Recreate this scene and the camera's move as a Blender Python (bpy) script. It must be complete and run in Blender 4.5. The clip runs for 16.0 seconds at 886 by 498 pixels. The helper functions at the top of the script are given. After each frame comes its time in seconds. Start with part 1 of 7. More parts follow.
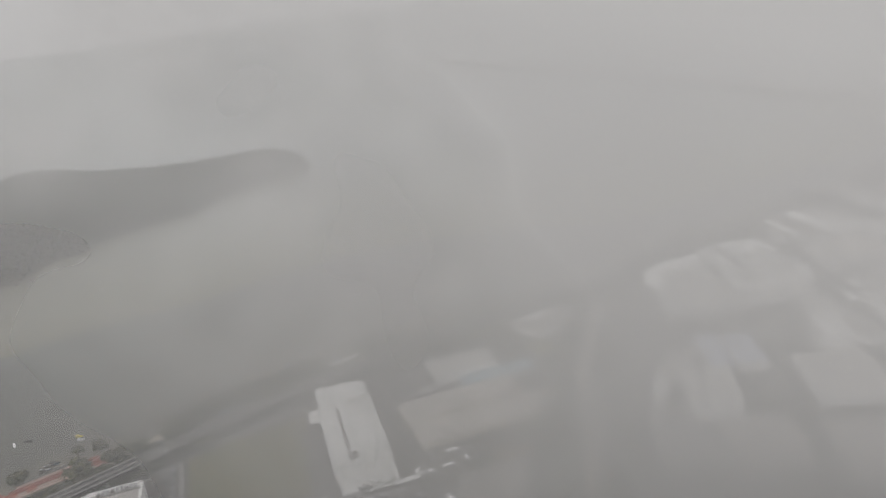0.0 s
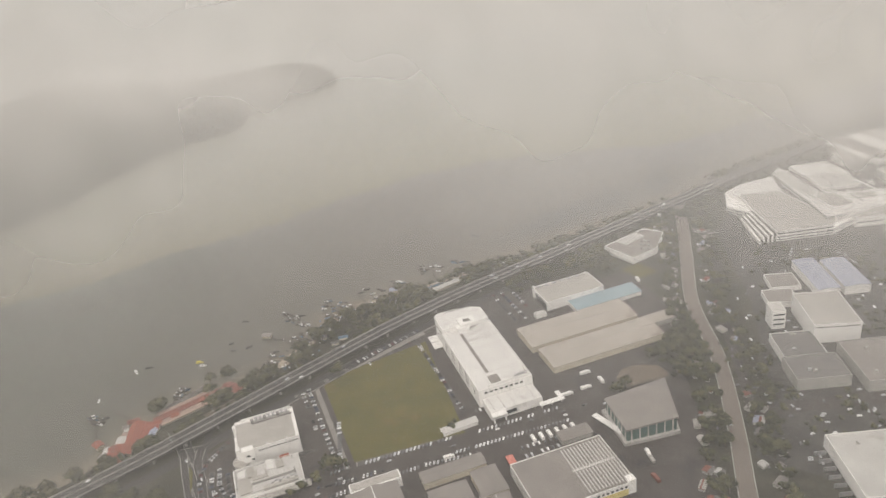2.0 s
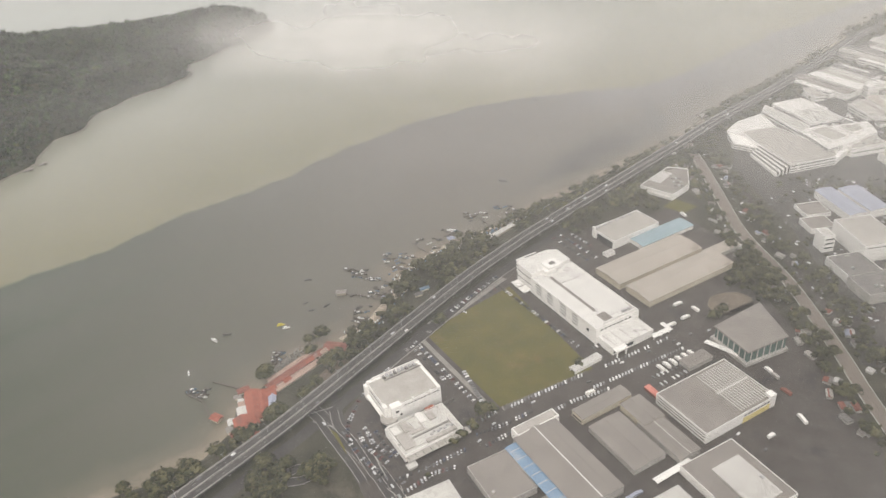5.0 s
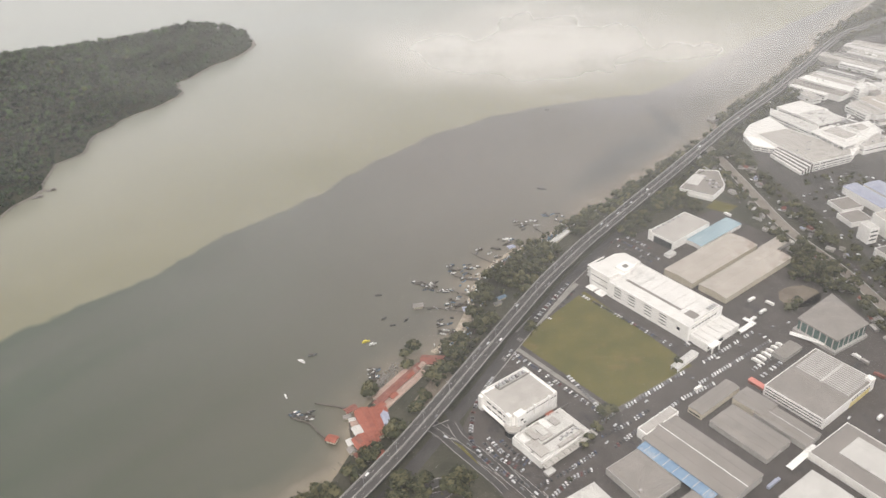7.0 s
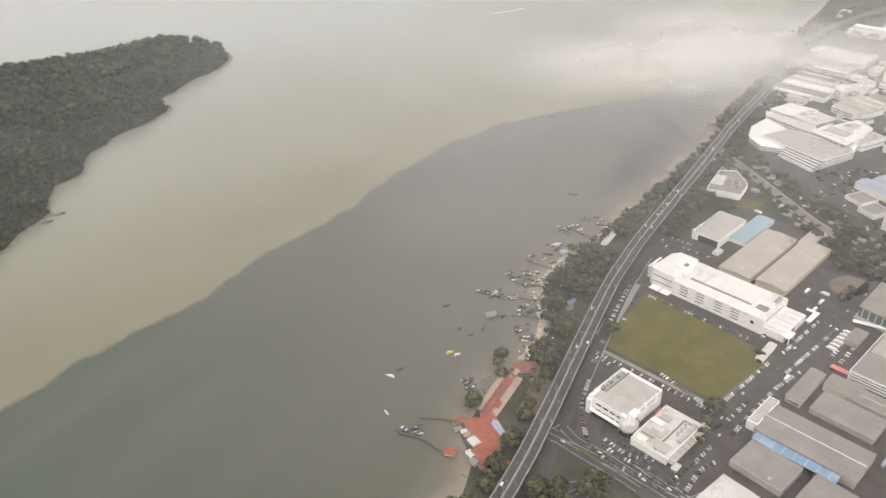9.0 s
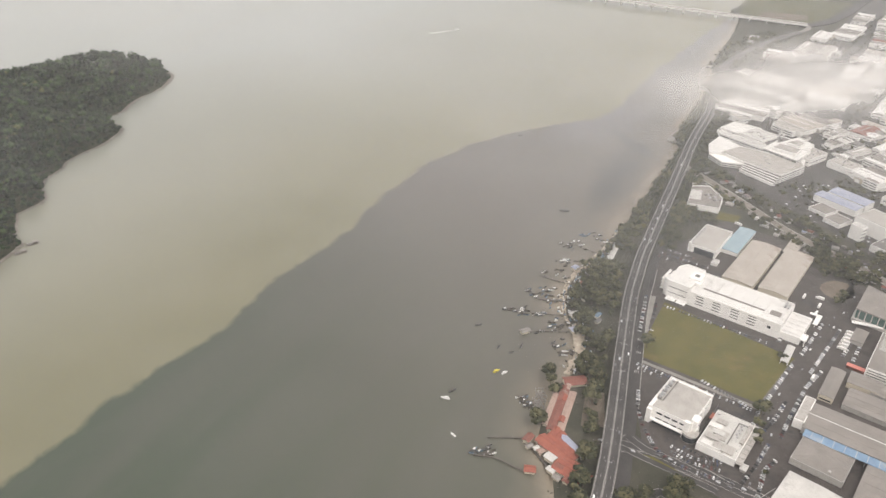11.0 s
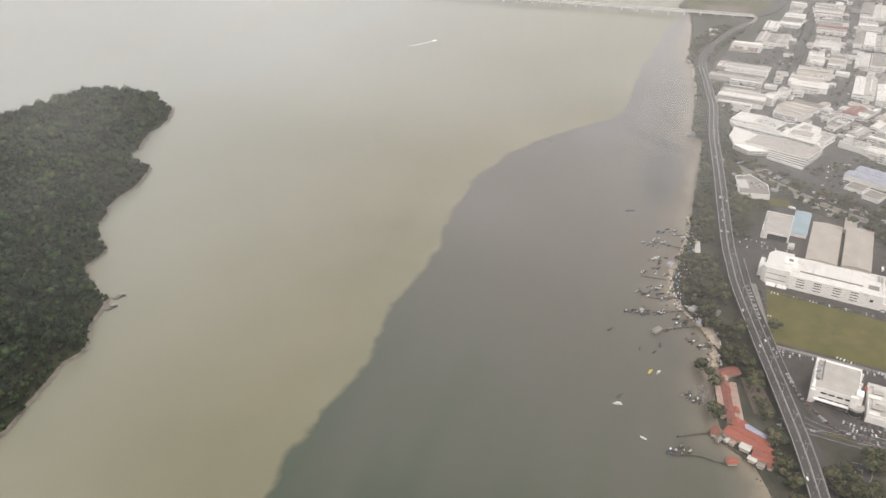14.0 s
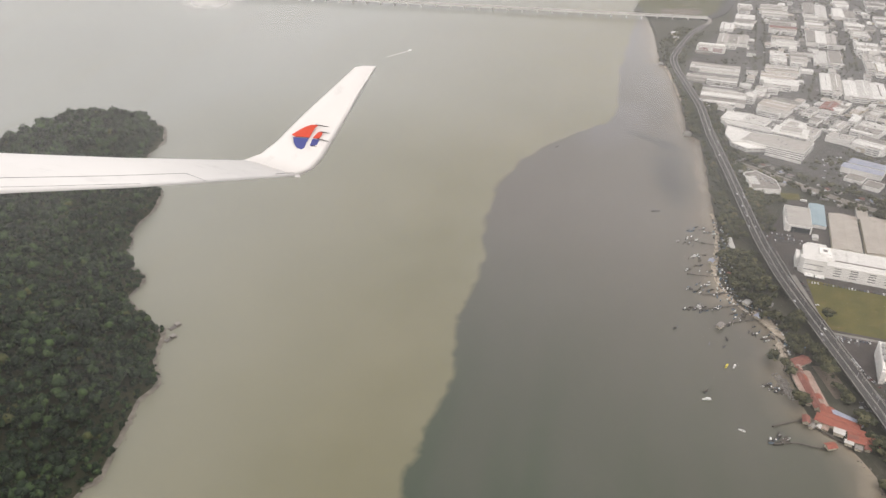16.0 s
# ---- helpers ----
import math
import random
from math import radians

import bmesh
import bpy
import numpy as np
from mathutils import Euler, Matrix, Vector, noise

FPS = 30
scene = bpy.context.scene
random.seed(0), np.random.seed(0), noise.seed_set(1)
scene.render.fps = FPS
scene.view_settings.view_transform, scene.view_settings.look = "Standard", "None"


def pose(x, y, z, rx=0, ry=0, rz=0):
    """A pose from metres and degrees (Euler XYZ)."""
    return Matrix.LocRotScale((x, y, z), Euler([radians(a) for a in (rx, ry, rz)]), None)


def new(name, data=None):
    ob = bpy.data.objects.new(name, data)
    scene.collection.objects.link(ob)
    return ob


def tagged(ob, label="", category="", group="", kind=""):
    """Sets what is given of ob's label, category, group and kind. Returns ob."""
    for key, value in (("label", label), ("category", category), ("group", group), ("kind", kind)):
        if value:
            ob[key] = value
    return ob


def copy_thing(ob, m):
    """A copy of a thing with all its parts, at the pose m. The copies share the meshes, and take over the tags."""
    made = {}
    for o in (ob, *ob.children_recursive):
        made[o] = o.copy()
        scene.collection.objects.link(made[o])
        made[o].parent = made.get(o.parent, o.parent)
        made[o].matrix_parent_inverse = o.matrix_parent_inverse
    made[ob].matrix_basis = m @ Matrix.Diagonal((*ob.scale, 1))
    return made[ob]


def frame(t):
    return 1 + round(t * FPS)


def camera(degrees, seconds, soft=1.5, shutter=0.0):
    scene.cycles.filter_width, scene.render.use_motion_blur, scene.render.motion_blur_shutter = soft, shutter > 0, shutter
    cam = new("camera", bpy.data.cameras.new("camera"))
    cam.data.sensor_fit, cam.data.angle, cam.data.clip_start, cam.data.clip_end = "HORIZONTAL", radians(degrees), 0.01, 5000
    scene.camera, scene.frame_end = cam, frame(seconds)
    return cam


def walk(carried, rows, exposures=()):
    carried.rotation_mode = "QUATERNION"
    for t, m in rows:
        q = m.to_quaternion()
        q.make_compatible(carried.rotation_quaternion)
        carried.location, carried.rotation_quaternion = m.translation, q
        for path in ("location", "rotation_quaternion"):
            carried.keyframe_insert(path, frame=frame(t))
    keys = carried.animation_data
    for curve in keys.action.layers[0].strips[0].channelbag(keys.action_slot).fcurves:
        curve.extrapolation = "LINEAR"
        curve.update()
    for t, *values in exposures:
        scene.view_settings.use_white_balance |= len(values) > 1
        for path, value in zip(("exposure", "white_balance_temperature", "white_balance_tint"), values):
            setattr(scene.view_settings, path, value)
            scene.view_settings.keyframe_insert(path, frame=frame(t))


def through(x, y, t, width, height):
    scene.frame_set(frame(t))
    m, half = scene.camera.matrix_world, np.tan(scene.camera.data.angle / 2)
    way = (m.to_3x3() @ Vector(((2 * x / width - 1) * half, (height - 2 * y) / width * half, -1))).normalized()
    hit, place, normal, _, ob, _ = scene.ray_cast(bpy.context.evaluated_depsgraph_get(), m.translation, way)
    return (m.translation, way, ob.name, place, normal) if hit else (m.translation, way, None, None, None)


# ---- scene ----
cam = camera(59.73, 16.0)

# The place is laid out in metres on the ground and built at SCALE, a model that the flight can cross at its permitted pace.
SCALE = 0.48

# seconds, eye x y z in metres on the ground, yaw, pitch, lean in degrees
FLIGHT = [
    (0.0, 582.47, 147.58, 377.27, 25.99, -19.74, -7.91),
    (0.5, 552.57, 132.97, 389.73, 24.67, -20.72, -6.58),
    (1.0, 521.41, 118.56, 400.71, 24.35, -23.68, -6.55),
    (1.5, 489.10, 104.50, 410.35, 24.17, -25.93, -7.56),
    (2.0, 455.72, 90.91, 418.77, 24.36, -26.86, -7.61),
    (2.5, 421.36, 77.92, 426.11, 22.10, -28.82, -7.19),
    (3.0, 386.09, 65.64, 432.47, 20.30, -30.91, -6.35),
    (3.5, 350.01, 54.19, 437.98, 17.58, -31.05, -5.55),
    (4.0, 313.20, 43.64, 442.73, 15.65, -31.67, -4.68),
    (4.2, 298.29, 39.70, 444.44, 14.90, -32.33, -4.78),
    (6.3, 136.66, 9.27, 457.47, 7.18, -31.59, -3.28),
    (6.5, 120.90, 7.51, 458.36, 6.37, -31.40, -3.02),
    (7.0, 81.31, 4.05, 460.41, 4.63, -31.86, -3.46),
    (7.5, 41.51, 1.94, 462.24, 3.04, -31.91, -3.38),
    (8.0, 1.56, 1.24, 463.92, 0.94, -31.35, -3.09),
    (8.5, -38.46, 1.94, 465.48, -1.07, -31.27, -2.88),
    (9.0, -78.49, 4.08, 466.97, -3.12, -31.45, -1.90),
    (9.5, -118.47, 7.65, 468.42, -5.72, -30.98, -1.32),
    (11.8, -300.09, 42.19, 475.02, -16.67, -30.18, 1.85),
    (12.0, -315.59, 46.55, 475.61, -17.01, -30.36, 1.34),
    (12.5, -354.07, 58.34, 477.07, -18.33, -30.40, 0.54),
    (13.0, -392.11, 71.36, 478.53, -20.00, -30.20, 0.70),
    (13.5, -429.67, 85.54, 479.95, -21.52, -30.16, 0.91),
    (14.0, -466.70, 100.81, 481.31, -22.72, -29.72, 0.62),
    (14.5, -503.15, 117.10, 482.57, -24.98, -29.13, 0.86),
    (15.0, -538.99, 134.31, 483.70, -26.26, -28.92, 0.70),
    (15.5, -574.17, 152.35, 484.64, -27.70, -28.85, 0.64),
    (16.0, -608.65, 171.12, 485.34, -29.52, -29.19, 0.82),
]


def flown(x, y, z, yaw, pitch, lean):
    return pose(x * SCALE, y * SCALE, z * SCALE, 90 + pitch, 0, yaw) @ pose(0, 0, 0, 0, 0, lean)


walk(cam, [(row[0], flown(*row[1:])) for row in FLIGHT], [(0.0, 0.05, 6200, 11), (0.5, 0.0, 6300, 11), (1.0, 0.15, 6550, 10), (1.5, 0.4, 6700, 10), (2.0, 0.48, 6800, 11), (3.5, 0.54, 6800, 11), (4.2, 0.6, 6750, 10), (6.3, 0.82, 6600, 11), (12.0, 0.8, 6650, 12), (14.0, 0.75, 6650, 12), (16.0, 0.63, 6650, 13)])

# ---- sky, sun ----
world = bpy.data.worlds.new("overcast_sky")
scene.world = world
world.use_nodes = True
nt = world.node_tree
sky = nt.nodes.new("ShaderNodeTexSky")
sky.sky_type = "NISHITA"
sky.sun_disc = False
sky.sun_elevation, sky.sun_rotation = radians(55), radians(200)
sky.air_density, sky.dust_density, sky.ozone_density = 1.0, 6.0, 0.6
veil = nt.nodes.new("ShaderNodeMix")
veil.data_type = "RGBA"
veil.inputs["Factor"].default_value = 0.72
veil.inputs["B"].default_value = (8.7, 8.45, 8.1, 1)
nt.links.new(sky.outputs["Color"], veil.inputs["A"])
nt.links.new(veil.outputs["Result"], nt.nodes["Background"].inputs["Color"])
nt.nodes["Background"].inputs["Strength"].default_value = 0.1

sun = new("sun", bpy.data.lights.new("sun", "SUN"))
sun.data.energy, sun.data.angle, sun.data.color = 0.9, radians(25), (1.0, 0.97, 0.93)
sun.matrix_world = pose(0, 0, 400, 32, 0, 20)

# ---- helpers for shapes and materials ----
def linear(c):
    return tuple((v / 12.92 if v <= 0.04045 else ((v + 0.055) / 1.055) ** 2.4) for v in c)


def surface(name, low, high, size=4.0, rough=0.8, bump=0.0, fine=None, metal=0.0, stain=None, stretch=(1, 1, 1), random=0.0, spec=0.3):
    """A material that wanders between two colours at two scales; sizes in metres on the ground."""
    m = bpy.data.materials.new(name)
    m.use_nodes = True
    t, b = m.node_tree, m.node_tree.nodes["Principled BSDF"]
    link = t.links.new
    geo = t.nodes.new("ShaderNodeTexCoord")
    mapped = t.nodes.new("ShaderNodeMapping")
    mapped.inputs["Scale"].default_value = stretch
    link(geo.outputs["Object"], mapped.inputs["Vector"])

    def grain(s, detail=4.0, rough_=0.6):
        n = t.nodes.new("ShaderNodeTexNoise")
        n.inputs["Scale"].default_value = 1.0 / (s * SCALE)
        n.inputs["Detail"].default_value = detail
        n.inputs["Roughness"].default_value = rough_
        link(mapped.outputs["Vector"], n.inputs["Vector"])
        return n.outputs["Fac"]

    def mixed(kind, f, a, c):
        n = t.nodes.new("ShaderNodeMix")
        n.data_type, n.blend_type = "RGBA", kind
        for value, slot in ((f, "Factor"), (a, "A"), (c, "B")):
            if isinstance(value, (tuple, float)):
                n.inputs[slot].default_value = value if isinstance(value, float) else (*value, 1)
            else:
                link(value, n.inputs[slot])
        return n.outputs["Result"]

    def ramp(value, lo, hi):
        n = t.nodes.new("ShaderNodeMapRange")
        n.inputs["From Min"].default_value, n.inputs["From Max"].default_value = lo, hi
        link(value, n.inputs["Value"])
        return n.outputs["Result"]

    col = mixed("MIX", ramp(grain(size), 0.3, 0.7), low, high)
    small = grain(fine or size / 9, 5.0, 0.7)
    dark = tuple(v * 0.8 for v in low)
    col = mixed("MIX", ramp(small, 0.55, 0.85), col, dark)
    if stain:
        col = mixed("MIX", ramp(grain(size * 2.3, 6.0, 0.75), 0.56, 0.7), col, stain)
    if random:
        info = t.nodes.new("ShaderNodeObjectInfo")
        hue = t.nodes.new("ShaderNodeHueSaturation")
        link(ramp(info.outputs["Random"], 0.0, 1.0), hue.inputs["Value"])
        span = t.nodes.new("ShaderNodeMapRange")
        span.inputs["To Min"].default_value, span.inputs["To Max"].default_value = 1 - random, 1 + random
        link(info.outputs["Random"], span.inputs["Value"])
        link(span.outputs["Result"], hue.inputs["Value"])
        link(col, hue.inputs["Color"])
        col = hue.outputs["Color"]
    link(col, b.inputs["Base Color"])
    b.inputs["Roughness"].default_value = rough
    b.inputs["Metallic"].default_value = metal
    b.inputs["Specular IOR Level"].default_value = spec
    if bump:
        n = t.nodes.new("ShaderNodeBump")
        n.inputs["Strength"].default_value = 0.6
        n.inputs["Distance"].default_value = bump * SCALE
        link(small, n.inputs["Height"])
        link(n.outputs["Normal"], b.inputs["Normal"])
    return m


class Shape:
    """Gathers vertices and faces, in metres on the ground."""

    def __init__(self):
        self.v, self.f = [], []

    def add(self, verts, faces):
        n = len(self.v)
        self.v += [tuple(p) for p in verts]
        self.f += [tuple(n + i for i in face) for face in faces]
        return self

    def box(self, x, y, z, sx, sy, sz, turn=0.0):
        """A box that stands on z at x, y."""
        c, s = math.cos(radians(turn)), math.sin(radians(turn))
        corners = [(i * sx / 2, j * sy / 2) for i, j in ((-1, -1), (1, -1), (1, 1), (-1, 1))]
        ring = [(x + c * a - s * b, y + s * a + c * b) for a, b in corners]
        self.add([(*p, z) for p in ring] + [(*p, z + sz) for p in ring],
                 [(3, 2, 1, 0), (4, 5, 6, 7), (0, 1, 5, 4), (1, 2, 6, 5), (2, 3, 7, 6), (3, 0, 4, 7)])
        return self

    def prism(self, ring, z0, z1):
        """An upright prism over a ring of x, y that runs anticlockwise."""
        n = len(ring)
        self.add([(*p[:2], z0) for p in ring] + [(*p[:2], z1) for p in ring],
                 [tuple(range(n - 1, -1, -1)), tuple(range(n, 2 * n))] + [(i, (i + 1) % n, n + (i + 1) % n, n + i) for i in range(n)])
        return self

    def tube(self, x, y, z, r0, r1, h, sides=8):
        ring = [(math.cos(math.tau * i / sides), math.sin(math.tau * i / sides)) for i in range(sides)]
        self.add([(x + r0 * a, y + r0 * b, z) for a, b in ring] + [(x + r1 * a, y + r1 * b, z + h) for a, b in ring],
                 [tuple(range(sides - 1, -1, -1)), tuple(range(sides, 2 * sides))] + [(i, (i + 1) % sides, sides + (i + 1) % sides, sides + i) for i in range(sides)])
        return self

    def gable(self, x, y, z, sx, sy, rise, lap=0.4, thick=0.25):
        """A pitched sheet roof with its ridge along x, as two sloping slabs."""
        for side in (-1, 1):
            e = side * (sy / 2 + lap)
            pts = []
            for dz in (0, thick):
                pts += [(x - sx / 2 - lap, y, z + rise + dz), (x + sx / 2 + lap, y, z + rise + dz), (x + sx / 2 + lap, y + e, z - rise * lap * 2 / sy + dz), (x - sx / 2 - lap, y + e, z - rise * lap * 2 / sy + dz)]
            faces = [(0, 1, 2, 3), (7, 6, 5, 4), (0, 4, 5, 1), (1, 5, 6, 2), (2, 6, 7, 3), (3, 7, 4, 0)]
            if side > 0:
                faces = [f[::-1] for f in faces]
            self.add(pts, [f[::-1] for f in faces])
        return self

    def mesh(self, name, material, smooth=False):
        me = bpy.data.meshes.new(name)
        me.from_pydata([(a * SCALE, b * SCALE, c * SCALE) for a, b, c in self.v], [], self.f)
        me.update()
        if material:
            me.materials.append(material)
        if smooth:
            me.polygons.foreach_set("use_smooth", [True] * len(me.polygons))
        return me


def ground_pose(x, y, z=0.0, turn=0.0):
    return pose(x * SCALE, y * SCALE, z * SCALE, 0, 0, turn)


def thing(name, x, y, z, turn, label, category, group=""):
    ob = new(name)
    ob.empty_display_size = 1.0
    ob.matrix_basis = ground_pose(x, y, z, turn)
    return tagged(ob, label, category, group)


def part(name, shape, material, parent, label=""):
    """One mesh under a thing or a part; shape is a Shape or a finished mesh."""
    ob = new(name, shape.mesh(name, material) if isinstance(shape, Shape) else shape)
    ob.parent = parent
    if label:
        ob["label"] = label
    return ob


def piece(name, mesh, parent, x, y, z, turn=0.0):
    ob = new(name, mesh)
    ob.parent = parent
    ob.matrix_basis = ground_pose(x, y, z, turn)
    return ob


def structure(name, shape, material, label, smooth=False):
    return tagged(new(name, shape.mesh(name, material, smooth)), label, name.replace("_", " "), kind="structure")


def strip(line, width, z, thick=0.0, shift=0.0):
    """A road-like band along a line of x, y; z is a height or a rule that gives it for x, y."""
    s = Shape()
    left, right = [], []
    level = [z(*p[:2]) if callable(z) else z for p in line]
    for i, p in enumerate(line):
        a, b = line[max(i - 1, 0)], line[min(i + 1, len(line) - 1)]
        d = Vector((b[0] - a[0], b[1] - a[1])).normalized()
        n = Vector((-d.y, d.x))
        left.append((p[0] + n.x * (shift + width / 2), p[1] + n.y * (shift + width / 2)))
        right.append((p[0] + n.x * (shift - width / 2), p[1] + n.y * (shift - width / 2)))
    k = len(line)
    if thick:
        v = [(*p, h) for p, h in zip(left, level)] + [(*p, h) for p, h in zip(right, level)]
        v += [(*p, h - thick) for p, h in zip(left, level)] + [(*p, h - thick) for p, h in zip(right, level)]
        f = []
        for i in range(k - 1):
            f += [(i, k + i, k + i + 1, i + 1), (2 * k + i, 2 * k + i + 1, 3 * k + i + 1, 3 * k + i),
                  (i, i + 1, 2 * k + i + 1, 2 * k + i), (k + i, 3 * k + i, 3 * k + i + 1, k + i + 1)]
        f += [(0, 2 * k, 3 * k, k), (k - 1, 2 * k - 1, 4 * k - 1, 3 * k - 1)]
        return s.add(v, f)
    return s.add([(*p, h) for p, h in zip(left, level)] + [(*p, h) for p, h in zip(right, level)], [(i, k + i, k + i + 1, i + 1) for i in range(k - 1)])


def curved(line, step=12.0):
    """A smooth line through the given points (Catmull-Rom), with a point about every step metres."""
    pts = [Vector((*p[:2], 0)) for p in line]
    pts = [2 * pts[0] - pts[1]] + pts + [2 * pts[-1] - pts[-2]]
    out = []
    for a, b, c, d in zip(pts, pts[1:], pts[2:], pts[3:]):
        n = max(1, int((c - b).length / step))
        for i in range(n):
            u = i / n
            q = 0.5 * (2 * b + (c - a) * u + (2 * a - 5 * b + 4 * c - d) * u * u + (3 * b - a - 3 * c + d) * u**3)
            out.append((q.x, q.y))
    return out + [(pts[-2].x, pts[-2].y)]


# ---- materials ----
ASPHALT = surface("asphalt", (0.06, 0.053, 0.049), (0.088, 0.079, 0.074), 14, 0.9, 0.02, 1.5, stain=(0.04, 0.04, 0.042))
ROAD = surface("highway_asphalt", (0.05, 0.0475, 0.047), (0.076, 0.072, 0.07), 20, 0.9, 0.02, 1.5, stain=(0.05, 0.048, 0.05))
PAINT = surface("road_paint", (0.36, 0.35, 0.33), (0.5, 0.48, 0.45), 3, 0.7)
CONCRETE = surface("concrete", (0.22, 0.21, 0.195), (0.32, 0.3, 0.28), 6, 0.85, 0.02, stain=(0.15, 0.14, 0.13))
SOIL = surface("dark_verge", (0.035, 0.038, 0.026), (0.075, 0.07, 0.054), 30, 0.95, 0.15, 2.5, stain=(0.11, 0.095, 0.078))
GRASS = surface("mown_grass", (0.082, 0.08, 0.024), (0.118, 0.105, 0.034), 22, 0.95, 0.08, 1.2, stain=(0.15, 0.112, 0.048))
SAND = surface("sand", (0.26, 0.22, 0.175), (0.48, 0.415, 0.335), 6, 0.95, 0.05)
WHITE = surface("white_render", (0.74, 0.73, 0.705), (0.84, 0.83, 0.805), 9, 0.75, 0.0, 2.0, stain=(0.52, 0.5, 0.47))
ROOF_PALE = surface("pale_flat_roof", (0.33, 0.315, 0.293), (0.43, 0.412, 0.385), 12, 0.85, 0.02, 2.5, stain=(0.22, 0.205, 0.185))
ROOF_WHITE = surface("white_roof_sheet", (0.43, 0.42, 0.4), (0.55, 0.54, 0.515), 12, 0.65, 0.0, 2.5, stain=(0.33, 0.315, 0.295))
ROOF_GREY = surface("grey_roof_sheet", (0.2, 0.185, 0.17), (0.26, 0.24, 0.222), 14, 0.7, 0.0, 2.5, stain=(0.19, 0.18, 0.17))
ROOF_DARK = surface("dark_flat_roof", (0.14, 0.135, 0.13), (0.2, 0.19, 0.18), 12, 0.8, 0.02, 2.5, stain=(0.1, 0.1, 0.1))
ROOF_TAN = surface("tan_roof_sheet", (0.33, 0.3, 0.265), (0.42, 0.385, 0.345), 16, 0.7, 0.0, 3.0, stain=(0.26, 0.215, 0.185))
ROOF_BRIGHT = surface("bright_white_roof", (0.58, 0.57, 0.55), (0.7, 0.69, 0.665), 14, 0.7, 0.0, 2.0, stain=(0.46, 0.45, 0.43))
ROOF_BLUE = surface("pale_blue_roof_sheet", (0.23, 0.315, 0.355), (0.3, 0.385, 0.425), 10, 0.55, 0.0, 2.0)
ROOF_VIOLET = surface("slate_blue_roof_sheet", (0.27, 0.29, 0.37), (0.36, 0.38, 0.45), 10, 0.55, 0.0, 2.0)
ROOF_RED = surface("orange_tile_roof", (0.225, 0.072, 0.052), (0.32, 0.112, 0.078), 5, 0.8, 0.03, 0.8, stain=(0.2, 0.1, 0.08))
ROOF_RUST = surface("rust_red_roof_sheet", (0.17, 0.068, 0.054), (0.25, 0.105, 0.082), 6, 0.75, 0.0, 1.5, stain=(0.26, 0.19, 0.16))
GLASS_DARK = surface("dark_window_glass", (0.03, 0.035, 0.04), (0.06, 0.065, 0.07), 5, 0.15, 0.0, spec=0.5)
GLASS_GREEN = surface("green_window_glass", (0.055, 0.1, 0.092), (0.095, 0.15, 0.138), 5, 0.15, 0.0, spec=0.5)
WALL_GREY = surface("grey_wall", (0.34, 0.33, 0.31), (0.45, 0.435, 0.41), 8, 0.8, 0.0, 2.0, stain=(0.28, 0.27, 0.25))
WALL_TAN = surface("cream_wall", (0.5, 0.45, 0.36), (0.58, 0.53, 0.43), 8, 0.8, 0.0, 2.0)
STEEL = surface("galvanised_steel", (0.4, 0.4, 0.4), (0.52, 0.52, 0.52), 3, 0.5, 0.0, metal=0.5)

# ---- sea, land, roads ----
COAST = [(-900, -500), (-380, 60), (-170, 290), (-104, 365), (-62, 391), (-40, 436), (-40, 465), (-28, 498), (-14, 520), (8, 548), (34, 570), (48, 598),
         (56, 622), (54, 650), (66, 690), (95, 722), (130, 752), (168, 790), (200, 828), (258, 895), (332, 978), (399, 1056), (414, 1098), (550, 1260),
         (668, 1420), (692, 1468), (865, 1678), (924, 1754), (990, 1850), (1010, 1920), (1100, 2000), (1500, 2400), (3500, 5200)]


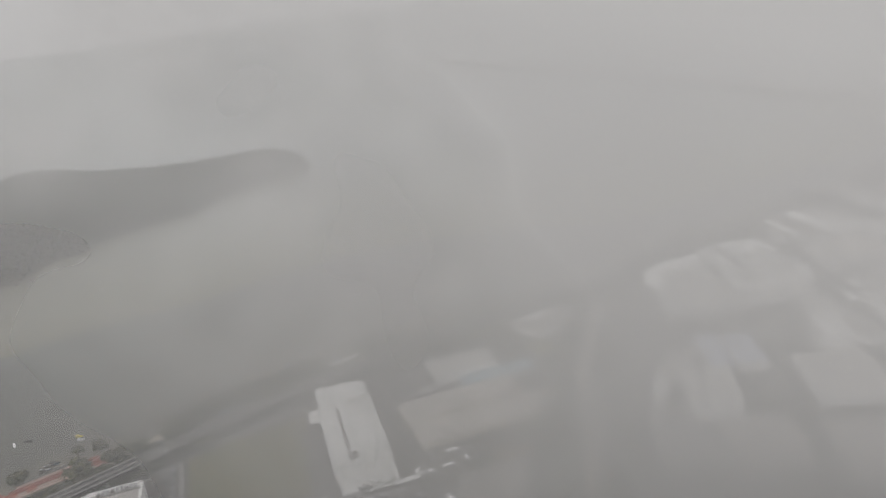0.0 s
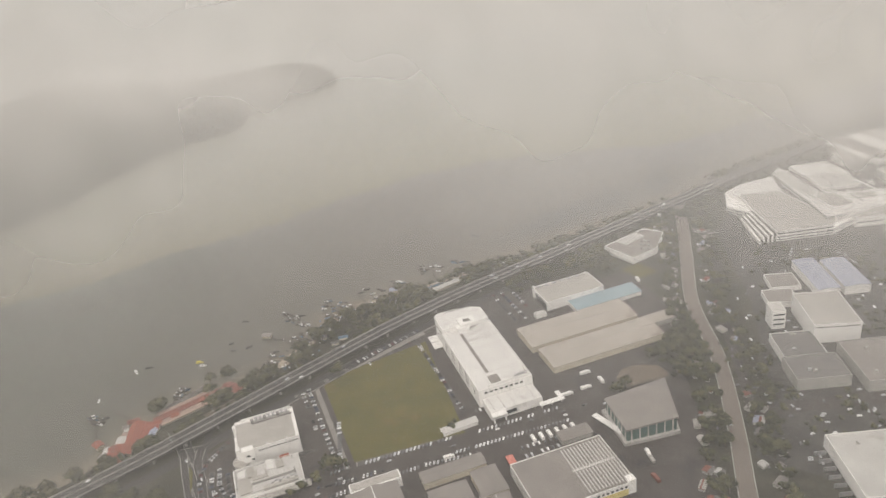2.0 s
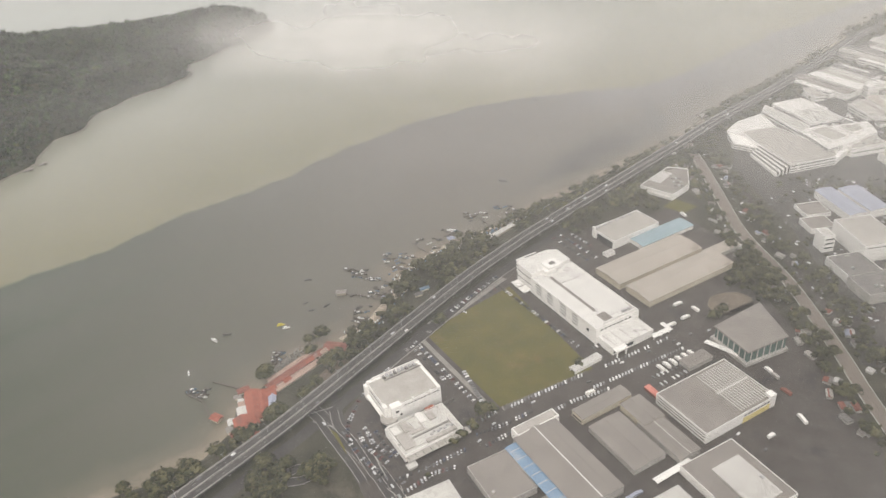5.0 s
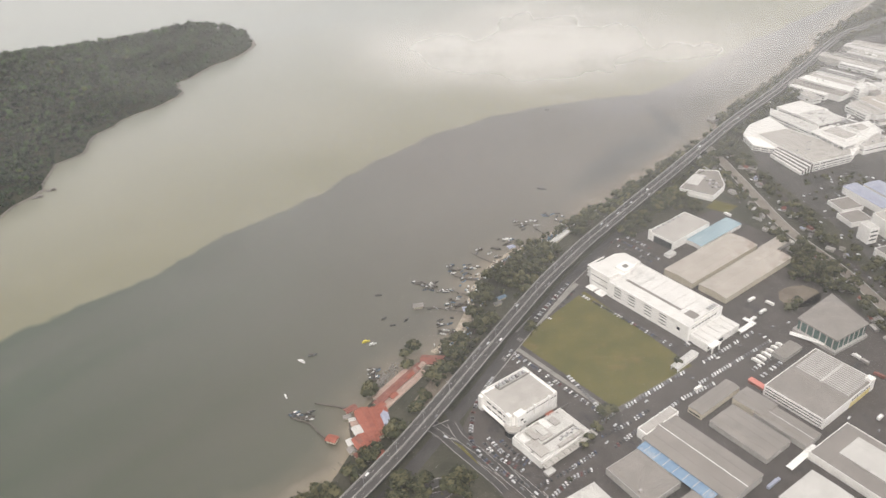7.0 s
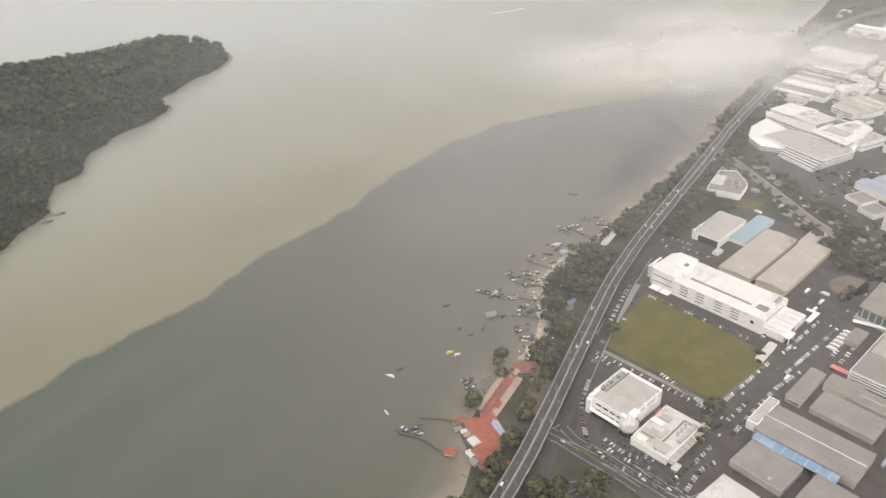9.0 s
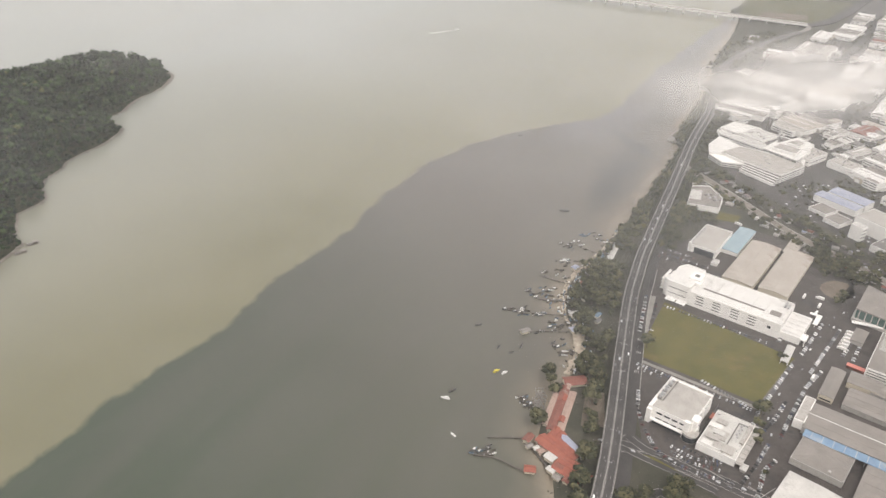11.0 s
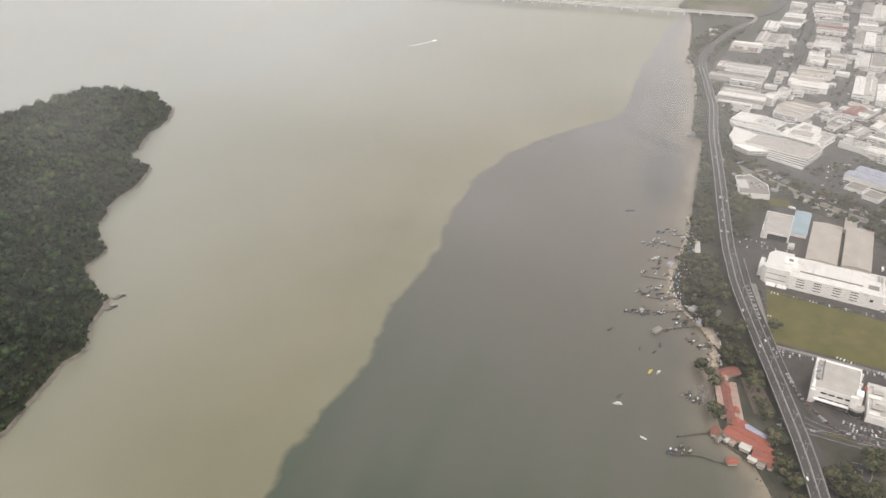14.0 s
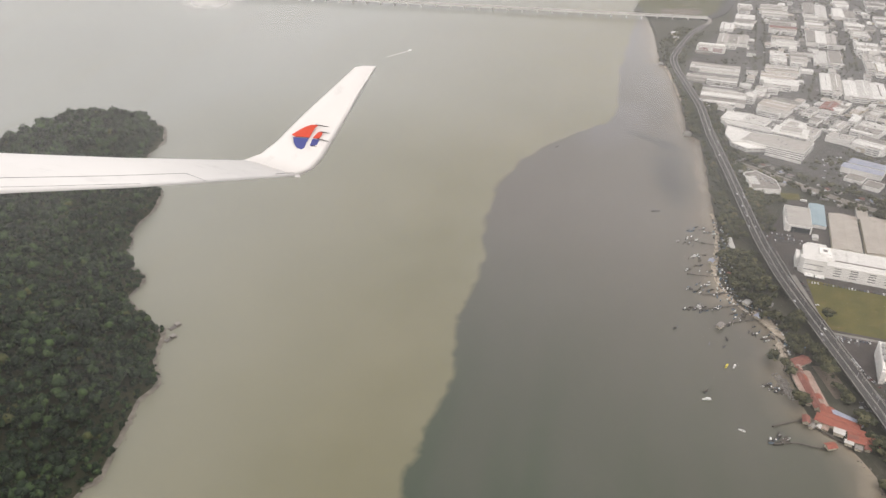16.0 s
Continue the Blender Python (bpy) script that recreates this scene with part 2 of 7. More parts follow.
def water_material():
    m = bpy.data.materials.new("silty_sea")
    m.use_nodes = True
    t, b = m.node_tree, m.node_tree.nodes["Principled BSDF"]
    link = t.links.new
    geo = t.nodes.new("ShaderNodeTexCoord")

    def node(kind, **inputs):
        n = t.nodes.new(kind)
        for key, value in inputs.items():
            slot = n.inputs[key.replace("_", " ")]
            if isinstance(value, (int, float, tuple)):
                slot.default_value = value
            else:
                link(value, slot)
        return n

    def maths(op, a, c):
        n = t.nodes.new("ShaderNodeMath")
        n.operation = op
        for i, value in enumerate((a, c)):
            if isinstance(value, (int, float)):
                n.inputs[i].default_value = value
            else:
                link(value, n.inputs[i])
        return n.outputs[0]

    def spread(value, lo, hi, a=0.0, c=1.0):
        return node("ShaderNodeMapRange", Value=value, From_Min=lo, From_Max=hi, To_Min=a, To_Max=c).outputs["Result"]

    def mixed(f, a, c):
        n = t.nodes.new("ShaderNodeMix")
        n.data_type = "RGBA"
        for value, slot in ((f, "Factor"), (a, "A"), (c, "B")):
            if isinstance(value, tuple):
                n.inputs[slot].default_value = (*value, 1)
            else:
                link(value, n.inputs[slot])
        return n.outputs["Result"]

    # along and across the front where clear and silty water meet
    turned = node("ShaderNodeMapping", Vector=geo.outputs["Object"])
    turned.vector_type = "TEXTURE"
    turned.inputs["Location"].default_value = (-449 * SCALE, 536 * SCALE, 0)
    turned.inputs["Rotation"].default_value = (0, 0, radians(47.7))
    apart = node("ShaderNodeSeparateXYZ", Vector=turned.outputs["Vector"])
    along, across = apart.outputs["X"], apart.outputs["Y"]
    curve = t.nodes.new("ShaderNodeFloatCurve")
    line = curve.mapping.curves[0]
    front = ((-600, -30), (0, 0), (111, 5), (195, -1), (343, 12), (455, 8), (545, 26), (658, 29), (775, 11), (876, -30), (968, -86), (1052, -130), (1253, -131), (1483, -136), (1723, -150), (2400, -210))
    line.points[0].location = ((front[0][0] + 600) / 3000, (front[0][1] + 300) / 600)
    line.points[1].location = ((front[-1][0] + 600) / 3000, (front[-1][1] + 300) / 600)
    for s, d in front[1:-1]:
        line.points.new((s + 600) / 3000, (d + 300) / 600)
    curve.mapping.update()
    link(spread(along, -600 * SCALE, 2400 * SCALE), curve.inputs["Value"])
    border = spread(curve.outputs["Value"], 0, 1, -300 * SCALE, 300 * SCALE)
    ragged = node("ShaderNodeTexNoise", Vector=geo.outputs["Object"], Scale=1 / (55 * SCALE), Detail=6.0, Roughness=0.6).outputs["Fac"]
    off = maths("SUBTRACT", across, border)
    off = maths("ADD", off, maths("MULTIPLY", maths("SUBTRACT", ragged, 0.5), 34 * SCALE))
    side = spread(off, -3.5 * SCALE, 3.5 * SCALE)
    slow = node("ShaderNodeTexNoise", Vector=geo.outputs["Object"], Scale=1 / (420 * SCALE), Detail=5.0, Roughness=0.55).outputs["Fac"]
    streaks = node("ShaderNodeMapping", Vector=turned.outputs["Vector"], Scale=(0.25, 1.6, 1.0))
    streak = node("ShaderNodeTexNoise", Vector=streaks.outputs["Vector"], Scale=1 / (110 * SCALE), Detail=4.0, Roughness=0.6, Distortion=0.6).outputs["Fac"]
    silty = mixed(spread(slow, 0.35, 0.65), (0.152, 0.148, 0.097), (0.192, 0.184, 0.13))
    # Far water paled: distance haze and sky reflection put into the colour.
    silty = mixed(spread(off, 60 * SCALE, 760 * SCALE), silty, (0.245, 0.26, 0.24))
    silty = mixed(spread(streak, 0.5, 0.8, 0.0, 0.3), silty, (0.2, 0.19, 0.135))
    # Greener at the near end; paler far tones put haze into the colour.
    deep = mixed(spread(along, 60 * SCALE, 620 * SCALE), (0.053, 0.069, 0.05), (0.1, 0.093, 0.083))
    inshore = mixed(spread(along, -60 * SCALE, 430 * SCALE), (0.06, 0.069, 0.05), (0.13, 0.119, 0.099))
    clear = mixed(spread(off, -420 * SCALE, -20 * SCALE), inshore, deep)
    clear = mixed(spread(streak, 0.42, 0.72, 0.0, 0.4), clear, (0.1, 0.093, 0.084))
    # a dark swirl of clearer water off the far shore, and a violet-grey plume round it
    for centre, turn_, half, tint, hold in (((330, 1190), 35, (150, 60), (0.145, 0.14, 0.146), 0.42), ((262, 972), 52, (124, 40), (0.06, 0.061, 0.06), 0.72), ((335, 1085), 100, (75, 15), (0.06, 0.06, 0.06), 0.6)):
        spot = node("ShaderNodeMapping", Vector=geo.outputs["Object"])
        spot.vector_type = "TEXTURE"
        spot.inputs["Location"].default_value = (centre[0] * SCALE, centre[1] * SCALE, 0)
        spot.inputs["Rotation"].default_value = (0, 0, radians(turn_))
        spot.inputs["Scale"].default_value = (half[0] * SCALE, half[1] * SCALE, 1)
        reach = t.nodes.new("ShaderNodeVectorMath")
        reach.operation = "LENGTH"
        link(spot.outputs["Vector"], reach.inputs[0])
        rim = maths("ADD", reach.outputs["Value"], maths("MULTIPLY", maths("SUBTRACT", ragged, 0.5), 1.1))
        clear = mixed(spread(rim, 1.15, 0.55, 0.0, hold), clear, tint)
    # Pale grey fade far along the front imitates haze in the colour.
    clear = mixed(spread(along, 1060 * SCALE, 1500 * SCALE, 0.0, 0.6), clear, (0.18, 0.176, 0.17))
    # silt stirred up along the shore
    shoreward = node("ShaderNodeMapping", Vector=geo.outputs["Object"])
    shoreward.vector_type = "TEXTURE"
    shoreward.inputs["Rotation"].default_value = (0, 0, math.atan2(0.8, 0.6))
    beside = node("ShaderNodeSeparateXYZ", Vector=shoreward.outputs["Vector"])
    rim_curve = t.nodes.new("ShaderNodeFloatCurve")
    rim_line = rim_curve.mapping.curves[0]
    shore_nodes = [(0.6 * x + 0.8 * y, 0.6 * y - 0.8 * x) for x, y in COAST[2:27]]
    rim_line.points[0].location = (0.0, (shore_nodes[0][1] - 250) / 150)
    rim_line.points[1].location = (1.0, (shore_nodes[-1][1] - 250) / 150)
    for q, w in shore_nodes[1:-1]:
        rim_line.points.new((q - shore_nodes[0][0]) / (shore_nodes[-1][0] - shore_nodes[0][0]), (w - 250) / 150)
    rim_curve.mapping.update()
    link(spread(beside.outputs["X"], shore_nodes[0][0] * SCALE, shore_nodes[-1][0] * SCALE), rim_curve.inputs["Value"])
    out_to_sea = maths("SUBTRACT", beside.outputs["Y"], spread(rim_curve.outputs["Value"], 0, 1, 250 * SCALE, 400 * SCALE))
    out_to_sea = maths("ADD", out_to_sea, maths("MULTIPLY", maths("SUBTRACT", ragged, 0.5), 46 * SCALE))
    clear = mixed(spread(out_to_sea, 44 * SCALE, 0.0, 0.0, 0.5), clear, (0.2, 0.172, 0.134))
    clear = mixed(spread(out_to_sea, 16 * SCALE, -4 * SCALE, 0.0, 0.7), clear, (0.27, 0.228, 0.175))
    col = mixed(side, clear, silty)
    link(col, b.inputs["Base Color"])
    b.inputs["Roughness"].default_value = 0.22
    b.inputs["IOR"].default_value = 1.33
    ripple = node("ShaderNodeTexNoise", Vector=geo.outputs["Object"], Scale=1 / (5 * SCALE), Detail=6.0, Roughness=0.7).outputs["Fac"]
    n = node("ShaderNodeBump", Height=ripple, Strength=0.06, Distance=0.08 * SCALE)
    link(n.outputs["Normal"], b.inputs["Normal"])
    return m


SEA = water_material()
far = 10000
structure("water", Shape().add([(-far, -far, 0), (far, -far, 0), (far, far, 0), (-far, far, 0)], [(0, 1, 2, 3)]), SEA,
          "grey-green silty strait water with a dark tidal front and painted distance haze")

LAND = 3.0
def ragged_line(line, step, wander):
    out = []
    for i, (x, y) in enumerate(curved(line, step)):
        k = noise.noise_vector(Vector((x, y, 0)) / 17.0) * wander
        out.append((x + k.x, y + k.y))
    return out


def land_sheet():
    shore = ragged_line(COAST, 9.0, 4.0)
    s = Shape()
    n = len(shore)
    inner = []
    for i, p in enumerate(shore):
        a, b = shore[max(i - 1, 0)], shore[min(i + 1, n - 1)]
        d = Vector((b[0] - a[0], b[1] - a[1])).normalized()
        inner.append((p[0] + d.y * 7, p[1] - d.x * 7))
    v = [(*p, -1.0) for p in shore] + [(*p, LAND) for p in inner]
    f = [(i, n + i, n + i + 1, i + 1) for i in range(n - 1)]
    s.add(v, [q[::-1] for q in f])
    # strips inland to the far east
    m = len(s.v)
    s.v += [(far, p[1] * 1.0 - 0.0, LAND) for p in inner]
    s.f += [(n + i, m + i, m + i + 1, n + i + 1)[::-1] for i in range(n - 1)]
    k = len(s.v)
    s.add([(-900, -500, LAND), (-900, -far, LAND), (far, -far, LAND), (far, -500, LAND)], [(0, 1, 2, 3)])
    return s


structure("ground", land_sheet(), SOIL, "dark verge and bare earth of the coastal industrial estate")

# paved estate, streets, field
def sheet(name, ring, z, material, label):
    ring = list(ring)
    area = sum(a[0] * b[1] - b[0] * a[1] for a, b in zip(ring, ring[1:] + ring[:1]))
    return structure(name, Shape().add([(*p, z) for p in (ring if area > 0 else ring[::-1])], [tuple(range(len(ring)))]), material, label)


YARD = surface("worn_yard", (0.05, 0.048, 0.045), (0.1, 0.094, 0.088), 26, 0.92, 0.03, 3.0, stain=(0.06, 0.062, 0.058))
PALE_YARD = surface("pale_concrete_yard", (0.2, 0.19, 0.175), (0.27, 0.255, 0.235), 18, 0.9, 0.02, 2.5, stain=(0.14, 0.135, 0.12))
PALE_YARD_DARK = surface("grey_paving", (0.1, 0.095, 0.09), (0.135, 0.13, 0.122), 12, 0.9, 0.02, 2.0, stain=(0.08, 0.076, 0.07))
MUD = surface("muddy_canal", (0.15, 0.128, 0.108), (0.2, 0.172, 0.145), 20, 0.4, 0.05, 3.0)
RED_SOIL = surface("bare_red_earth", (0.12, 0.1, 0.08), (0.18, 0.15, 0.118), 12, 0.95, 0.1, 4.0, stain=(0.1, 0.09, 0.06))
sheet("pavement", [(48, 452), (70, 410), (110, 352), (330, 300), (440, 380), (462, 470), (440, 560), (415, 640), (380, 690), (400, 735), (340, 815), (262, 775), (212, 748), (150, 668), (92, 578)], LAND + 0.04, ASPHALT, "dark asphalt yards and car parks of the estate")
sheet("pavement", [(470, 560), (640, 520), (760, 760), (830, 900), (1200, 1180), (1900, 1600), (1500, 2000), (1180, 1700), (900, 1530), (720, 1420), (560, 1220), (440, 1040), (420, 920), (460, 780), (480, 640)], LAND + 0.04, YARD, "worn grey yards between the far factories")
sheet("field", [(99, 572), (178, 483), (252, 536), (170, 652)], LAND + 0.09, GRASS, "mown yellow-green grass field")
for a, b, w in (((95, 566), (176, 475), 4.5), ((181, 480), (248, 529), 8.0)):
    structure("path", strip([a, b], w, LAND + 0.1), PALE_YARD, "pale paved path round the field")
structure("path", strip([(104, 583), (160, 668)], 14, LAND + 0.08), PALE_YARD, "grey paved car park beside the field")
sheet("apron", [(180, 484), (186, 473), (252, 523), (247, 533)], LAND + 0.11, PALE_YARD_DARK, "grey paved apron between the field and the street")
sheet("clearing", [(357, 634), (360, 646), (367, 652), (377, 656), (388, 657), (397, 650), (400, 641), (396, 631), (389, 625), (378, 619), (367, 620), (360, 625)], LAND + 0.12, RED_SOIL, "round clearing of bare brown earth")
sheet("clearing", [(1036, 1834), (1088, 1888), (1150, 1862), (1186, 1828), (1160, 1796), (1126, 1784)], LAND + 0.1, RED_SOIL, "bare reddish earth beside the bridge ramp")
SCRUB = surface("olive_scrub", (0.06, 0.066, 0.032), (0.11, 0.105, 0.055), 30, 0.95, 0.2, 4.0, stain=(0.16, 0.13, 0.09))
sheet("scrubland", [(1000, 1860), (1091, 1990), (1191, 2070), (1420, 1955), (1226, 1800), (1140, 1758)], LAND + 0.07, SCRUB, "olive scrubland beyond the bridge road")
sheet("lawn", [(330, 820), (352, 806), (368, 822), (345, 838)], LAND + 0.12, GRASS, "small lawn beside the pavilion")

CANAL = [(372, 990), (382, 935), (394, 855), (408, 765), (437, 678), (456, 585), (466, 520), (480, 450), (500, 360), (540, 200), (560, -100)]
canal_line = curved(CANAL, 14)
structure("canal", strip(canal_line, 11.6, LAND + 0.06), MUD, "muddy brown drainage canal")
for shift in (-6.3, 6.3):
    structure("canal_bank", strip(canal_line, 0.7, LAND + 0.35, 0.4, shift), WALL_GREY, "low concrete bank of the canal")

STREETS = [
    ([(60, 330), (104, 382), (150, 430), (185, 470), (240, 516), (315, 570), (360, 604), (410, 642)], 17, "estate street lined with parked cars"),
    ([(468, 612), (560, 650), (700, 705)], 15, "cross street east of the canal"),
    ([(18, 470), (48, 446), (86, 414), (113, 384), (150, 340)], 13, "slip road off the coast highway"),
    ([(36, 484), (62, 438), (88, 410)], 6, "slip lane beside the mall car park"),
    ([(395, 985), (404, 930), (425, 850), (434, 760), (452, 680), (474, 580)], 8, "narrow lane along the canal"),
    ([(690, 1176), (894, 1354), (1112, 1544), (1397, 1792)], 13, "straight street of the far estate"),
    ([(760, 1105), (1043, 1300), (1330, 1545), (1600, 1780)], 12, "straight street of the far estate"),
    ([(1000, 1190), (1309, 1446), (1700, 1790)], 14, "straight street of the far estate"),
    ([(590, 1250), (688, 1262), (850, 1150), (960, 1080)], 12, "cross street of the far estate"),
    ([(760, 1420), (892, 1335), (1060, 1205), (1180, 1120)], 12, "cross street of the far estate"),
    ([(1000, 1600), (1112, 1530), (1300, 1390)], 11, "cross street of the far estate"),
]
for k, (line, width, label) in enumerate(STREETS):
    structure("street", strip(curved(line, 12), width, LAND + 0.12 + 0.012 * k), ROAD if k in (2, 3, 5, 7) else ASPHALT, label)

HIGHWAY = [(-390, -140), (-240, 70), (-120, 245), (-60, 330), (-4, 415.5), (31.2, 476.6), (79.6, 565.3), (128.8, 653.4), (156, 695.5), (184, 737), (244, 817), (304.4, 896.7), (364.4, 976.7), (424.4, 1056.7), (514, 1166), (566, 1239), (626, 1323), (678, 1399), (741, 1472), (842, 1548), (950, 1622), (1053, 1676)]
road_line = curved(HIGHWAY, 10)


def deck(up=0.0):
    """Height of the viaduct's roadway: level along the shore, coming down to the far junction."""
    def height(x, y):
        u = min(1.0, max(0.0, (y - 1080) / 340))
        return 13.0 - 8.8 * u * u * (3 - 2 * u) + up
    return height


VIADUCT_EDGE = surface("pale_concrete_barrier", (0.24, 0.23, 0.215), (0.34, 0.325, 0.305), 5, 0.85, 0.02, stain=(0.15, 0.14, 0.13))
viaduct = tagged(new("road", strip(road_line, 15.6, deck(), 1.7).mesh("road", ROAD)), "grey asphalt dual carriageway on a long low viaduct", "road", kind="structure")
pier_mesh = Shape().box(0, 0, -10.5, 1.8, 2.6, 7.6).prism([(-1.0, -6.2), (1.0, -6.2), (1.0, 6.2), (-1.0, 6.2)], -2.9, -1.7).mesh("pier", CONCRETE)
for a, b in zip(road_line[::3], road_line[1::3]):
    if 300 < a[1] < 1180:
        piece("pier", pier_mesh, viaduct, a[0], a[1], deck()(*a), math.degrees(math.atan2(b[1] - a[1], b[0] - a[0])))
for shift in (-7.55, 7.55):
    structure("barrier", strip(road_line, 0.5, deck(0.95), 1.3, shift), VIADUCT_EDGE, "pale concrete edge barrier of the viaduct")
structure("median", strip(road_line, 0.6, deck(0.8), 0.85), VIADUCT_EDGE, "concrete median barrier between the carriageways")
for shift in (-6.8, -0.8, 0.8, 6.8):
    structure("edge_line", strip(road_line, 0.18, deck(0.02), 0.0, shift), PAINT, "white painted edge line")
# service road on the ground beside the viaduct
service = [p for p in road_line if 372 < p[1] < 800]
structure("street", strip(service, 11, LAND + 0.11, 0.0, -13.8), ROAD, "service road on the ground beside the viaduct")
structure("kerb_wall", strip([p for p in service if 500 < p[1] < 735], 0.7, LAND + 0.7, 0.8, -19.8), VIADUCT_EDGE, "low pale wall between service road and field")
for q in (556, 580, 604):
    near = min(service, key=lambda p: abs(p[1] - q))
    structure("crossing_hatch", Shape().box(near[0] + 11, near[1] - 8, LAND + 0.14, 4.2, 0.5, 0.02, 55).box(near[0] + 12.4, near[1] - 9, LAND + 0.14, 4.2, 0.5, 0.02, 55).box(near[0] + 13.8, near[1] - 10, LAND + 0.14, 4.2, 0.5, 0.02, 55), PAINT, "yellowed hatch marks across the service road")
dashes = Shape()
for shift in (-3.8, 3.8):
    for a, b in zip(road_line[::2], road_line[1::2]):
        d = Vector((b[0] - a[0], b[1] - a[1])).normalized()
        mid = ((a[0] + b[0]) / 2 - d.y * shift, (a[1] + b[1]) / 2 + d.x * shift)
        turn = math.atan2(d.y, d.x)
        c, s = math.cos(turn), math.sin(turn)
        dashes.add([(mid[0] + c * u - s * v, mid[1] + s * u + c * v, deck(0.02)(*a)) for u, v in ((-1.5, -0.08), (1.5, -0.08), (1.5, 0.08), (-1.5, 0.08))], [(0, 1, 2, 3)])
tagged(new("lane_marking", dashes.mesh("lane_marking", PAINT)), "white dashed lane marks of the highway", "road marking", kind="stuff")
# marks of the slip road and its junction
marks = Shape()
for k in range(13):
    marks.box(88 + k * 1.1, 421 - k * 1.6, LAND + 0.16, 0.5, 5.5, 0.02, 40)
for p, q in (((113, 396), (128, 374)), ((106, 380), (134, 390)), ((104, 392), (132, 372)), ((24, 461), (40, 470)), ((28, 452), (52, 447))):
    marks.box((p[0] + q[0]) / 2, (p[1] + q[1]) / 2, LAND + 0.17, math.dist(p, q), 0.4, 0.02, math.degrees(math.atan2(q[1] - p[1], q[0] - p[0])))
tagged(new("junction_marking", marks.mesh("junction_marking", PAINT)), "white and yellow hatched junction marks", "road marking", kind="stuff")
LANES = (([(42, 466), (50, 450), (67, 433), (92, 403)], 4), ([(33, 454), (46, 439), (74, 409), (85, 396)], 3), ([(20, 392), (30, 402), (40, 405), (45, 400), (40, 393), (28, 389)], 5))
for line, wide in LANES:
    structure("street", strip(curved(line, 4), wide + 4, LAND + 0.21 + wide * 0.01), ROAD, "lane of the slip road junction")
    for shift in (-wide / 2 - 1.4, wide / 2 + 1.4):
        structure("edge_line", strip(curved(line, 4), 0.3, LAND + 0.28, 0.0, shift), PAINT, "white painted line of the slip road")
structure("crossing_island", Shape().prism([(44, 446), (49, 440), (66, 420), (62, 427), (52, 441)], LAND, LAND + 0.4), GRASS, "grassed kerb island of the junction")
for shift in (-6.2, 0.0, 6.2):
    structure("edge_line", strip(curved(STREETS[2][0], 8), 0.25, LAND + 0.18, 0.0, shift), PAINT, "white painted line of the slip road")

# shore
sheet("beach", [(40, 568), (54, 594), (63, 618), (58, 634), (50, 622), (42, 595)], LAND + 0.15, SAND, "narrow sandy beach")
for a, b, w in (((20, 560), (40, 586), 8), ((40, 586), (51, 612), 9), ((51, 612), (54, 648), 6), ((54, 648), (64, 686), 8), ((64, 688), (82, 716), 9), ((80, 712), (100, 735), 7), ((100, 732), (136, 763), 7), ((136, 763), (170, 796), 5), ((170, 796), (205, 838), 4), ((545, 1252), (660, 1408), 6), ((400, 1052), (548, 1256), 4), ((668, 1418), (690, 1462), 12)):
    middle = curved([a, ((a[0] + b[0]) / 2 + 1, (a[1] + b[1]) / 2 - 1), b], 2.5)
    d = Vector((b[0] - a[0], b[1] - a[1])).normalized()
    rims = []
    for e in (-1, 1):
        rims.append([(x - e * d.y * w * (0.42 + 0.5 * noise.noise(Vector((x, y, 9 * e)) / 6)), y + e * d.x * w * (0.42 + 0.5 * noise.noise(Vector((x, y, 9 * e)) / 6))) for x, y in middle])
    k = len(middle)
    sand = Shape().add([(*p, 1.15) for p in rims[0]] + [(*p, 0.2) for p in rims[1]], [(i, i + 1, k + i + 1, k + i) for i in range(k - 1)])
    structure("beach", sand, SAND, "pale sand and rubble along the shore")

# ---- buildings ----
def ring_of(corners, cx, cy):
    """Corners about cx, cy, made to run anticlockwise."""
    ring = [(x - cx, y - cy) for x, y in corners]
    area = sum(a[0] * b[1] - b[0] * a[1] for a, b in zip(ring, ring[1:] + ring[:1]))
    return ring if area > 0 else ring[::-1]


def shrunk(ring, by):
    """The ring moved inwards about its middle."""
    mx, my = sum(p[0] for p in ring) / len(ring), sum(p[1] for p in ring) / len(ring)
    out = []
    for x, y in ring:
        d = math.hypot(x - mx, y - my)
        out.append((mx + (x - mx) * (d - by) / d, my + (y - my) * (d - by) / d))
    return out


def parapet_walls(b, sx, sy, z, height, wall, x=0.0, y=0.0, thick=0.4):
    for e in (-1, 1):
        part("parapet", Shape().box(x, y + e * (sy / 2 - thick / 2), z, sx, thick, height), wall, b)
        part("parapet", Shape().box(x + e * (sx / 2 - thick / 2), y, z, thick, sy - 2 * thick, height), wall, b)


def roof_unit(b, x, y, z, w, d, h, material):
    u = part("roof_unit", Shape().box(x, y, z, w, d, h), material, b)
    part("cowl", Shape().tube(x, y, z + h, min(w, d) * 0.35, min(w, d) * 0.3, 0.35, 8), STEEL, u)
    return u


def window_band(b, sx, sy, z, hh, side, glass, width=7.0, fill=0.86, x=0.0, y=0.0):
    long = sx if side in "sn" else sy
    n = max(1, int(long / width))
    w = long * 0.92 / n
    pane = Shape().box(0, 0, 0, w * fill, 0.2, hh).mesh("window", glass)
    for k in range(n):
        u = -long * 0.46 + (k + 0.5) * w
        spot = {"s": (u, -sy / 2, 0), "n": (u, sy / 2, 0), "e": (sx / 2, u, 90), "w": (-sx / 2, u, 90)}[side]
        piece("window", pane, b, x + spot[0], y + spot[1], z, spot[2])


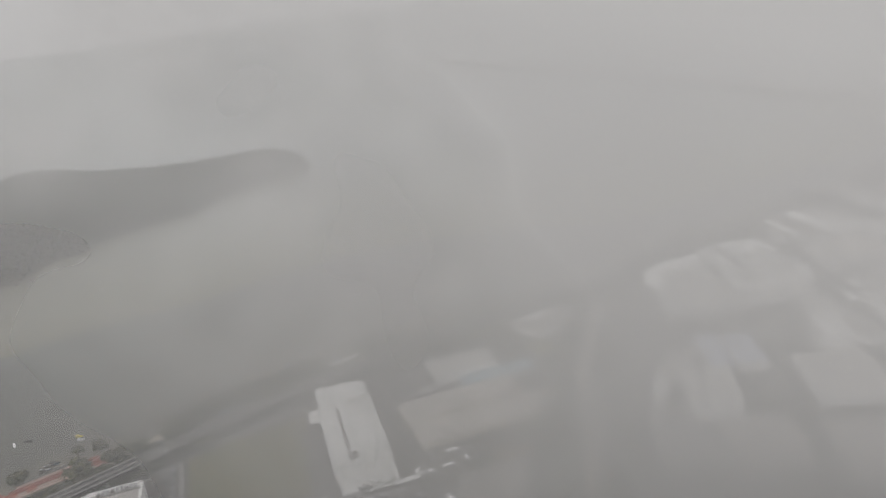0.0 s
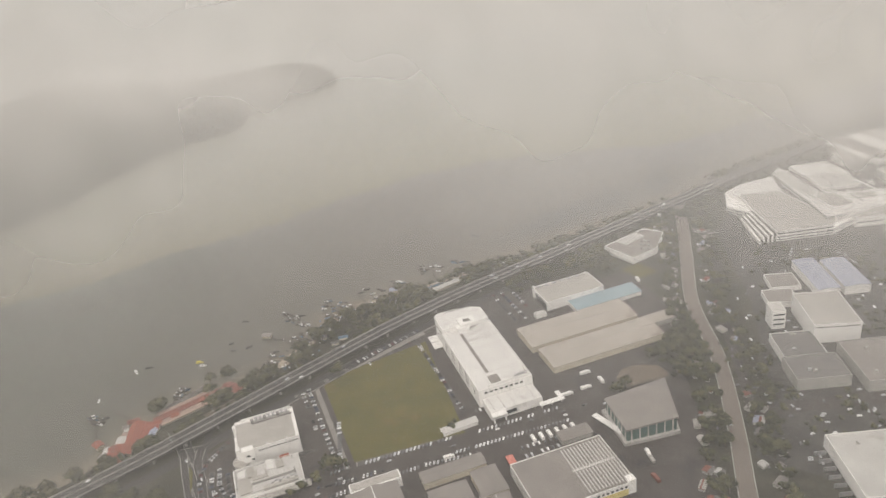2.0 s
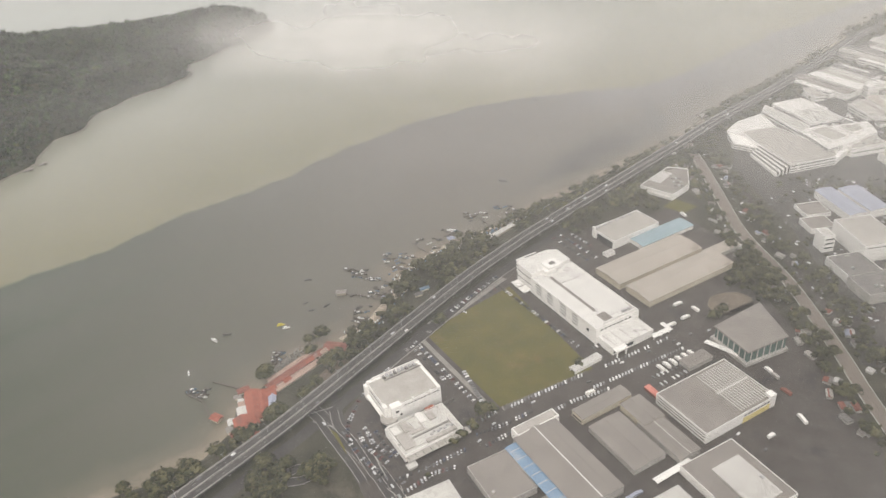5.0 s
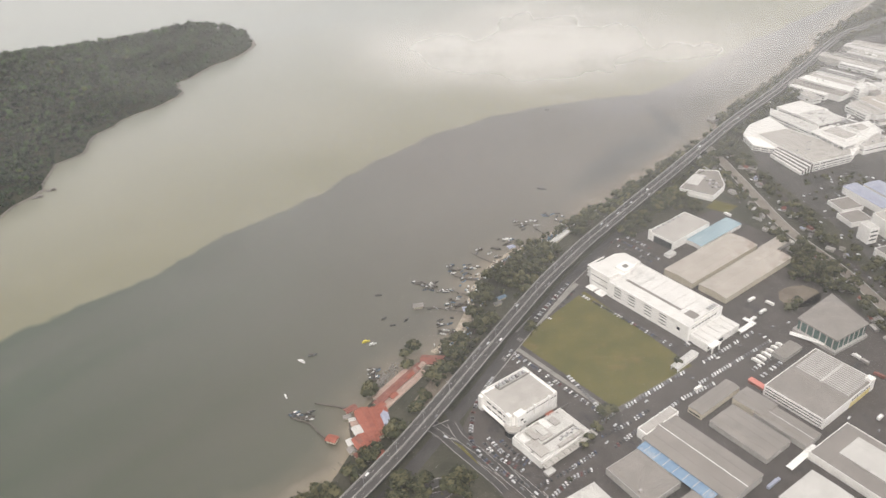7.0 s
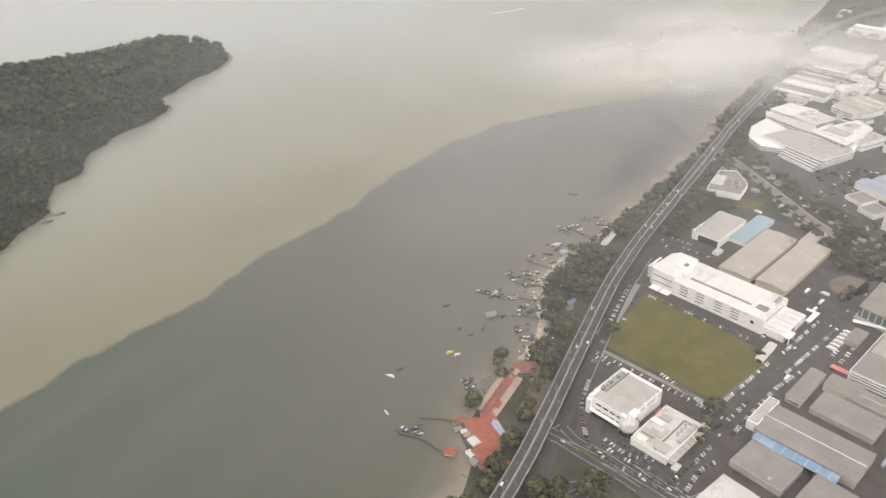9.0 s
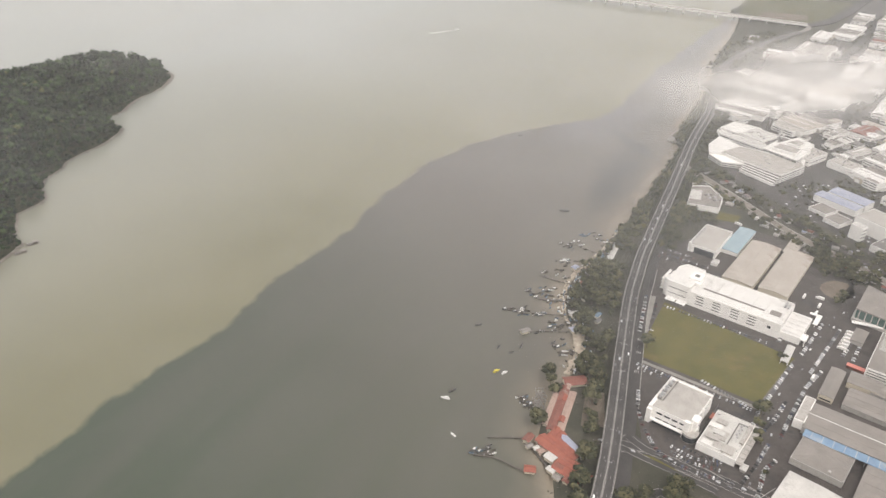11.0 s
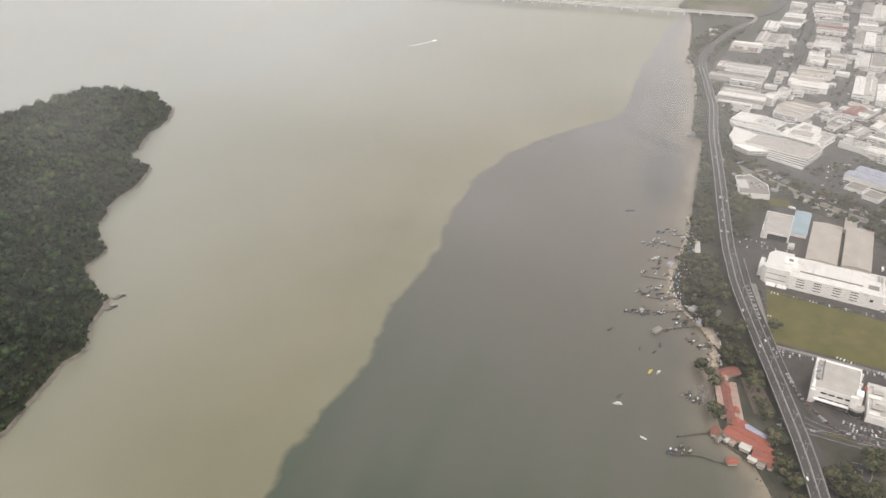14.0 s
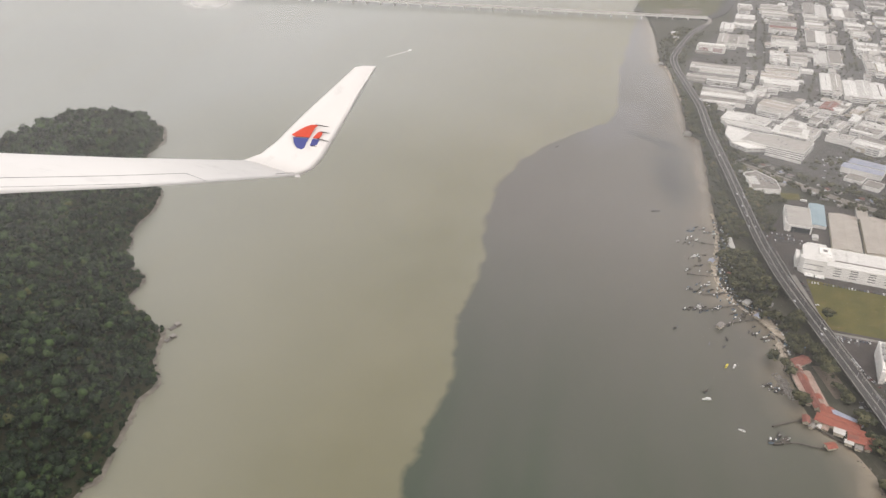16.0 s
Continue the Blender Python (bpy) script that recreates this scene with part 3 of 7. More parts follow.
def building(name, x, y, sx, sy, turn, h, wall, roof, label, pitch=0.0, across=False, parapet=0.9, bands=(), glass=None, units=0, bays=1, group="", skylights=0, cap=None):
    """A rendered block; flat roof behind a parapet, or low pitched sheet roofs."""
    rnd = random.Random(int(x) * 7 + int(y))
    b = thing(name, x, y, LAND, turn, label, "building", group)
    if pitch:
        part("wall", Shape().box(0, 0, -0.5, sx, sy, h + 0.5), wall, b)
        lx, ly = (sy, sx) if across else (sx, sy)
        w = ly / bays
        for k in range(bays):
            y0 = -ly / 2 + k * w
            made = [part("roof", Shape().gable(0, y0 + w / 2, h + 0.02, lx, w, pitch), roof, b)]
            for e in (-1, 1):
                g = [(e * lx / 2, y0, h), (e * lx / 2, y0 + w, h), (e * lx / 2, y0 + w / 2, h + pitch)]
                g += [(e * (lx / 2 - 0.3), *p[1:]) for p in g]
                made.append(part("gable_end", Shape().add(g, [(0, 1, 2), (5, 4, 3), (0, 2, 5, 3), (1, 4, 5, 2)]), wall, b))
            made.append(part("ridge_cap", Shape().box(0, y0 + w / 2, h + pitch + 0.25, lx + 0.4, 0.6, 0.15), cap or roof, b))
            for e in (-0.27, 0.27):
                slope = pitch / (w / 2)
                made.append(part("roof_joint", Shape().box(0, y0 + w / 2 + e * w, h + pitch - abs(e) * w * slope + 0.2, lx * 0.985, 0.35, 0.2), roof, b))
            for i in range(skylights):
                u = -lx * 0.4 + (i + 0.5) * lx * 0.8 / skylights
                slope = pitch / (w / 2)
                pts = []
                for dz in (0.28, 0.36):
                    for du, dv in ((-0.6, 0.1), (0.6, 0.1), (0.6, 0.42), (-0.6, 0.42)):
                        pts.append((u + du, y0 + w / 2 - dv * w, h + pitch - dv * w * slope + dz))
                made.append(part("skylight", Shape().add(pts, [(0, 1, 2, 3), (7, 6, 5, 4), (0, 4, 5, 1), (1, 5, 6, 2), (2, 6, 7, 3), (3, 7, 4, 0)]), ROOF_PALE, b))
            if across:
                for o in made:
                    o.matrix_basis = ground_pose(0, 0, 0, 90)
    else:
        part("wall", Shape().box(0, 0, -0.5, sx, sy, h - parapet + 0.5), wall, b)
        part("roof", Shape().box(0, 0, h - parapet, sx - 0.84, sy - 0.84, 0.15), roof, b)
        parapet_walls(b, sx, sy, h - parapet, parapet, wall)
        for k in range(units):
            w, d, hh = rnd.uniform(1.5, 4), rnd.uniform(1.5, 3), rnd.uniform(1, 2.2)
            roof_unit(b, rnd.uniform(-0.4, 0.4) * sx, rnd.uniform(-0.4, 0.4) * sy, h - parapet + 0.15, w, d, hh, STEEL if k % 2 else ROOF_PALE)
    for z, hh, sides in bands:
        for side in sides:
            window_band(b, sx, sy, z, hh, side, glass or GLASS_DARK)
    return b


def dressed(b, sx, sy, h, seed, count=6):
    """Lean-tos, plant rooms and ducts that have grown round and on a factory."""
    rnd = random.Random(seed)
    for k in range(count):
        side = rnd.choice("wwssen")
        w, d, hh = rnd.uniform(7, 22), rnd.uniform(4, 9), rnd.uniform(2.6, max(3.0, h * 0.75))
        if side in "sn":
            x, y, a, c = rnd.uniform(-0.4, 0.4) * sx, (sy + d) / 2 * (1 if side == "n" else -1), w, d
        else:
            x, y, a, c = (sx + d) / 2 * (1 if side == "e" else -1), rnd.uniform(-0.4, 0.4) * sy, d, w
        lean = part("annex", Shape().box(x, y, -0.5, a, c, hh), rnd.choice((WHITE, WHITE, WALL_GREY, WALL_TAN)), b)
        part("roof", Shape().box(x, y, hh - 0.5, a + 0.6, c + 0.6, 0.25), rnd.choice((ROOF_GREY, ROOF_PALE, ROOF_DARK, ROOF_WHITE, ROOF_RUST if k == 5 else ROOF_GREY)), lean)


# long white office block beside the field
ob = thing("office_block", 242, 622, LAND, 39.5, "long white office block with a slotted flat roof", "building")
part("wall", Shape().box(0, 0, -0.5, 49, 98, 16.7), WHITE, ob)
part("roof", Shape().box(0, 0, 16.2, 48.1, 97.1, 0.15), ROOF_BRIGHT, ob)
parapet_walls(ob, 49, 98, 16.2, 0.9, WHITE)
part("roof_slot", Shape().box(-8, 6, 16.35, 2.6, 66, 0.5), ROOF_GREY, ob, "long grey roof gutter")
part("roof_slot", Shape().box(-6, -38, 16.35, 9, 11, 0.4), ROOF_GREY, ob, "grey roof hatch")
for y in (36, 18, -2, -20):
    for z in (4.2, 7.6, 11, 14):
        part("window", Shape().box(-24.5, y, z, 0.25, 8.5, 0.9), GLASS_DARK, ob)
part("window", Shape().box(-24.5, -38, 8, 0.25, 3.5, 3.0), GLASS_DARK, ob)
end = [(-23, 49.2), (23, 49.2), (23, 70), (14, 76), (-12, 76), (-12, 79), (-19, 79), (-23, 74)]
part("end_wing", Shape().prism(end, -0.5, 19.6), WHITE, ob, "taller white end wing with a cut corner")
part("roof", Shape().prism(shrunk(end, 0.7), 19.6, 19.75), ROOF_BRIGHT, ob)
for p, q in zip(end, end[1:] + end[:1]):
    m = ((p[0] + q[0]) / 2, (p[1] + q[1]) / 2)
    part("parapet", Shape().box(m[0], m[1], 19.6, math.dist(p, q), 0.45, 0.9, math.degrees(math.atan2(q[1] - p[1], q[0] - p[0]))), WHITE, ob)
for z in (4, 8, 12, 16):
    part("balcony", Shape().box(-6, 81, z, 24, 5, 0.5).box(-6, 83.3, z + 0.5, 24, 0.3, 1.0), WHITE, ob)
    part("window", Shape().box(-6, 79.1, z + 1.6, 22, 0.25, 1.8), GLASS_DARK, ob)
for z in (6, 13):
    part("window", Shape().box(-23, 62, z, 0.25, 22, 0.7), GLASS_DARK, ob)
part("stair_head", Shape().box(2, 51, 19.6, 16, 13, 3.2), WHITE, ob)
# Thin dark plate stands in for the shade of a square hole.
part("hatch", Shape().box(2, 51, 22.8, 6, 5, 0.2), ROOF_DARK, ob)
part("stair_head", Shape().box(-4, 46, 16.35, 12, 6, 4.2), WHITE, ob)
for k in range(7):
    roof_unit(ob, 12 + (k % 4) * 3.4, -42 - (k // 4) * 3.6, 16.35, 2.4, 2.4, 1.5, STEEL)
part("terrace_wall", Shape().box(4, -47, 16.35, 38, 0.5, 2.6).box(22, -40, 16.35, 0.5, 14, 2.6), WHITE, ob)
for k in range(8):
    part("window", Shape().box(-18 + k * 4.6, -49, 12.6, 2.6, 0.25, 1.6), GLASS_DARK, ob)
part("podium", Shape().box(1, -59, -0.5, 46, 20, 8.5), WHITE, ob)
part("podium_roof", Shape().box(1, -59, 8, 45, 19, 0.25), ROOF_BRIGHT, ob)
for k in range(5):
    part("roof_seam", Shape().box(-18 + k * 9, -59, 8.25, 0.3, 18.6, 0.12), ROOF_GREY, ob)
for k in range(7):
    part("roof_seam", Shape().box(6, -40 + k * 13, 16.35, 33, 0.3, 0.12), ROOF_PALE, ob)
part("porch", Shape().box(-16, -71.5, 6.6, 13, 6, 1.0), WHITE, ob)
for x in (-21, -11):
    part("porch_column", Shape().box(x, -73.5, -0.5, 1.0, 1.0, 7.1), WHITE, ob)
part("window", Shape().box(-10, -69, 2, 22, 0.25, 3.5), GLASS_DARK, ob)
for k in range(2):
    for j in range(3):
        part("awning", Shape().box(-28.5, 54 + k * 12, 2.2 + j * 0.2 - 0.3 * j, 9 - j, 10.6, 0.3), WHITE, ob)
        part("awning_post", Shape().box(-32.4, 50 + k * 12 + j * 3.6, -0.5, 0.2, 0.2, 2.75), STEEL, ob)

sh = thing("bus_shelter", 246, 540, LAND, 43, "long white covered waiting shelter at the field corner", "shelter")
part("roof", Shape().gable(0, 0, 3.6, 31, 7, 0.7), ROOF_WHITE, sh)
part("wall", Shape().box(0, 3.2, -0.1, 30.5, 0.3, 3.7).box(0, -3.2, -0.1, 30.5, 0.3, 3.4), WHITE, sh)

ca = thing("gate_canopy", 312, 585, LAND, 39, "white gate canopy on posts by the office drive", "canopy")
part("roof", Shape().box(0, 0, 4.2, 22, 5, 0.5).box(9, 6, 4.2, 4, 8, 0.5), WHITE, ca)
for x in (-9, 0, 9):
    part("post", Shape().box(x, 0, -0.1, 0.6, 0.6, 4.3), WHITE, ca)

# mall with a rounded corner, and its annex
ma = thing("shopping_mall", 98, 485, LAND, 39, "white rendered shopping block with a rounded corner entrance", "building")
part("wall", Shape().box(0, 0, -0.5, 49, 40, 16.6), WHITE, ma)
part("roof", Shape().box(-1, -1, 16.1, 46, 36, 0.15), ROOF_PALE, ma)
parapet_walls(ma, 49, 40, 16.1, 0.9, WHITE)
for y in (-12, -5, 2, 9):
    part("window", Shape().box(-24.5, y, 11.5, 0.3, 5.2, 1.7), GLASS_DARK, ma)
    part("window", Shape().box(-24.5, y, 6.0, 0.3, 5.6, 1.2), GLASS_DARK, ma)
part("ledge", Shape().box(-26, -1, 4.6, 3, 34, 0.8), WHITE, ma)
part("window", Shape().box(-25.2, -1, 1.2, 1.2, 30, 2.6), GLASS_DARK, ma, "dark shop front glazing")
part("pier", Shape().box(-24.5, -16, 0, 3.4, 5, 18), WHITE, ma)
part("pier", Shape().box(-25, 18, 0, 4, 4.5, 14.5), WHITE, ma)
part("tower", Shape().box(-17, -20.5, -0.5, 9, 6, 19.5), WHITE, ma)
part("window", Shape().box(-17, -23.6, 13, 3, 0.3, 1.6), GLASS_DARK, ma)
part("window", Shape().box(-14, -23.6, 9, 2, 0.3, 1.6), GLASS_DARK, ma)
drum = part("entrance_drum", Shape().tube(-23.5, -20, -0.5, 6.6, 6.6, 8.2, 20), WALL_GREY, ma, "rounded grey corner entrance")
part("glazing", Shape().tube(-23.5, -20, 0.6, 6.75, 6.75, 5.2, 20), GLASS_DARK, drum)
part("canopy", Shape().tube(-23.5, -20, 7.7, 7.1, 7.1, 0.4, 20), ROOF_PALE, drum)
for k in range(11):
    part("window", Shape().box(-8 + k * 3.0, -20, 13.2, 1.9, 0.3, 1.0), GLASS_DARK, ma)
part("fin_wall", Shape().box(-1, -20.4, 9, 1.2, 2.4, 9.5), WHITE, ma)
part("fin_wall", Shape().box(15, -20.4, 9, 1.2, 2.4, 9.5), WHITE, ma)
part("screen_wall", Shape().box(2, 19.3, 16.1, 42, 0.5, 2.6), WHITE, ma)
for k in range(9):
    roof_unit(ma, -10 + k * 3.6, 16.0 + (k % 2) * 0.6, 16.25, 2.2, 3.4, 1.6 + 0.3 * (k % 3), STEEL if k % 3 else ROOF_DARK)
part("duct", Shape().box(6, 12.5, 16.25, 34, 0.9, 0.8), ROOF_DARK, ma)

an = thing("mall_annex", 122, 447, LAND, 40, "low white mall annex with stepped white roofs", "building")
part("wall", Shape().box(0, 0, -0.5, 52, 33, 7.2), WHITE, an)
part("roof", Shape().box(0, 0, 6.7, 51, 32, 0.15), ROOF_WHITE, an)
parapet_walls(an, 52, 33, 6.7, 0.7, WHITE)
part("roof_step", Shape().box(3, 4, 6.85, 34, 16, 1.6), ROOF_WHITE, an)
part("roof_step", Shape().box(-6, 2, 8.45, 12, 9, 0.9), ROOF_PALE, an)
part("roof_step", Shape().box(-18, -4, 6.85, 10, 18, 1.3), ROOF_PALE, an)
part("roof_step", Shape().box(-8, -10, 6.85, 14, 8, 0.9), ROOF_WHITE, an)
part("verandah_roof", Shape().box(2, -18.5, 4.2, 56, 7.5, 0.5), ROOF_PALE, an, "pale sheet verandah roof along the street")
part("ridge_box", Shape().box(8, -14, 6.85, 26, 3.2, 2.2), ROOF_PALE, an)
for k in range(6):
    part("roof_step", Shape().box(-20 + k * 7.6, 10 - (k % 3) * 2.5, 8.45 if 0 < k < 5 else 6.85, 5.8, 9 + 2 * (k % 2), 0.7 + 0.35 * (k % 3)), (ROOF_BRIGHT, ROOF_PALE, ROOF_WHITE)[k % 3], an)
for k in range(9):
    part("roof_seam", Shape().box(2 - 26 + k * 6.4, -18.5, 4.7, 0.4, 7.3, 0.15), ROOF_DARK, an)
part("gutter", Shape().box(-2, -4.5, 6.85, 46, 0.9, 0.35).box(20.5, 0, 6.85, 0.8, 30, 0.35), ROOF_DARK, an)
part("screen_wall", Shape().box(-25, 6, 7.4, 0.5, 18, 2.4).box(-10, 15.8, 7.4, 28, 0.5, 1.8), WHITE, an)
for k in range(7):
    roof_unit(an, 2 + k * 3, -9 + (k % 2) * 1.5, 6.85, 2, 1.8, 1.2, STEEL)
part("awning", Shape().box(15, 17.6, 6.9, 8, 3.2, 0.4), ROOF_RED, an, "faded red roof awning")
part("fence", Shape().box(14, 19.5, -0.5, 50, 0.4, 3.2), ROOF_DARK, an)

kiosk = thing("gatehouse", 119, 413, LAND, 40, "small grey-roofed gatehouse in the car park", "kiosk")
part("wall", Shape().box(0, 0, -0.1, 7, 4.2, 2.8), WALL_GREY, kiosk)
part("roof", Shape().box(0, 0, 2.7, 8.4, 5.6, 0.4), ROOF_WHITE, kiosk)

building("warehouse", 308, 702, 110, 35, 40, 6.5, WALL_TAN, ROOF_TAN, "long warehouse with a weathered tan sheet roof", pitch=1.7, skylights=0)
building("warehouse", 336, 675, 111, 32, 40, 6.5, WALL_TAN, ROOF_TAN, "long warehouse with a stained tan sheet roof", pitch=1.7)
building("gable_shed", 381, 728, 40, 14, 40, 5, WALL_GREY, ROOF_TAN, "small tan-roofed shed behind the warehouses", pitch=1.0)
hl = building("hall", 286, 760, 64, 34, 41, 10, WHITE, ROOF_PALE, "white hall with a dark loading front", units=0)
# Dark plate on the wall stands in for the shade inside the open bay.
part("loading_door", Shape().box(-32, -3, 0, 0.7, 24, 7.6), GLASS_DARK, hl, "dark plate for the shade in an open loading bay")
part("frame_wall", Shape().box(-31, 15.5, 9.1, 2, 3, 3).box(-20, 16.4, 9.1, 20, 0.8, 1.6), WHITE, hl)
for k in range(6):
    roof_unit(hl, -26 + k * 9, 14.6, 9.25, 4, 2.2, 1.4, STEEL)
building("shed", 324, 757, 72, 20, 40, 4.5, WHITE, ROOF_BLUE, "low shed with a pale blue sheet roof", pitch=0.8)
kk = building("kiosk_shed", 268, 716, 11, 7, 40, 3.2, WHITE, ROOF_WHITE, "small white roofed shed behind the office", pitch=0.4)

pv = thing("pavilion", 340, 870, LAND, 0, "white five-sided pavilion with a flat roof and plant", "building")
pr = ring_of([(306, 856), (341, 834), (362, 861), (364, 900), (341, 905)], 340, 870)
part("wall", Shape().prism(pr, -0.5, 7.5), WHITE, pv)
part("roof", Shape().prism(shrunk(pr, 0.8), 7.5, 7.65), ROOF_GREY, pv)
for p, q in zip(pr, pr[1:] + pr[:1]):
    part("parapet", Shape().box((p[0] + q[0]) / 2, (p[1] + q[1]) / 2, 7.5, math.dist(p, q), 0.5, 0.9, math.degrees(math.atan2(q[1] - p[1], q[0] - p[0]))), WHITE, pv)
part("roof_deck", Shape().box(-9, 8, 7.65, 14, 30, 0.9, -32), ROOF_WHITE, pv)
for k in range(10):
    roof_unit(pv, 6 + (k % 3) * 4 - (k // 3) * 1.2, -14 + (k // 3) * 9, 7.65, 3, 2.4, 1.6, STEEL if k % 2 else ROOF_DARK)
part("ledge", Shape().prism([(x * 1.03, y * 1.03) for x, y in pr], 3.6, 4.1), WHITE, pv)

sr = thing("showroom", 389, 583, LAND, 0, "showroom with green glass walls under a grey shed roof", "building")
srr = ring_of([(357, 584), (379, 552), (413, 574), (398, 618)], 389, 583)
part("wall", Shape().prism(srr, -0.5, 14.2), GLASS_GREEN, sr, "green glass curtain wall")
top = [(x * 1.05, y * 1.05) for x, y in srr]
zs = [15.6 + 0.02 * (x + y) for x, y in top]
n4 = len(top)
part("roof", Shape().add([(*p, z) for p, z in zip(top, zs)] + [(*p, z - 1.4) for p, z in zip(top, zs)],
                         [tuple(range(n4)), tuple(range(2 * n4 - 1, n4 - 1, -1))] + [(i, n4 + i, n4 + (i + 1) % n4, (i + 1) % n4) for i in range(n4)]), ROOF_GREY, sr)
for i, (p, q) in enumerate(zip(srr, srr[1:] + srr[:1])):
    for k in range(6):
        u = (k + 0.5) / 6
        part("mullion", Shape().box(p[0] + (q[0] - p[0]) * u, p[1] + (q[1] - p[1]) * u, 0, 1.1, 0.8, 14, math.degrees(math.atan2(q[1] - p[1], q[0] - p[0]))), WALL_GREY, sr)
part("plinth", Shape().prism([(x * 1.12, y * 1.12) for x, y in srr], -0.5, 3.0), WALL_GREY, sr)
part("porch", Shape().box(-28, -14, 2.9, 30, 5, 0.5, -33), WHITE, sr)

fa = thing("factory", 347, 502, LAND, 39.3, "white factory with banded walls and rows of roof louvres", "building")
part("wall", Shape().box(0, 0, -0.5, 74, 53, 10.4), WHITE, fa)
part("roof", Shape().box(0, 0, 9.9, 73, 52, 0.15), ROOF_GREY, fa)
parapet_walls(fa, 74, 53, 9.9, 0.8, WHITE)
for z in (2.4, 5.2, 8.0):
    part("window_band", Shape().box(-37, 0, z, 0.3, 50, 0.8), GLASS_DARK, fa)
for k in range(9):
    part("window", Shape().box(4 + k * 3.6, -26.5, 6.6, 2.0, 0.3, 1.6), GLASS_DARK, fa)
part("yellow_wall", Shape().box(18, -26.6, 0, 32, 0.4, 5.4), surface("faded_yellow_paint", (0.6, 0.5, 0.2), (0.68, 0.58, 0.3), 5, 0.8), fa, "faded yellow lower wall")
part("roof_spine", Shape().box(18, 0, 10.05, 34, 2.2, 1.0, 0), ROOF_WHITE, fa)
louvre = Shape().box(0, 0, 0, 1.0, 22, 0.7).mesh("roof_louvre", ROOF_WHITE)
for k in range(13):
    for e in (-1, 1):
        piece("roof_louvre", louvre, fa, 3 + k * 2.6, e * 12.6, 10.05)
part("side_tower", Shape().box(34, -24, -0.5, 6, 6, 13), WHITE, fa)

# street of workshops and warehouses south of the field
building("workshop", 259, 490, 50, 13, 40, 6, WALL_TAN, ROOF_GREY, "cream workshop wing with a grey sheet roof", pitch=0.8, bands=((1.5, 1.4, "w"),))
building("workshop", 290, 484, 20, 28, 40, 6.4, WALL_TAN, ROOF_GREY, "cream workshop with a brown-grey roof", pitch=0.8, across=True)
building("workshop", 277, 452, 30, 52, 39, 5, WALL_GREY, ROOF_GREY, "broad workshop under a grey sheet roof", pitch=0.9, across=True)
building("workshop", 308, 460, 20, 46, 39, 5.2, WALL_GREY, ROOF_GREY, "narrow workshop with a brown-grey sheet roof", pitch=0.8, across=True, cap=ROOF_WHITE)
red = thing("container_row", 303, 506, LAND, -51, "row of faded red roofed containers", "container")
part("body", Shape().box(0, 0, -0.1, 24, 5, 3.2), ROOF_RUST, red)
part("roof", Shape().gable(0, 0, 3.1, 24, 5, 0.4), surface("faded_red_paint", (0.5, 0.16, 0.13), (0.6, 0.25, 0.2), 4, 0.7), red)
gw = building("warehouse", 233, 424, 39, 80, 39.7, 7.5, WALL_GREY, ROOF_GREY, "large warehouse with a brown-grey sheet roof", pitch=1.6, across=True, cap=WHITE)
part("front_block", Shape().box(4, 44, -0.5, 39, 9, 9.5), WHITE, gw)
part("front_roof", Shape().box(4, 44, 9.0, 37, 7.6, 0.2), ROOF_PALE, gw)
building("warehouse", 187, 406, 34, 42, 37, 6.5, WALL_GREY, ROOF_GREY, "flat brown-roofed warehouse with white walls", units=1)
cb = thing("canopy", 212, 411, LAND, 129.7, "pale blue sheet canopy between two warehouses", "canopy")
part("roof", Shape().gable(0, 0, 6.4, 66, 10, 0.5), surface("streaked_blue_sheet", (0.15, 0.24, 0.36), (0.23, 0.33, 0.44), 5, 0.55, 0.0, 1.0, stain=(0.36, 0.38, 0.4)), cb)
for k in range(6):
    part("post", Shape().box(-28 + k * 11, 3.8, -0.1, 0.4, 0.4, 6.5), STEEL, cb)
for k in range(7):
    part("rafter", Shape().box(-27 + k * 9, 0, 6.95, 0.5, 9.6, 0.25), STEEL, cb)
building("warehouse", 148, 367, 38, 48, 35, 8, WHITE, ROOF_WHITE, "white warehouse under a bright white sheet roof", pitch=0.8, units=0)
building("warehouse", 214, 361, 50, 42, 38, 6, WALL_GREY, ROOF_GREY, "broad warehouse under a grey sheet roof", pitch=1.0, across=True)
fb = building("factory", 352, 420, 50, 60, 38, 7.5, WHITE, ROOF_GREY, "white factory with a stepped grey and white roof", units=2)
part("roof_step", Shape().box(4, -4, 6.7, 26, 40, 1.2), ROOF_WHITE, fb)
building("warehouse", 308, 383, 40, 42, 38, 5.5, WALL_TAN, ROOF_WHITE, "warehouse with a cream-white sheet roof", pitch=0.8)
building("warehouse", 270, 340, 60, 45, 38, 6, WALL_GREY, ROOF_PALE, "warehouse with a broad pale roof", pitch=1.2)
building("bus_hall", 338, 552, 26, 12, 39, 4.0, WALL_GREY, ROOF_GREY, "open vehicle shed with a grey roof", pitch=0.6)

# east of the canal
building("stair_tower", 482, 741, 12, 16, 20, 19, WHITE, ROOF_WHITE, "tall white stair tower with rounded bays", bands=((4, 1.6, "s"), (9, 1.6, "s"), (14, 1.6, "s")))
building("factory", 523, 747, 40, 54, 18, 19, WHITE, ROOF_PALE, "tall white factory with a pale flat roof", bands=((15.5, 0.8, "s"),), units=0)
building("factory", 500, 700, 36, 36, 20, 9, WHITE, ROOF_DARK, "low white factory with a dark flat roof", units=2)
building("factory", 513, 667, 43, 32, 21, 11, WALL_GREY, ROOF_DARK, "grey factory with a dark flat roof", units=2)
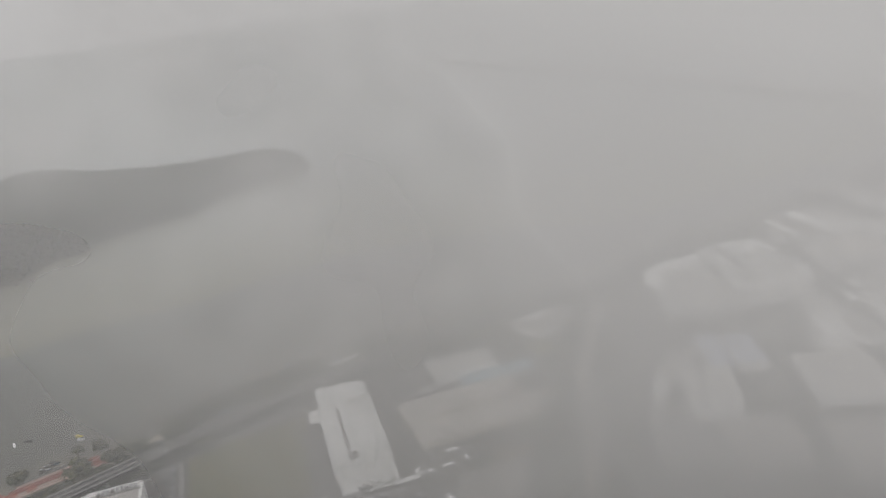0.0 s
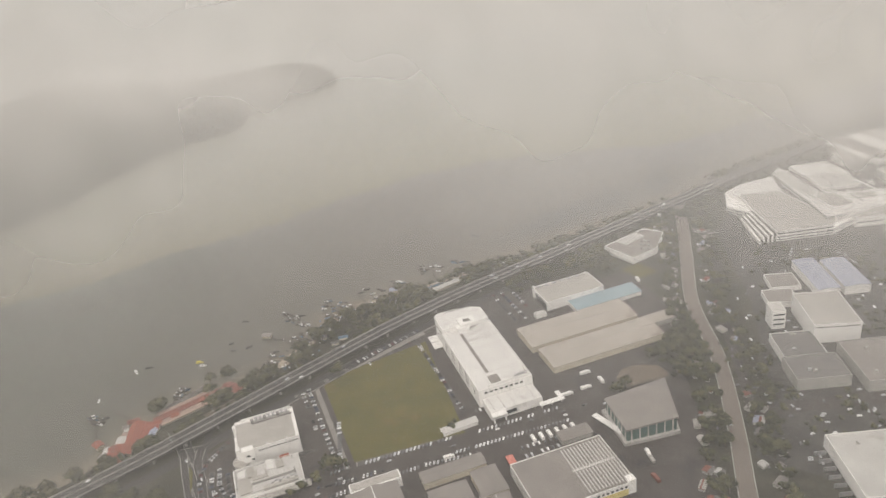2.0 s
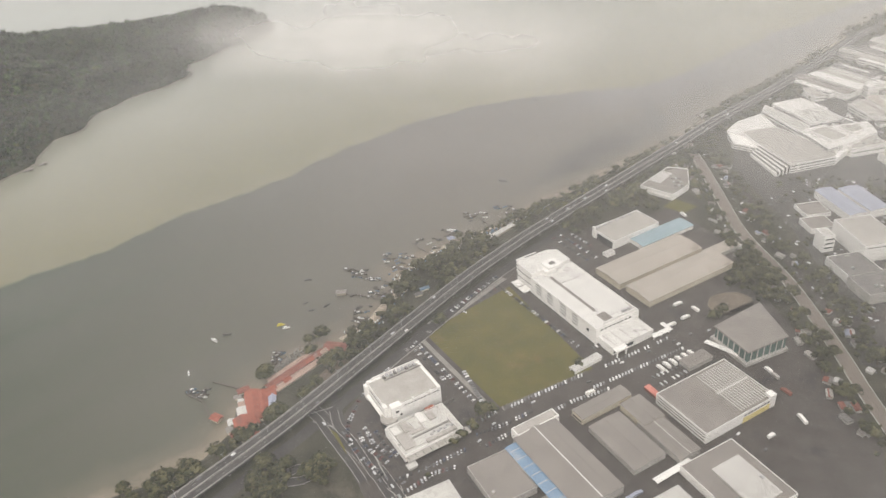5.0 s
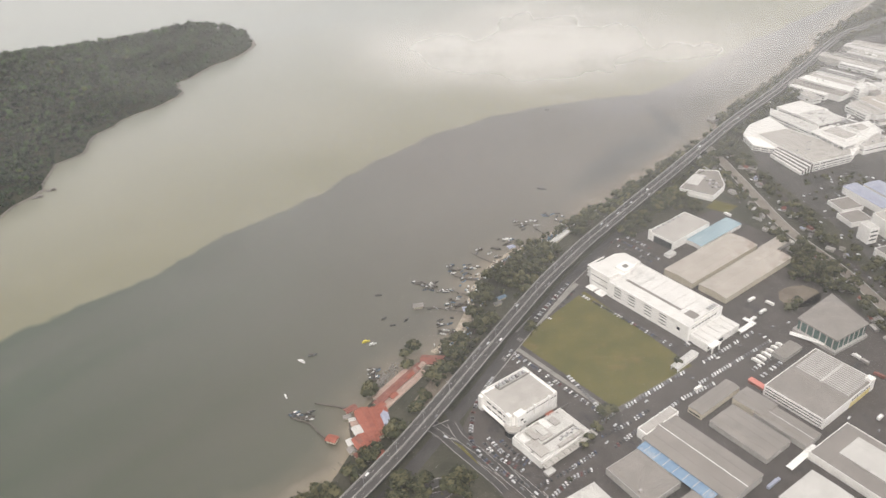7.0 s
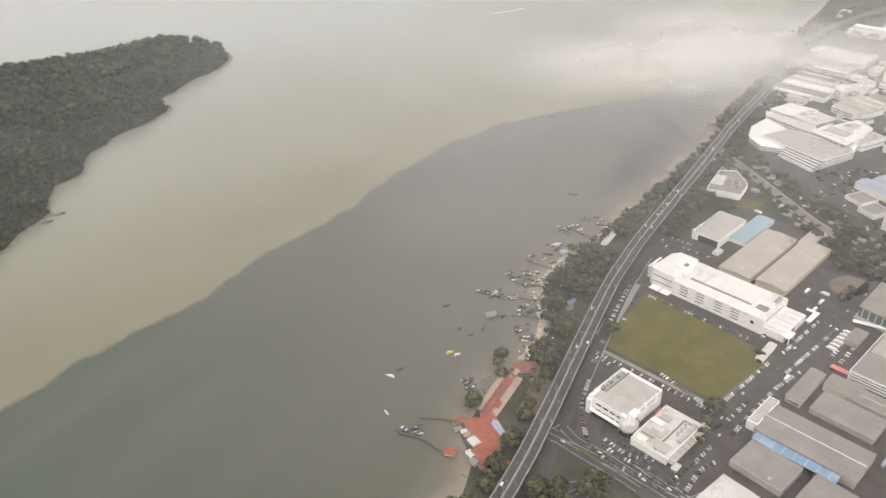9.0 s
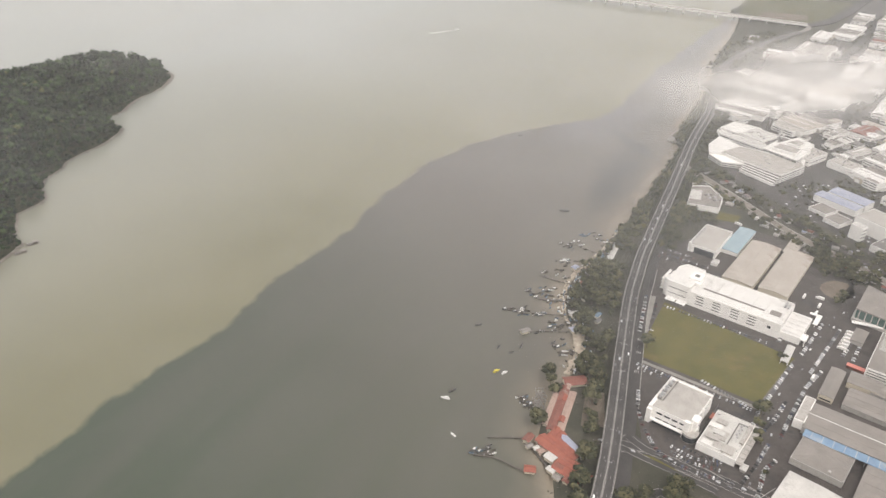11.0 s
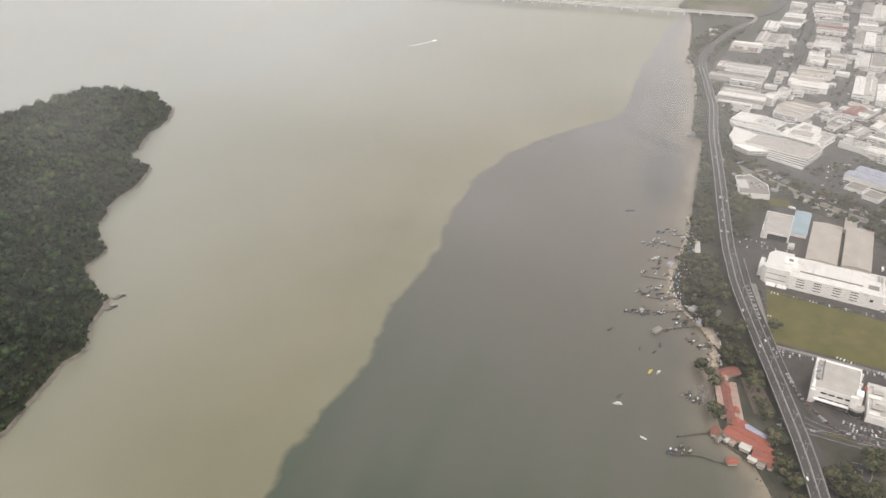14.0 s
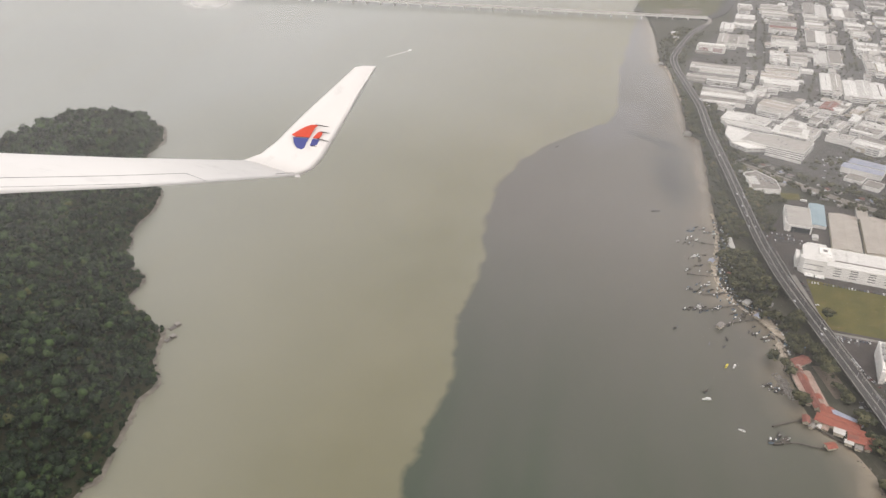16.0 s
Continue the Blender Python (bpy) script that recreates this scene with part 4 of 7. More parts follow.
building("factory", 566, 690, 55, 56, 21, 11, WALL_GREY, ROOF_GREY, "grey factory with a broad grey roof", units=3)
building("warehouse", 518, 825, 21, 60, 22, 9, WHITE, ROOF_VIOLET, "white warehouse under a slate-blue sheet roof", pitch=1.2, across=True)
building("warehouse", 544, 833, 24, 54, 22, 9, WHITE, ROOF_VIOLET, "warehouse with a blue-grey sheet roof and vents", pitch=1.2, across=True)
building("shed", 488, 815, 28, 26, 18, 5, WHITE, ROOF_GREY, "low shed with a flat grey roof")
building("shed", 486, 783, 28, 24, 18, 6, WHITE, ROOF_GREY, "low white shed with a brown-grey roof")
lf = building("factory", 560, 566, 72, 62, 21, 11, WHITE, ROOF_WHITE, "white factory with a bright roof and steel frames", units=4)
for k in range(7):
    part("steel_frame", Shape().box(-42, -26 + k * 8, -0.5, 9, 0.35, 4.5).box(-46, -26 + k * 8, -0.5, 0.4, 0.4, 4.5), STEEL, lf)
building("factory", 625, 800, 60, 70, 21, 11, WHITE, ROOF_PALE, "white factory with a pale roof", units=4, bands=((5, 1.2, "sw"),))
building("factory", 645, 700, 60, 60, 21, 10, WALL_GREY, ROOF_GREY, "grey factory with a sheet roof", pitch=1.5)
building("factory", 640, 590, 50, 60, 21, 10, WHITE, ROOF_PALE, "white factory with pale roof sheets", pitch=1.5)

big = thing("factory_complex", 500, 1000, LAND, 0, "large white factory with stepped roofs and a louvred front", "building")


def block(corners, low, high, roof, name="wing", label="", rim=0.9):
    ring = ring_of(corners, 500, 1000)
    w = part(name, Shape().prism(ring, low, high), WHITE, big, label)
    part("roof", Shape().prism(shrunk(ring, 0.8), high, high + 0.15), roof, w)
    for p, q in zip(ring, ring[1:] + ring[:1]):
        part("parapet", Shape().box((p[0] + q[0]) / 2, (p[1] + q[1]) / 2, high, math.dist(p, q), 0.6, rim, math.degrees(math.atan2(q[1] - p[1], q[0] - p[0]))), WHITE, w)
    return ring


def banded(p, q, heights, tall=0.9):
    """Window bands along one wall of the complex."""
    turn = math.degrees(math.atan2(q[1] - p[1], q[0] - p[0]))
    n = max(2, int(math.dist(p, q) / 9))
    for z in heights:
        for k in range(n):
            u = (k + 0.5) / n
            part("window", Shape().box(p[0] + (q[0] - p[0]) * u - 500, p[1] + (q[1] - p[1]) * u - 1000, z, math.dist(p, q) / n * 0.82, 0.5, tall, turn), GLASS_DARK, big)


part("wall", Shape().prism(ring_of([(425, 1008), (428, 976), (456, 961), (483, 907), (540, 932), (552, 950), (603, 1000), (598, 1034), (563, 1083), (538, 1118), (498, 1099), (476, 1062)], 500, 1000), -0.5, 7.6), WHITE, big)
part("roof", Shape().prism(ring_of([(470, 1040), (510, 990), (600, 1004), (595, 1032), (562, 1080), (538, 1114), (500, 1096), (478, 1062)], 500, 1000), 7.6, 7.8), ROOF_DARK, big)
block([(424, 1007), (440, 1036), (476, 1064), (487, 1020), (442, 997)], 7.6, 10, ROOF_BRIGHT, label="white wing with a swept corner")
block([(484, 1087), (527, 1016), (514, 993), (477, 1067)], 7.6, 13, ROOF_WHITE)
block([(441, 1003), (484, 1019), (544, 948), (538, 931), (483, 908), (456, 962)], 7.6, 11, ROOF_PALE, label="broad front hall with a flat pale roof")
# stepped louvres down the front of the hall
for k in range(8):
    u = (k + 0.5) / 8
    p, q = (445 + 11 * u, 953 + 8 * u), (465 + 17 * u, 898 + 9 * u)
    part("louvre_bank", Shape().box((p[0] + q[0]) / 2 - 500, (p[1] + q[1]) / 2 - 1000, -0.5, math.dist(p, q), 2.0, 4.6 + 0.95 * k, math.degrees(math.atan2(q[1] - p[1], q[0] - p[0]))), ROOF_DARK if k % 2 else WHITE, big)
block([(497, 1100), (538, 1120), (565, 1084), (542, 1060), (510, 1075)], 7.6, 10, ROOF_BRIGHT)
block([(510, 997), (545, 1017), (576, 972), (533, 944)], 7.6, 15, ROOF_BRIGHT, label="tall white central block")
block([(520, 990), (542, 1003), (562, 974), (540, 960)], 15, 19, ROOF_PALE, rim=0.6)
block([(546, 1015), (600, 1033), (604, 1000), (574, 976)], 7.6, 12.5, ROOF_BRIGHT)
block([(560, 1010), (585, 1018), (588, 1002), (572, 992)], 12.5, 16, ROOF_PALE, rim=0.5)
banded((425, 1008), (428, 976), (1.6, 4.6))
banded((428, 976), (456, 961), (1.6, 4.6))
banded((483, 907), (540, 932), (1.6, 4.8, 8.6))
banded((533, 944), (575, 972), (9.0, 11.6, 13.4))
banded((510, 997), (533, 944), (9.0, 11.6, 13.4))
banded((574, 976), (603, 1000), (2.5, 5.5, 9.5))
banded((477, 1067), (513, 993), (10.6,))
rnd = random.Random(8)
for k in range(46):
    roof_unit(big, rnd.uniform(-20, 92), rnd.uniform(0, 80) - 4, 7.8 if k % 2 else 8.0, rnd.uniform(1.5, 6), rnd.uniform(1.5, 3), rnd.uniform(1, 3.4), (STEEL, ROOF_DARK, WHITE)[k % 3])
for k in range(12):
    roof_unit(big, -40 + rnd.uniform(0, 44), -60 + rnd.uniform(-8, 40), 11.1, 2.2, 1.8, 0.9, STEEL)
building("factory", 575, 985, 48, 52, 22, 12, WHITE, ROOF_PALE, "white factory with a cluttered pale roof", units=9, bands=((5, 1.0, "ws"),))
building("factory", 545, 1060, 46, 44, 22, 11, WHITE, ROOF_WHITE, "white factory with a stepped roof", units=6, bands=((5, 1.0, "w"),))
building("factory", 612, 935, 30, 40, 20, 10, WHITE, ROOF_PALE, "white factory with steel roof frames", units=5)

# far estate: x, y, depth, width, height, look
FAR = [
    (720, 1329, 130, 105, 9, "pg"), (614, 1202, 104, 86, 9, "pp"), (818, 1237, 150, 75, 11, "tw"), (971, 1507, 115, 72, 9, "pw"), (1174, 1653, 140, 51, 8, "ww"),
    (1077, 1624, 78, 35, 7, "ww"), (1305, 1772, 120, 39, 8, "pw"), (1346, 1700, 150, 76, 9, "gw"), (1212, 1556, 130, 68, 9, "gw"), (1086, 1448, 100, 59, 8, "gw"),
    (953, 1353, 110, 36, 8, "ww"), (987, 1324, 110, 36, 9, "pw"), (1313, 1530, 90, 57, 8, "pw"), (1191, 1423, 140, 70, 10, "pw"), (1045, 1291, 120, 61, 10, "gw"),
    (1452, 1645, 200, 62, 9, "pw"), (1496, 1582, 120, 60, 9, "ww"), (1390, 1470, 90, 46, 9, "gw"), (1324, 1409, 76, 41, 8, "pw"), (1206, 1302, 100, 52, 13, "wb"),
    (1138, 1239, 76, 46, 8, "pp"), (1072, 1186, 66, 42, 8, "wy"), (1713, 1633, 100, 55, 8, "gw"), (1618, 1682, 110, 40, 9, "ww"), (1519, 1481, 100, 32, 9, "ww"),
    (883, 1159, 130, 40, 8, "pw"), (899, 1093, 130, 80, 9, "ww"),
]
FOOTPRINTS = []
ROOFS = [(ROOF_BRIGHT, 5), (ROOF_WHITE, 5), (ROOF_PALE, 6), (ROOF_GREY, 5), (ROOF_TAN, 2), (ROOF_DARK, 1), (ROOF_VIOLET, 0.5), (ROOF_RUST, 0.4)]
LEAD = {"p": ROOF_PALE, "w": ROOF_BRIGHT, "g": ROOF_GREY, "t": ROOF_TAN, "r": ROOF_RUST}
WORDS = {"p": "pale", "w": "bright white", "g": "grey", "t": "tan", "r": "rust-red"}


def ridge_roof(u, v, z, long, wide, rise):
    """A closed low pitched roof, ridge along x."""
    a, c = long / 2 + 0.4, wide / 2 + 0.3
    pts = [(u - a, v - c, z), (u + a, v - c, z), (u + a, v + c, z), (u - a, v + c, z), (u - a, v, z + rise), (u + a, v, z + rise)]
    return Shape().add(pts, [(3, 2, 1, 0), (0, 1, 5, 4), (2, 3, 4, 5), (0, 4, 3), (1, 2, 5)])


def far_factory(x, y, deep, wide, turn, h, look_, seed, tall=False):
    """A works of several halls side by side, with an office front, lean-tos and roof vents."""
    r = random.Random(seed)
    b = thing("factory", x, y, LAND, turn, f"cluster of factory halls with white walls and {WORDS[look_[0]]} roofs", "building", "factories of the far estate")
    FOOTPRINTS.append((x, y, turn, deep, wide))
    wall = WALL_TAN if look_[1] == "y" else WALL_GREY if look_[1] == "g" else WHITE
    sideways = r.random() < 0.6
    long, span = (wide, deep) if sideways else (deep, wide)
    n = max(1 if span < 30 else 2, round(span / 27))
    w = span / n
    for k in range(n):
        c = -span / 2 + (k + 0.5) * w
        l = long * r.choice((1.0, 1.0, 0.9, 0.8))
        off = r.choice((-1, 1)) * (long - l) / 2
        hall_wide = w - r.choice((0.05, 0.05, 1.2, 3.0))
        hh = h * (1.0 if k == 0 else r.uniform(0.72, 1.12))
        place = (c, off) if sideways else (off, c)
        size = (hall_wide, l) if sideways else (l, hall_wide)
        hall = part("hall", Shape().box(*place, -0.5, *size, hh + 0.5), wall if r.random() < 0.7 else WHITE, b)
        roof = LEAD[look_[0]] if k % 2 == 0 and r.random() < 0.75 else r.choices([q for q, _ in ROOFS], [q for _, q in ROOFS])[0]
        if r.random() < 0.72:
            rise = hall_wide * r.uniform(0.06, 0.1)
            top = part("roof", ridge_roof(off, -c if sideways else c, hh + 0.02, l, hall_wide, rise), roof, hall)
            vent = part("ridge_vent", Shape().box(off, -c if sideways else c, hh + rise - 0.15, l * r.uniform(0.5, 0.96), r.choice((0.9, 1.4, 2.2)), r.choice((0.4, 0.8))), r.choice((WHITE, ROOF_DARK, ROOF_GREY)), hall)
            for o in (top, vent):
                o.matrix_basis = ground_pose(0, 0, 0, 90 if sideways else 0)
        else:
            part("roof", Shape().box(*place, hh, size[0] - 1.0, size[1] - 1.0, 0.12), roof, hall)
            part("parapet", Shape().box(place[0] - size[0] / 2 + 0.25, place[1], hh, 0.5, size[1], 0.9).box(place[0], place[1] - size[1] / 2 + 0.25, hh, size[0] - 1.0, 0.5, 0.9), WHITE, hall)
            for i in range(r.choice((2, 3, 5))):
                roof_unit(b, place[0] + r.uniform(-0.4, 0.4) * size[0], place[1] + r.uniform(-0.4, 0.4) * size[1], hh + 0.12, r.uniform(1.5, 5), r.uniform(1.5, 3), r.uniform(1, 2.4), r.choice((STEEL, WHITE, ROOF_DARK)))
    # office front with its rows of windows
    front = wide * r.uniform(0.45, 0.8)
    at = r.uniform(-0.5, 0.5) * (wide - front)
    high = h * r.uniform(0.8, 1.15) * (1.35 if tall else 1.0)
    office = part("front_office", Shape().box(-deep / 2 - 4.5, at, -0.5, 9, front, high + 0.5), WHITE, b)
    part("roof", Shape().box(-deep / 2 - 4.5, at, high, 8, front - 1, 0.15), r.choice((ROOF_PALE, ROOF_BRIGHT, ROOF_GREY)), office)
    z = 2.2
    while z < high - 1.2:
        m = max(2, int(front / 14))
        for i in range(m):
            part("window", Shape().box(-deep / 2 - 9, at - front / 2 + (i + 0.5) * front / m, z, 0.3, front / m * 0.8, 1.1), GLASS_DARK, office)
        z += 3.6
    dressed(b, deep, wide, h, seed + 500, 4)


for i, (x, y, deep, wide, h, look_) in enumerate(FAR):
    far_factory(x, y, deep, wide, 39.5, h, look_, i + 90, look_[1] == "b")
for i, (x, y, sx, sy, turn, h, look_) in enumerate((
        (658, 1106, 100, 60, 21, 9, "pw"), (672, 1170, 72, 20, 19, 15, "ww"), (741, 1056, 66, 28, 22, 6, "rw"), (767, 1046, 68, 18, 20, 6, "ww"),
        (780, 1018, 60, 18, 19, 6, "ty"), (795, 990, 78, 22, 20, 7, "pw"), (699, 938, 62, 46, 16, 9, "ww"), (669, 980, 54, 20, 17, 6, "pw"),
        (672, 1022, 54, 20, 16, 6, "gw"), (632, 888, 52, 48, 14, 11, "ww"), (690, 1056, 46, 18, 16, 7, "gw"), (720, 870, 60, 46, 18, 10, "pw"),
        (800, 920, 70, 44, 18, 9, "pw"), (760, 780, 70, 60, 20, 10, "gw"))):
    far_factory(x, y, sx, sy, turn, h, look_, i + 300)

ho = thing("hotel", 866, 1478, LAND, 39.5, "white block with two framed maroon facade panels", "building")
part("wall", Shape().box(0, 0, -0.5, 36, 66, 13), WHITE, ho)
part("roof", Shape().box(0, 0, 12.5, 35, 65, 0.2), ROOF_PALE, ho)
MAROON = surface("maroon_panel", (0.22, 0.09, 0.1), (0.28, 0.13, 0.13), 5, 0.6)
for y in (-16, 16):
    part("facade_panel", Shape().box(-18, y, 2.2, 0.5, 22, 8.6), MAROON, ho, "maroon facade panel in a white frame")
    part("frame", Shape().box(-18.4, y, 10.8, 0.9, 26, 1.2).box(-18.4, y - 12, 1, 0.9, 1.4, 10).box(-18.4, y + 12, 1, 0.9, 1.4, 10), WHITE, ho)
part("roof_house", Shape().box(4, 0, 12.7, 14, 60, 2.6), WHITE, ho)
part("car_port", Shape().box(-30, 14, 0, 20, 40, 4), ROOF_GREY, ho)
for y in (-16, 16):
    for k in range(5):
        part("facade_bar", Shape().box(-18.4, y - 8.8 + k * 4.4, 2.2, 0.6, 0.7, 8.6), WHITE, ho)
    for k in range(3):
        part("facade_bar", Shape().box(-18.3, y, 4.4 + k * 2.2, 0.5, 22, 0.5), WHITE, ho)

# ---- trees and the wooded island ----
def leaf_material(name, dark, mid, light, rust=None):
    m = bpy.data.materials.new(name)
    m.use_nodes = True
    t, b = m.node_tree, m.node_tree.nodes["Principled BSDF"]
    geo = t.nodes.new("ShaderNodeNewGeometry")
    ramp = t.nodes.new("ShaderNodeValToRGB")
    e = ramp.color_ramp.elements
    e[0].position, e[0].color = 0.0, (*dark, 1)
    e[1].position, e[1].color = 1.0, (*light, 1)
    e.new(0.55).color = (*mid, 1)
    if rust:
        e.new(0.975).color = (*light, 1)
        e.new(0.99).color = (*rust, 1)
    t.links.new(geo.outputs["Random Per Island"], ramp.inputs["Fac"])
    co = t.nodes.new("ShaderNodeTexCoord")
    n = t.nodes.new("ShaderNodeTexNoise")
    n.inputs["Scale"].default_value = 1 / (45 * SCALE)
    n.inputs["Detail"].default_value = 4
    t.links.new(co.outputs["Object"], n.inputs["Vector"])
    mix = t.nodes.new("ShaderNodeMix")
    mix.data_type, mix.blend_type = "RGBA", "MULTIPLY"
    mix.inputs["Factor"].default_value = 1.0
    span = t.nodes.new("ShaderNodeMapRange")
    span.inputs["From Min"].default_value, span.inputs["From Max"].default_value = 0.3, 0.7
    span.inputs["To Min"].default_value, span.inputs["To Max"].default_value = 0.6, 1.25
    t.links.new(n.outputs["Fac"], span.inputs["Value"])
    t.links.new(ramp.outputs["Color"], mix.inputs["A"])
    t.links.new(span.outputs["Result"], mix.inputs["B"])
    t.links.new(mix.outputs["Result"], b.inputs["Base Color"])
    b.inputs["Roughness"].default_value = 0.75
    b.inputs["Specular IOR Level"].default_value = 0.2
    return m


LEAF = leaf_material("leaves", (0.026, 0.031, 0.018), (0.06, 0.064, 0.034), (0.132, 0.124, 0.066))
JUNGLE = leaf_material("jungle_leaves", (0.005, 0.01, 0.005), (0.012, 0.024, 0.01), (0.042, 0.07, 0.024), rust=(0.08, 0.075, 0.028))
BARK = surface("bark", (0.09, 0.07, 0.055), (0.14, 0.115, 0.09), 0.8, 0.9, 0.02)

PHI = (1 + 5**0.5) / 2
ICO_V = np.array([(-1, PHI, 0), (1, PHI, 0), (-1, -PHI, 0), (1, -PHI, 0), (0, -1, PHI), (0, 1, PHI), (0, -1, -PHI), (0, 1, -PHI), (PHI, 0, -1), (PHI, 0, 1), (-PHI, 0, -1), (-PHI, 0, 1)]) / math.sqrt(1 + PHI * PHI)
ICO_F = [(i, j, k) for i in range(12) for j in range(i + 1, 12) for k in range(j + 1, 12)
         if all(abs(np.linalg.norm(ICO_V[a] - ICO_V[b]) - 1.0515) < 0.01 for a, b in ((i, j), (j, k), (i, k)))]
ICO_F = np.array([f if np.dot(np.cross(ICO_V[f[1]] - ICO_V[f[0]], ICO_V[f[2]] - ICO_V[f[0]]), ICO_V[f[0]]) > 0 else (f[0], f[2], f[1]) for f in ICO_F])


def crown_arrays(seed, lumps, sprays, flat=0.75, reach=0.62):
    """A crown about one metre in radius: uneven lumps with loose sprays of leaves round them."""
    r = np.random.RandomState(seed)
    vs, fs, n = [], [], 0
    for k in range(lumps):
        a, d = r.uniform(0, math.tau), reach * math.sqrt((k + 0.4) / lumps)
        c = np.array([d * math.cos(a + k * 2.4), d * math.sin(a + k * 2.4), r.uniform(-0.15, 0.35) * (1.2 - d)])
        size = r.uniform(0.3, 0.5) * (1.15 if k == 0 else 1.0)
        v = ICO_V * (1 + r.uniform(-0.28, 0.28, (12, 1))) * size * np.array([1, 1, flat]) + c
        vs.append(v), fs.append(ICO_F + n)
        n += 12
    for k in range(sprays):
        a, e = r.uniform(0, math.tau), r.uniform(-0.2, 1.3)
        c = np.array([math.cos(a) * math.cos(e), math.sin(a) * math.cos(e), math.sin(e) * flat]) * r.uniform(0.7, 1.02)
        v = c + r.uniform(-0.17, 0.17, (4, 3))
        vs.append(v), fs.append(np.array([(0, 1, 2), (0, 2, 3)]) + n)
        n += 4
    return np.concatenate(vs), np.concatenate(fs)


def scattered(name, variants, places, material, seed=5):
    """Many crowns as one mesh. places: rows of x, y, z, radius."""
    r = np.random.RandomState(seed)
    vs, fs, n = [], [], 0
    for k, (x, y, z, rad) in enumerate(places):
        v, f = variants[k % len(variants)]
        a = r.uniform(0, math.tau)
        c, s = math.cos(a), math.sin(a)
        w = v @ np.array([[c, s, 0], [-s, c, 0], [0, 0, 1]]) * rad * np.array([1, 1, r.uniform(0.85, 1.3)]) + (x, y, z)
        vs.append(w), fs.append(f + n)
        n += len(v)
    v, f = np.concatenate(vs) * SCALE, np.concatenate(fs)
    me = bpy.data.meshes.new(name)
    me.vertices.add(len(v))
    me.vertices.foreach_set("co", v.ravel())
    me.loops.add(f.size)
    me.loops.foreach_set("vertex_index", f.ravel().astype(np.int32))
    me.polygons.add(len(f))
    me.polygons.foreach_set("loop_start", np.arange(0, f.size, 3, dtype=np.int32))
    me.update()
    me.materials.append(material)
    return new(name, me)


def inside(ring, x, y):
    hit = False
    for (ax, ay), (bx, by) in zip(ring, ring[1:] + ring[:1]):
        if (ay > y) != (by > y) and x < (bx - ax) * (y - ay) / (by - ay) + ax:
            hit = not hit
    return hit


ISLAND = [(-700, 600), (-648, 701), (-624, 716), (-608, 748), (-594, 774), (-577, 804), (-556, 822), (-552, 862), (-537, 898), (-533, 912), (-541, 925), (-551, 967), (-557, 992), (-546, 1004), (-530, 1030),
          (-538, 1058), (-542, 1095), (-526, 1131), (-522, 1160), (-510, 1180), (-488, 1207), (-465, 1256), (-464, 1277), (-480, 1304), (-493, 1335), (-473, 1352), (-464, 1385), (-444, 1438), (-419, 1468),
          (-404, 1532), (-414, 1570), (-455, 1612), (-530, 1640), (-600, 1622), (-660, 1566), (-730, 1535), (-800, 1490), (-930, 1300), (-1050, 1000), (-1000, 700), (-860, 560)]
island_ring = ragged_line(ISLAND + ISLAND[:1], 9.0, 3.5)[:-1]


def island_edge(x, y):
    """Metres from the island's rim."""
    best = 1e9
    for (ax, ay), (bx, by) in zip(ISLAND, ISLAND[1:] + ISLAND[:1]):
        dx, dy = bx - ax, by - ay
        u = max(0.0, min(1.0, ((x - ax) * dx + (y - ay) * dy) / (dx * dx + dy * dy)))
        best = min(best, math.hypot(x - ax - u * dx, y - ay - u * dy))
    return best


def island_height(x, y):
    hill = 17 * math.exp(-((x + 545) / 85) ** 2 - ((y - 1575) / 110) ** 2) + 74 * math.exp(-((x + 830) / 200) ** 2 - ((y - 1080) / 330) ** 2) + 13
    rise = min(1.0, island_edge(x, y) / 95)
    lumps = noise.noise(Vector((x, y, 0)) / 90) * 9
    return 1.5 + (hill + lumps) * rise * (1.6 - 0.6 * rise)


def island_ground():
    """Terraces of the rim, drawn inwards and lifted to the hill."""
    s = Shape()
    cx, cy = -720, 1120
    n, rings = len(island_ring), 14
    for k in range(rings):
        u = (k / rings) ** 1.2
        for x, y in island_ring:
            px, py = x + (cx - x) * u, y + (cy - y) * u
            s.v.append((px, py, -1.0 if k == 0 else island_height(px, py) - 1.5))
    s.v.append((cx, cy, island_height(cx, cy)))
    for k in range(rings - 1):
        s.f += [(k * n + i, k * n + (i + 1) % n, (k + 1) * n + (i + 1) % n, (k + 1) * n + i) for i in range(n)]
    s.f += [((rings - 1) * n + i, (rings - 1) * n + (i + 1) % n, rings * n) for i in range(n)]
    return s


FOREST_FLOOR = surface("forest_floor", (0.025, 0.03, 0.016), (0.045, 0.045, 0.025), 14, 0.95, 0.1, 2.0)
structure("island", island_ground(), FOREST_FLOOR, "steep wooded island rising from the strait", smooth=True)
STONE = surface("shore_stone", (0.11, 0.1, 0.085), (0.26, 0.235, 0.2), 9, 0.9, 0.05, 1.5, stain=(0.08, 0.075, 0.065))
sheet_ring = [(x + (-720 - x) * -0.004, y + (1120 - y) * -0.004) for x, y in island_ring]
structure("island_shore", Shape().prism(sheet_ring, -1.0, 0.5), STONE, "thin pale rocky shore of the island")

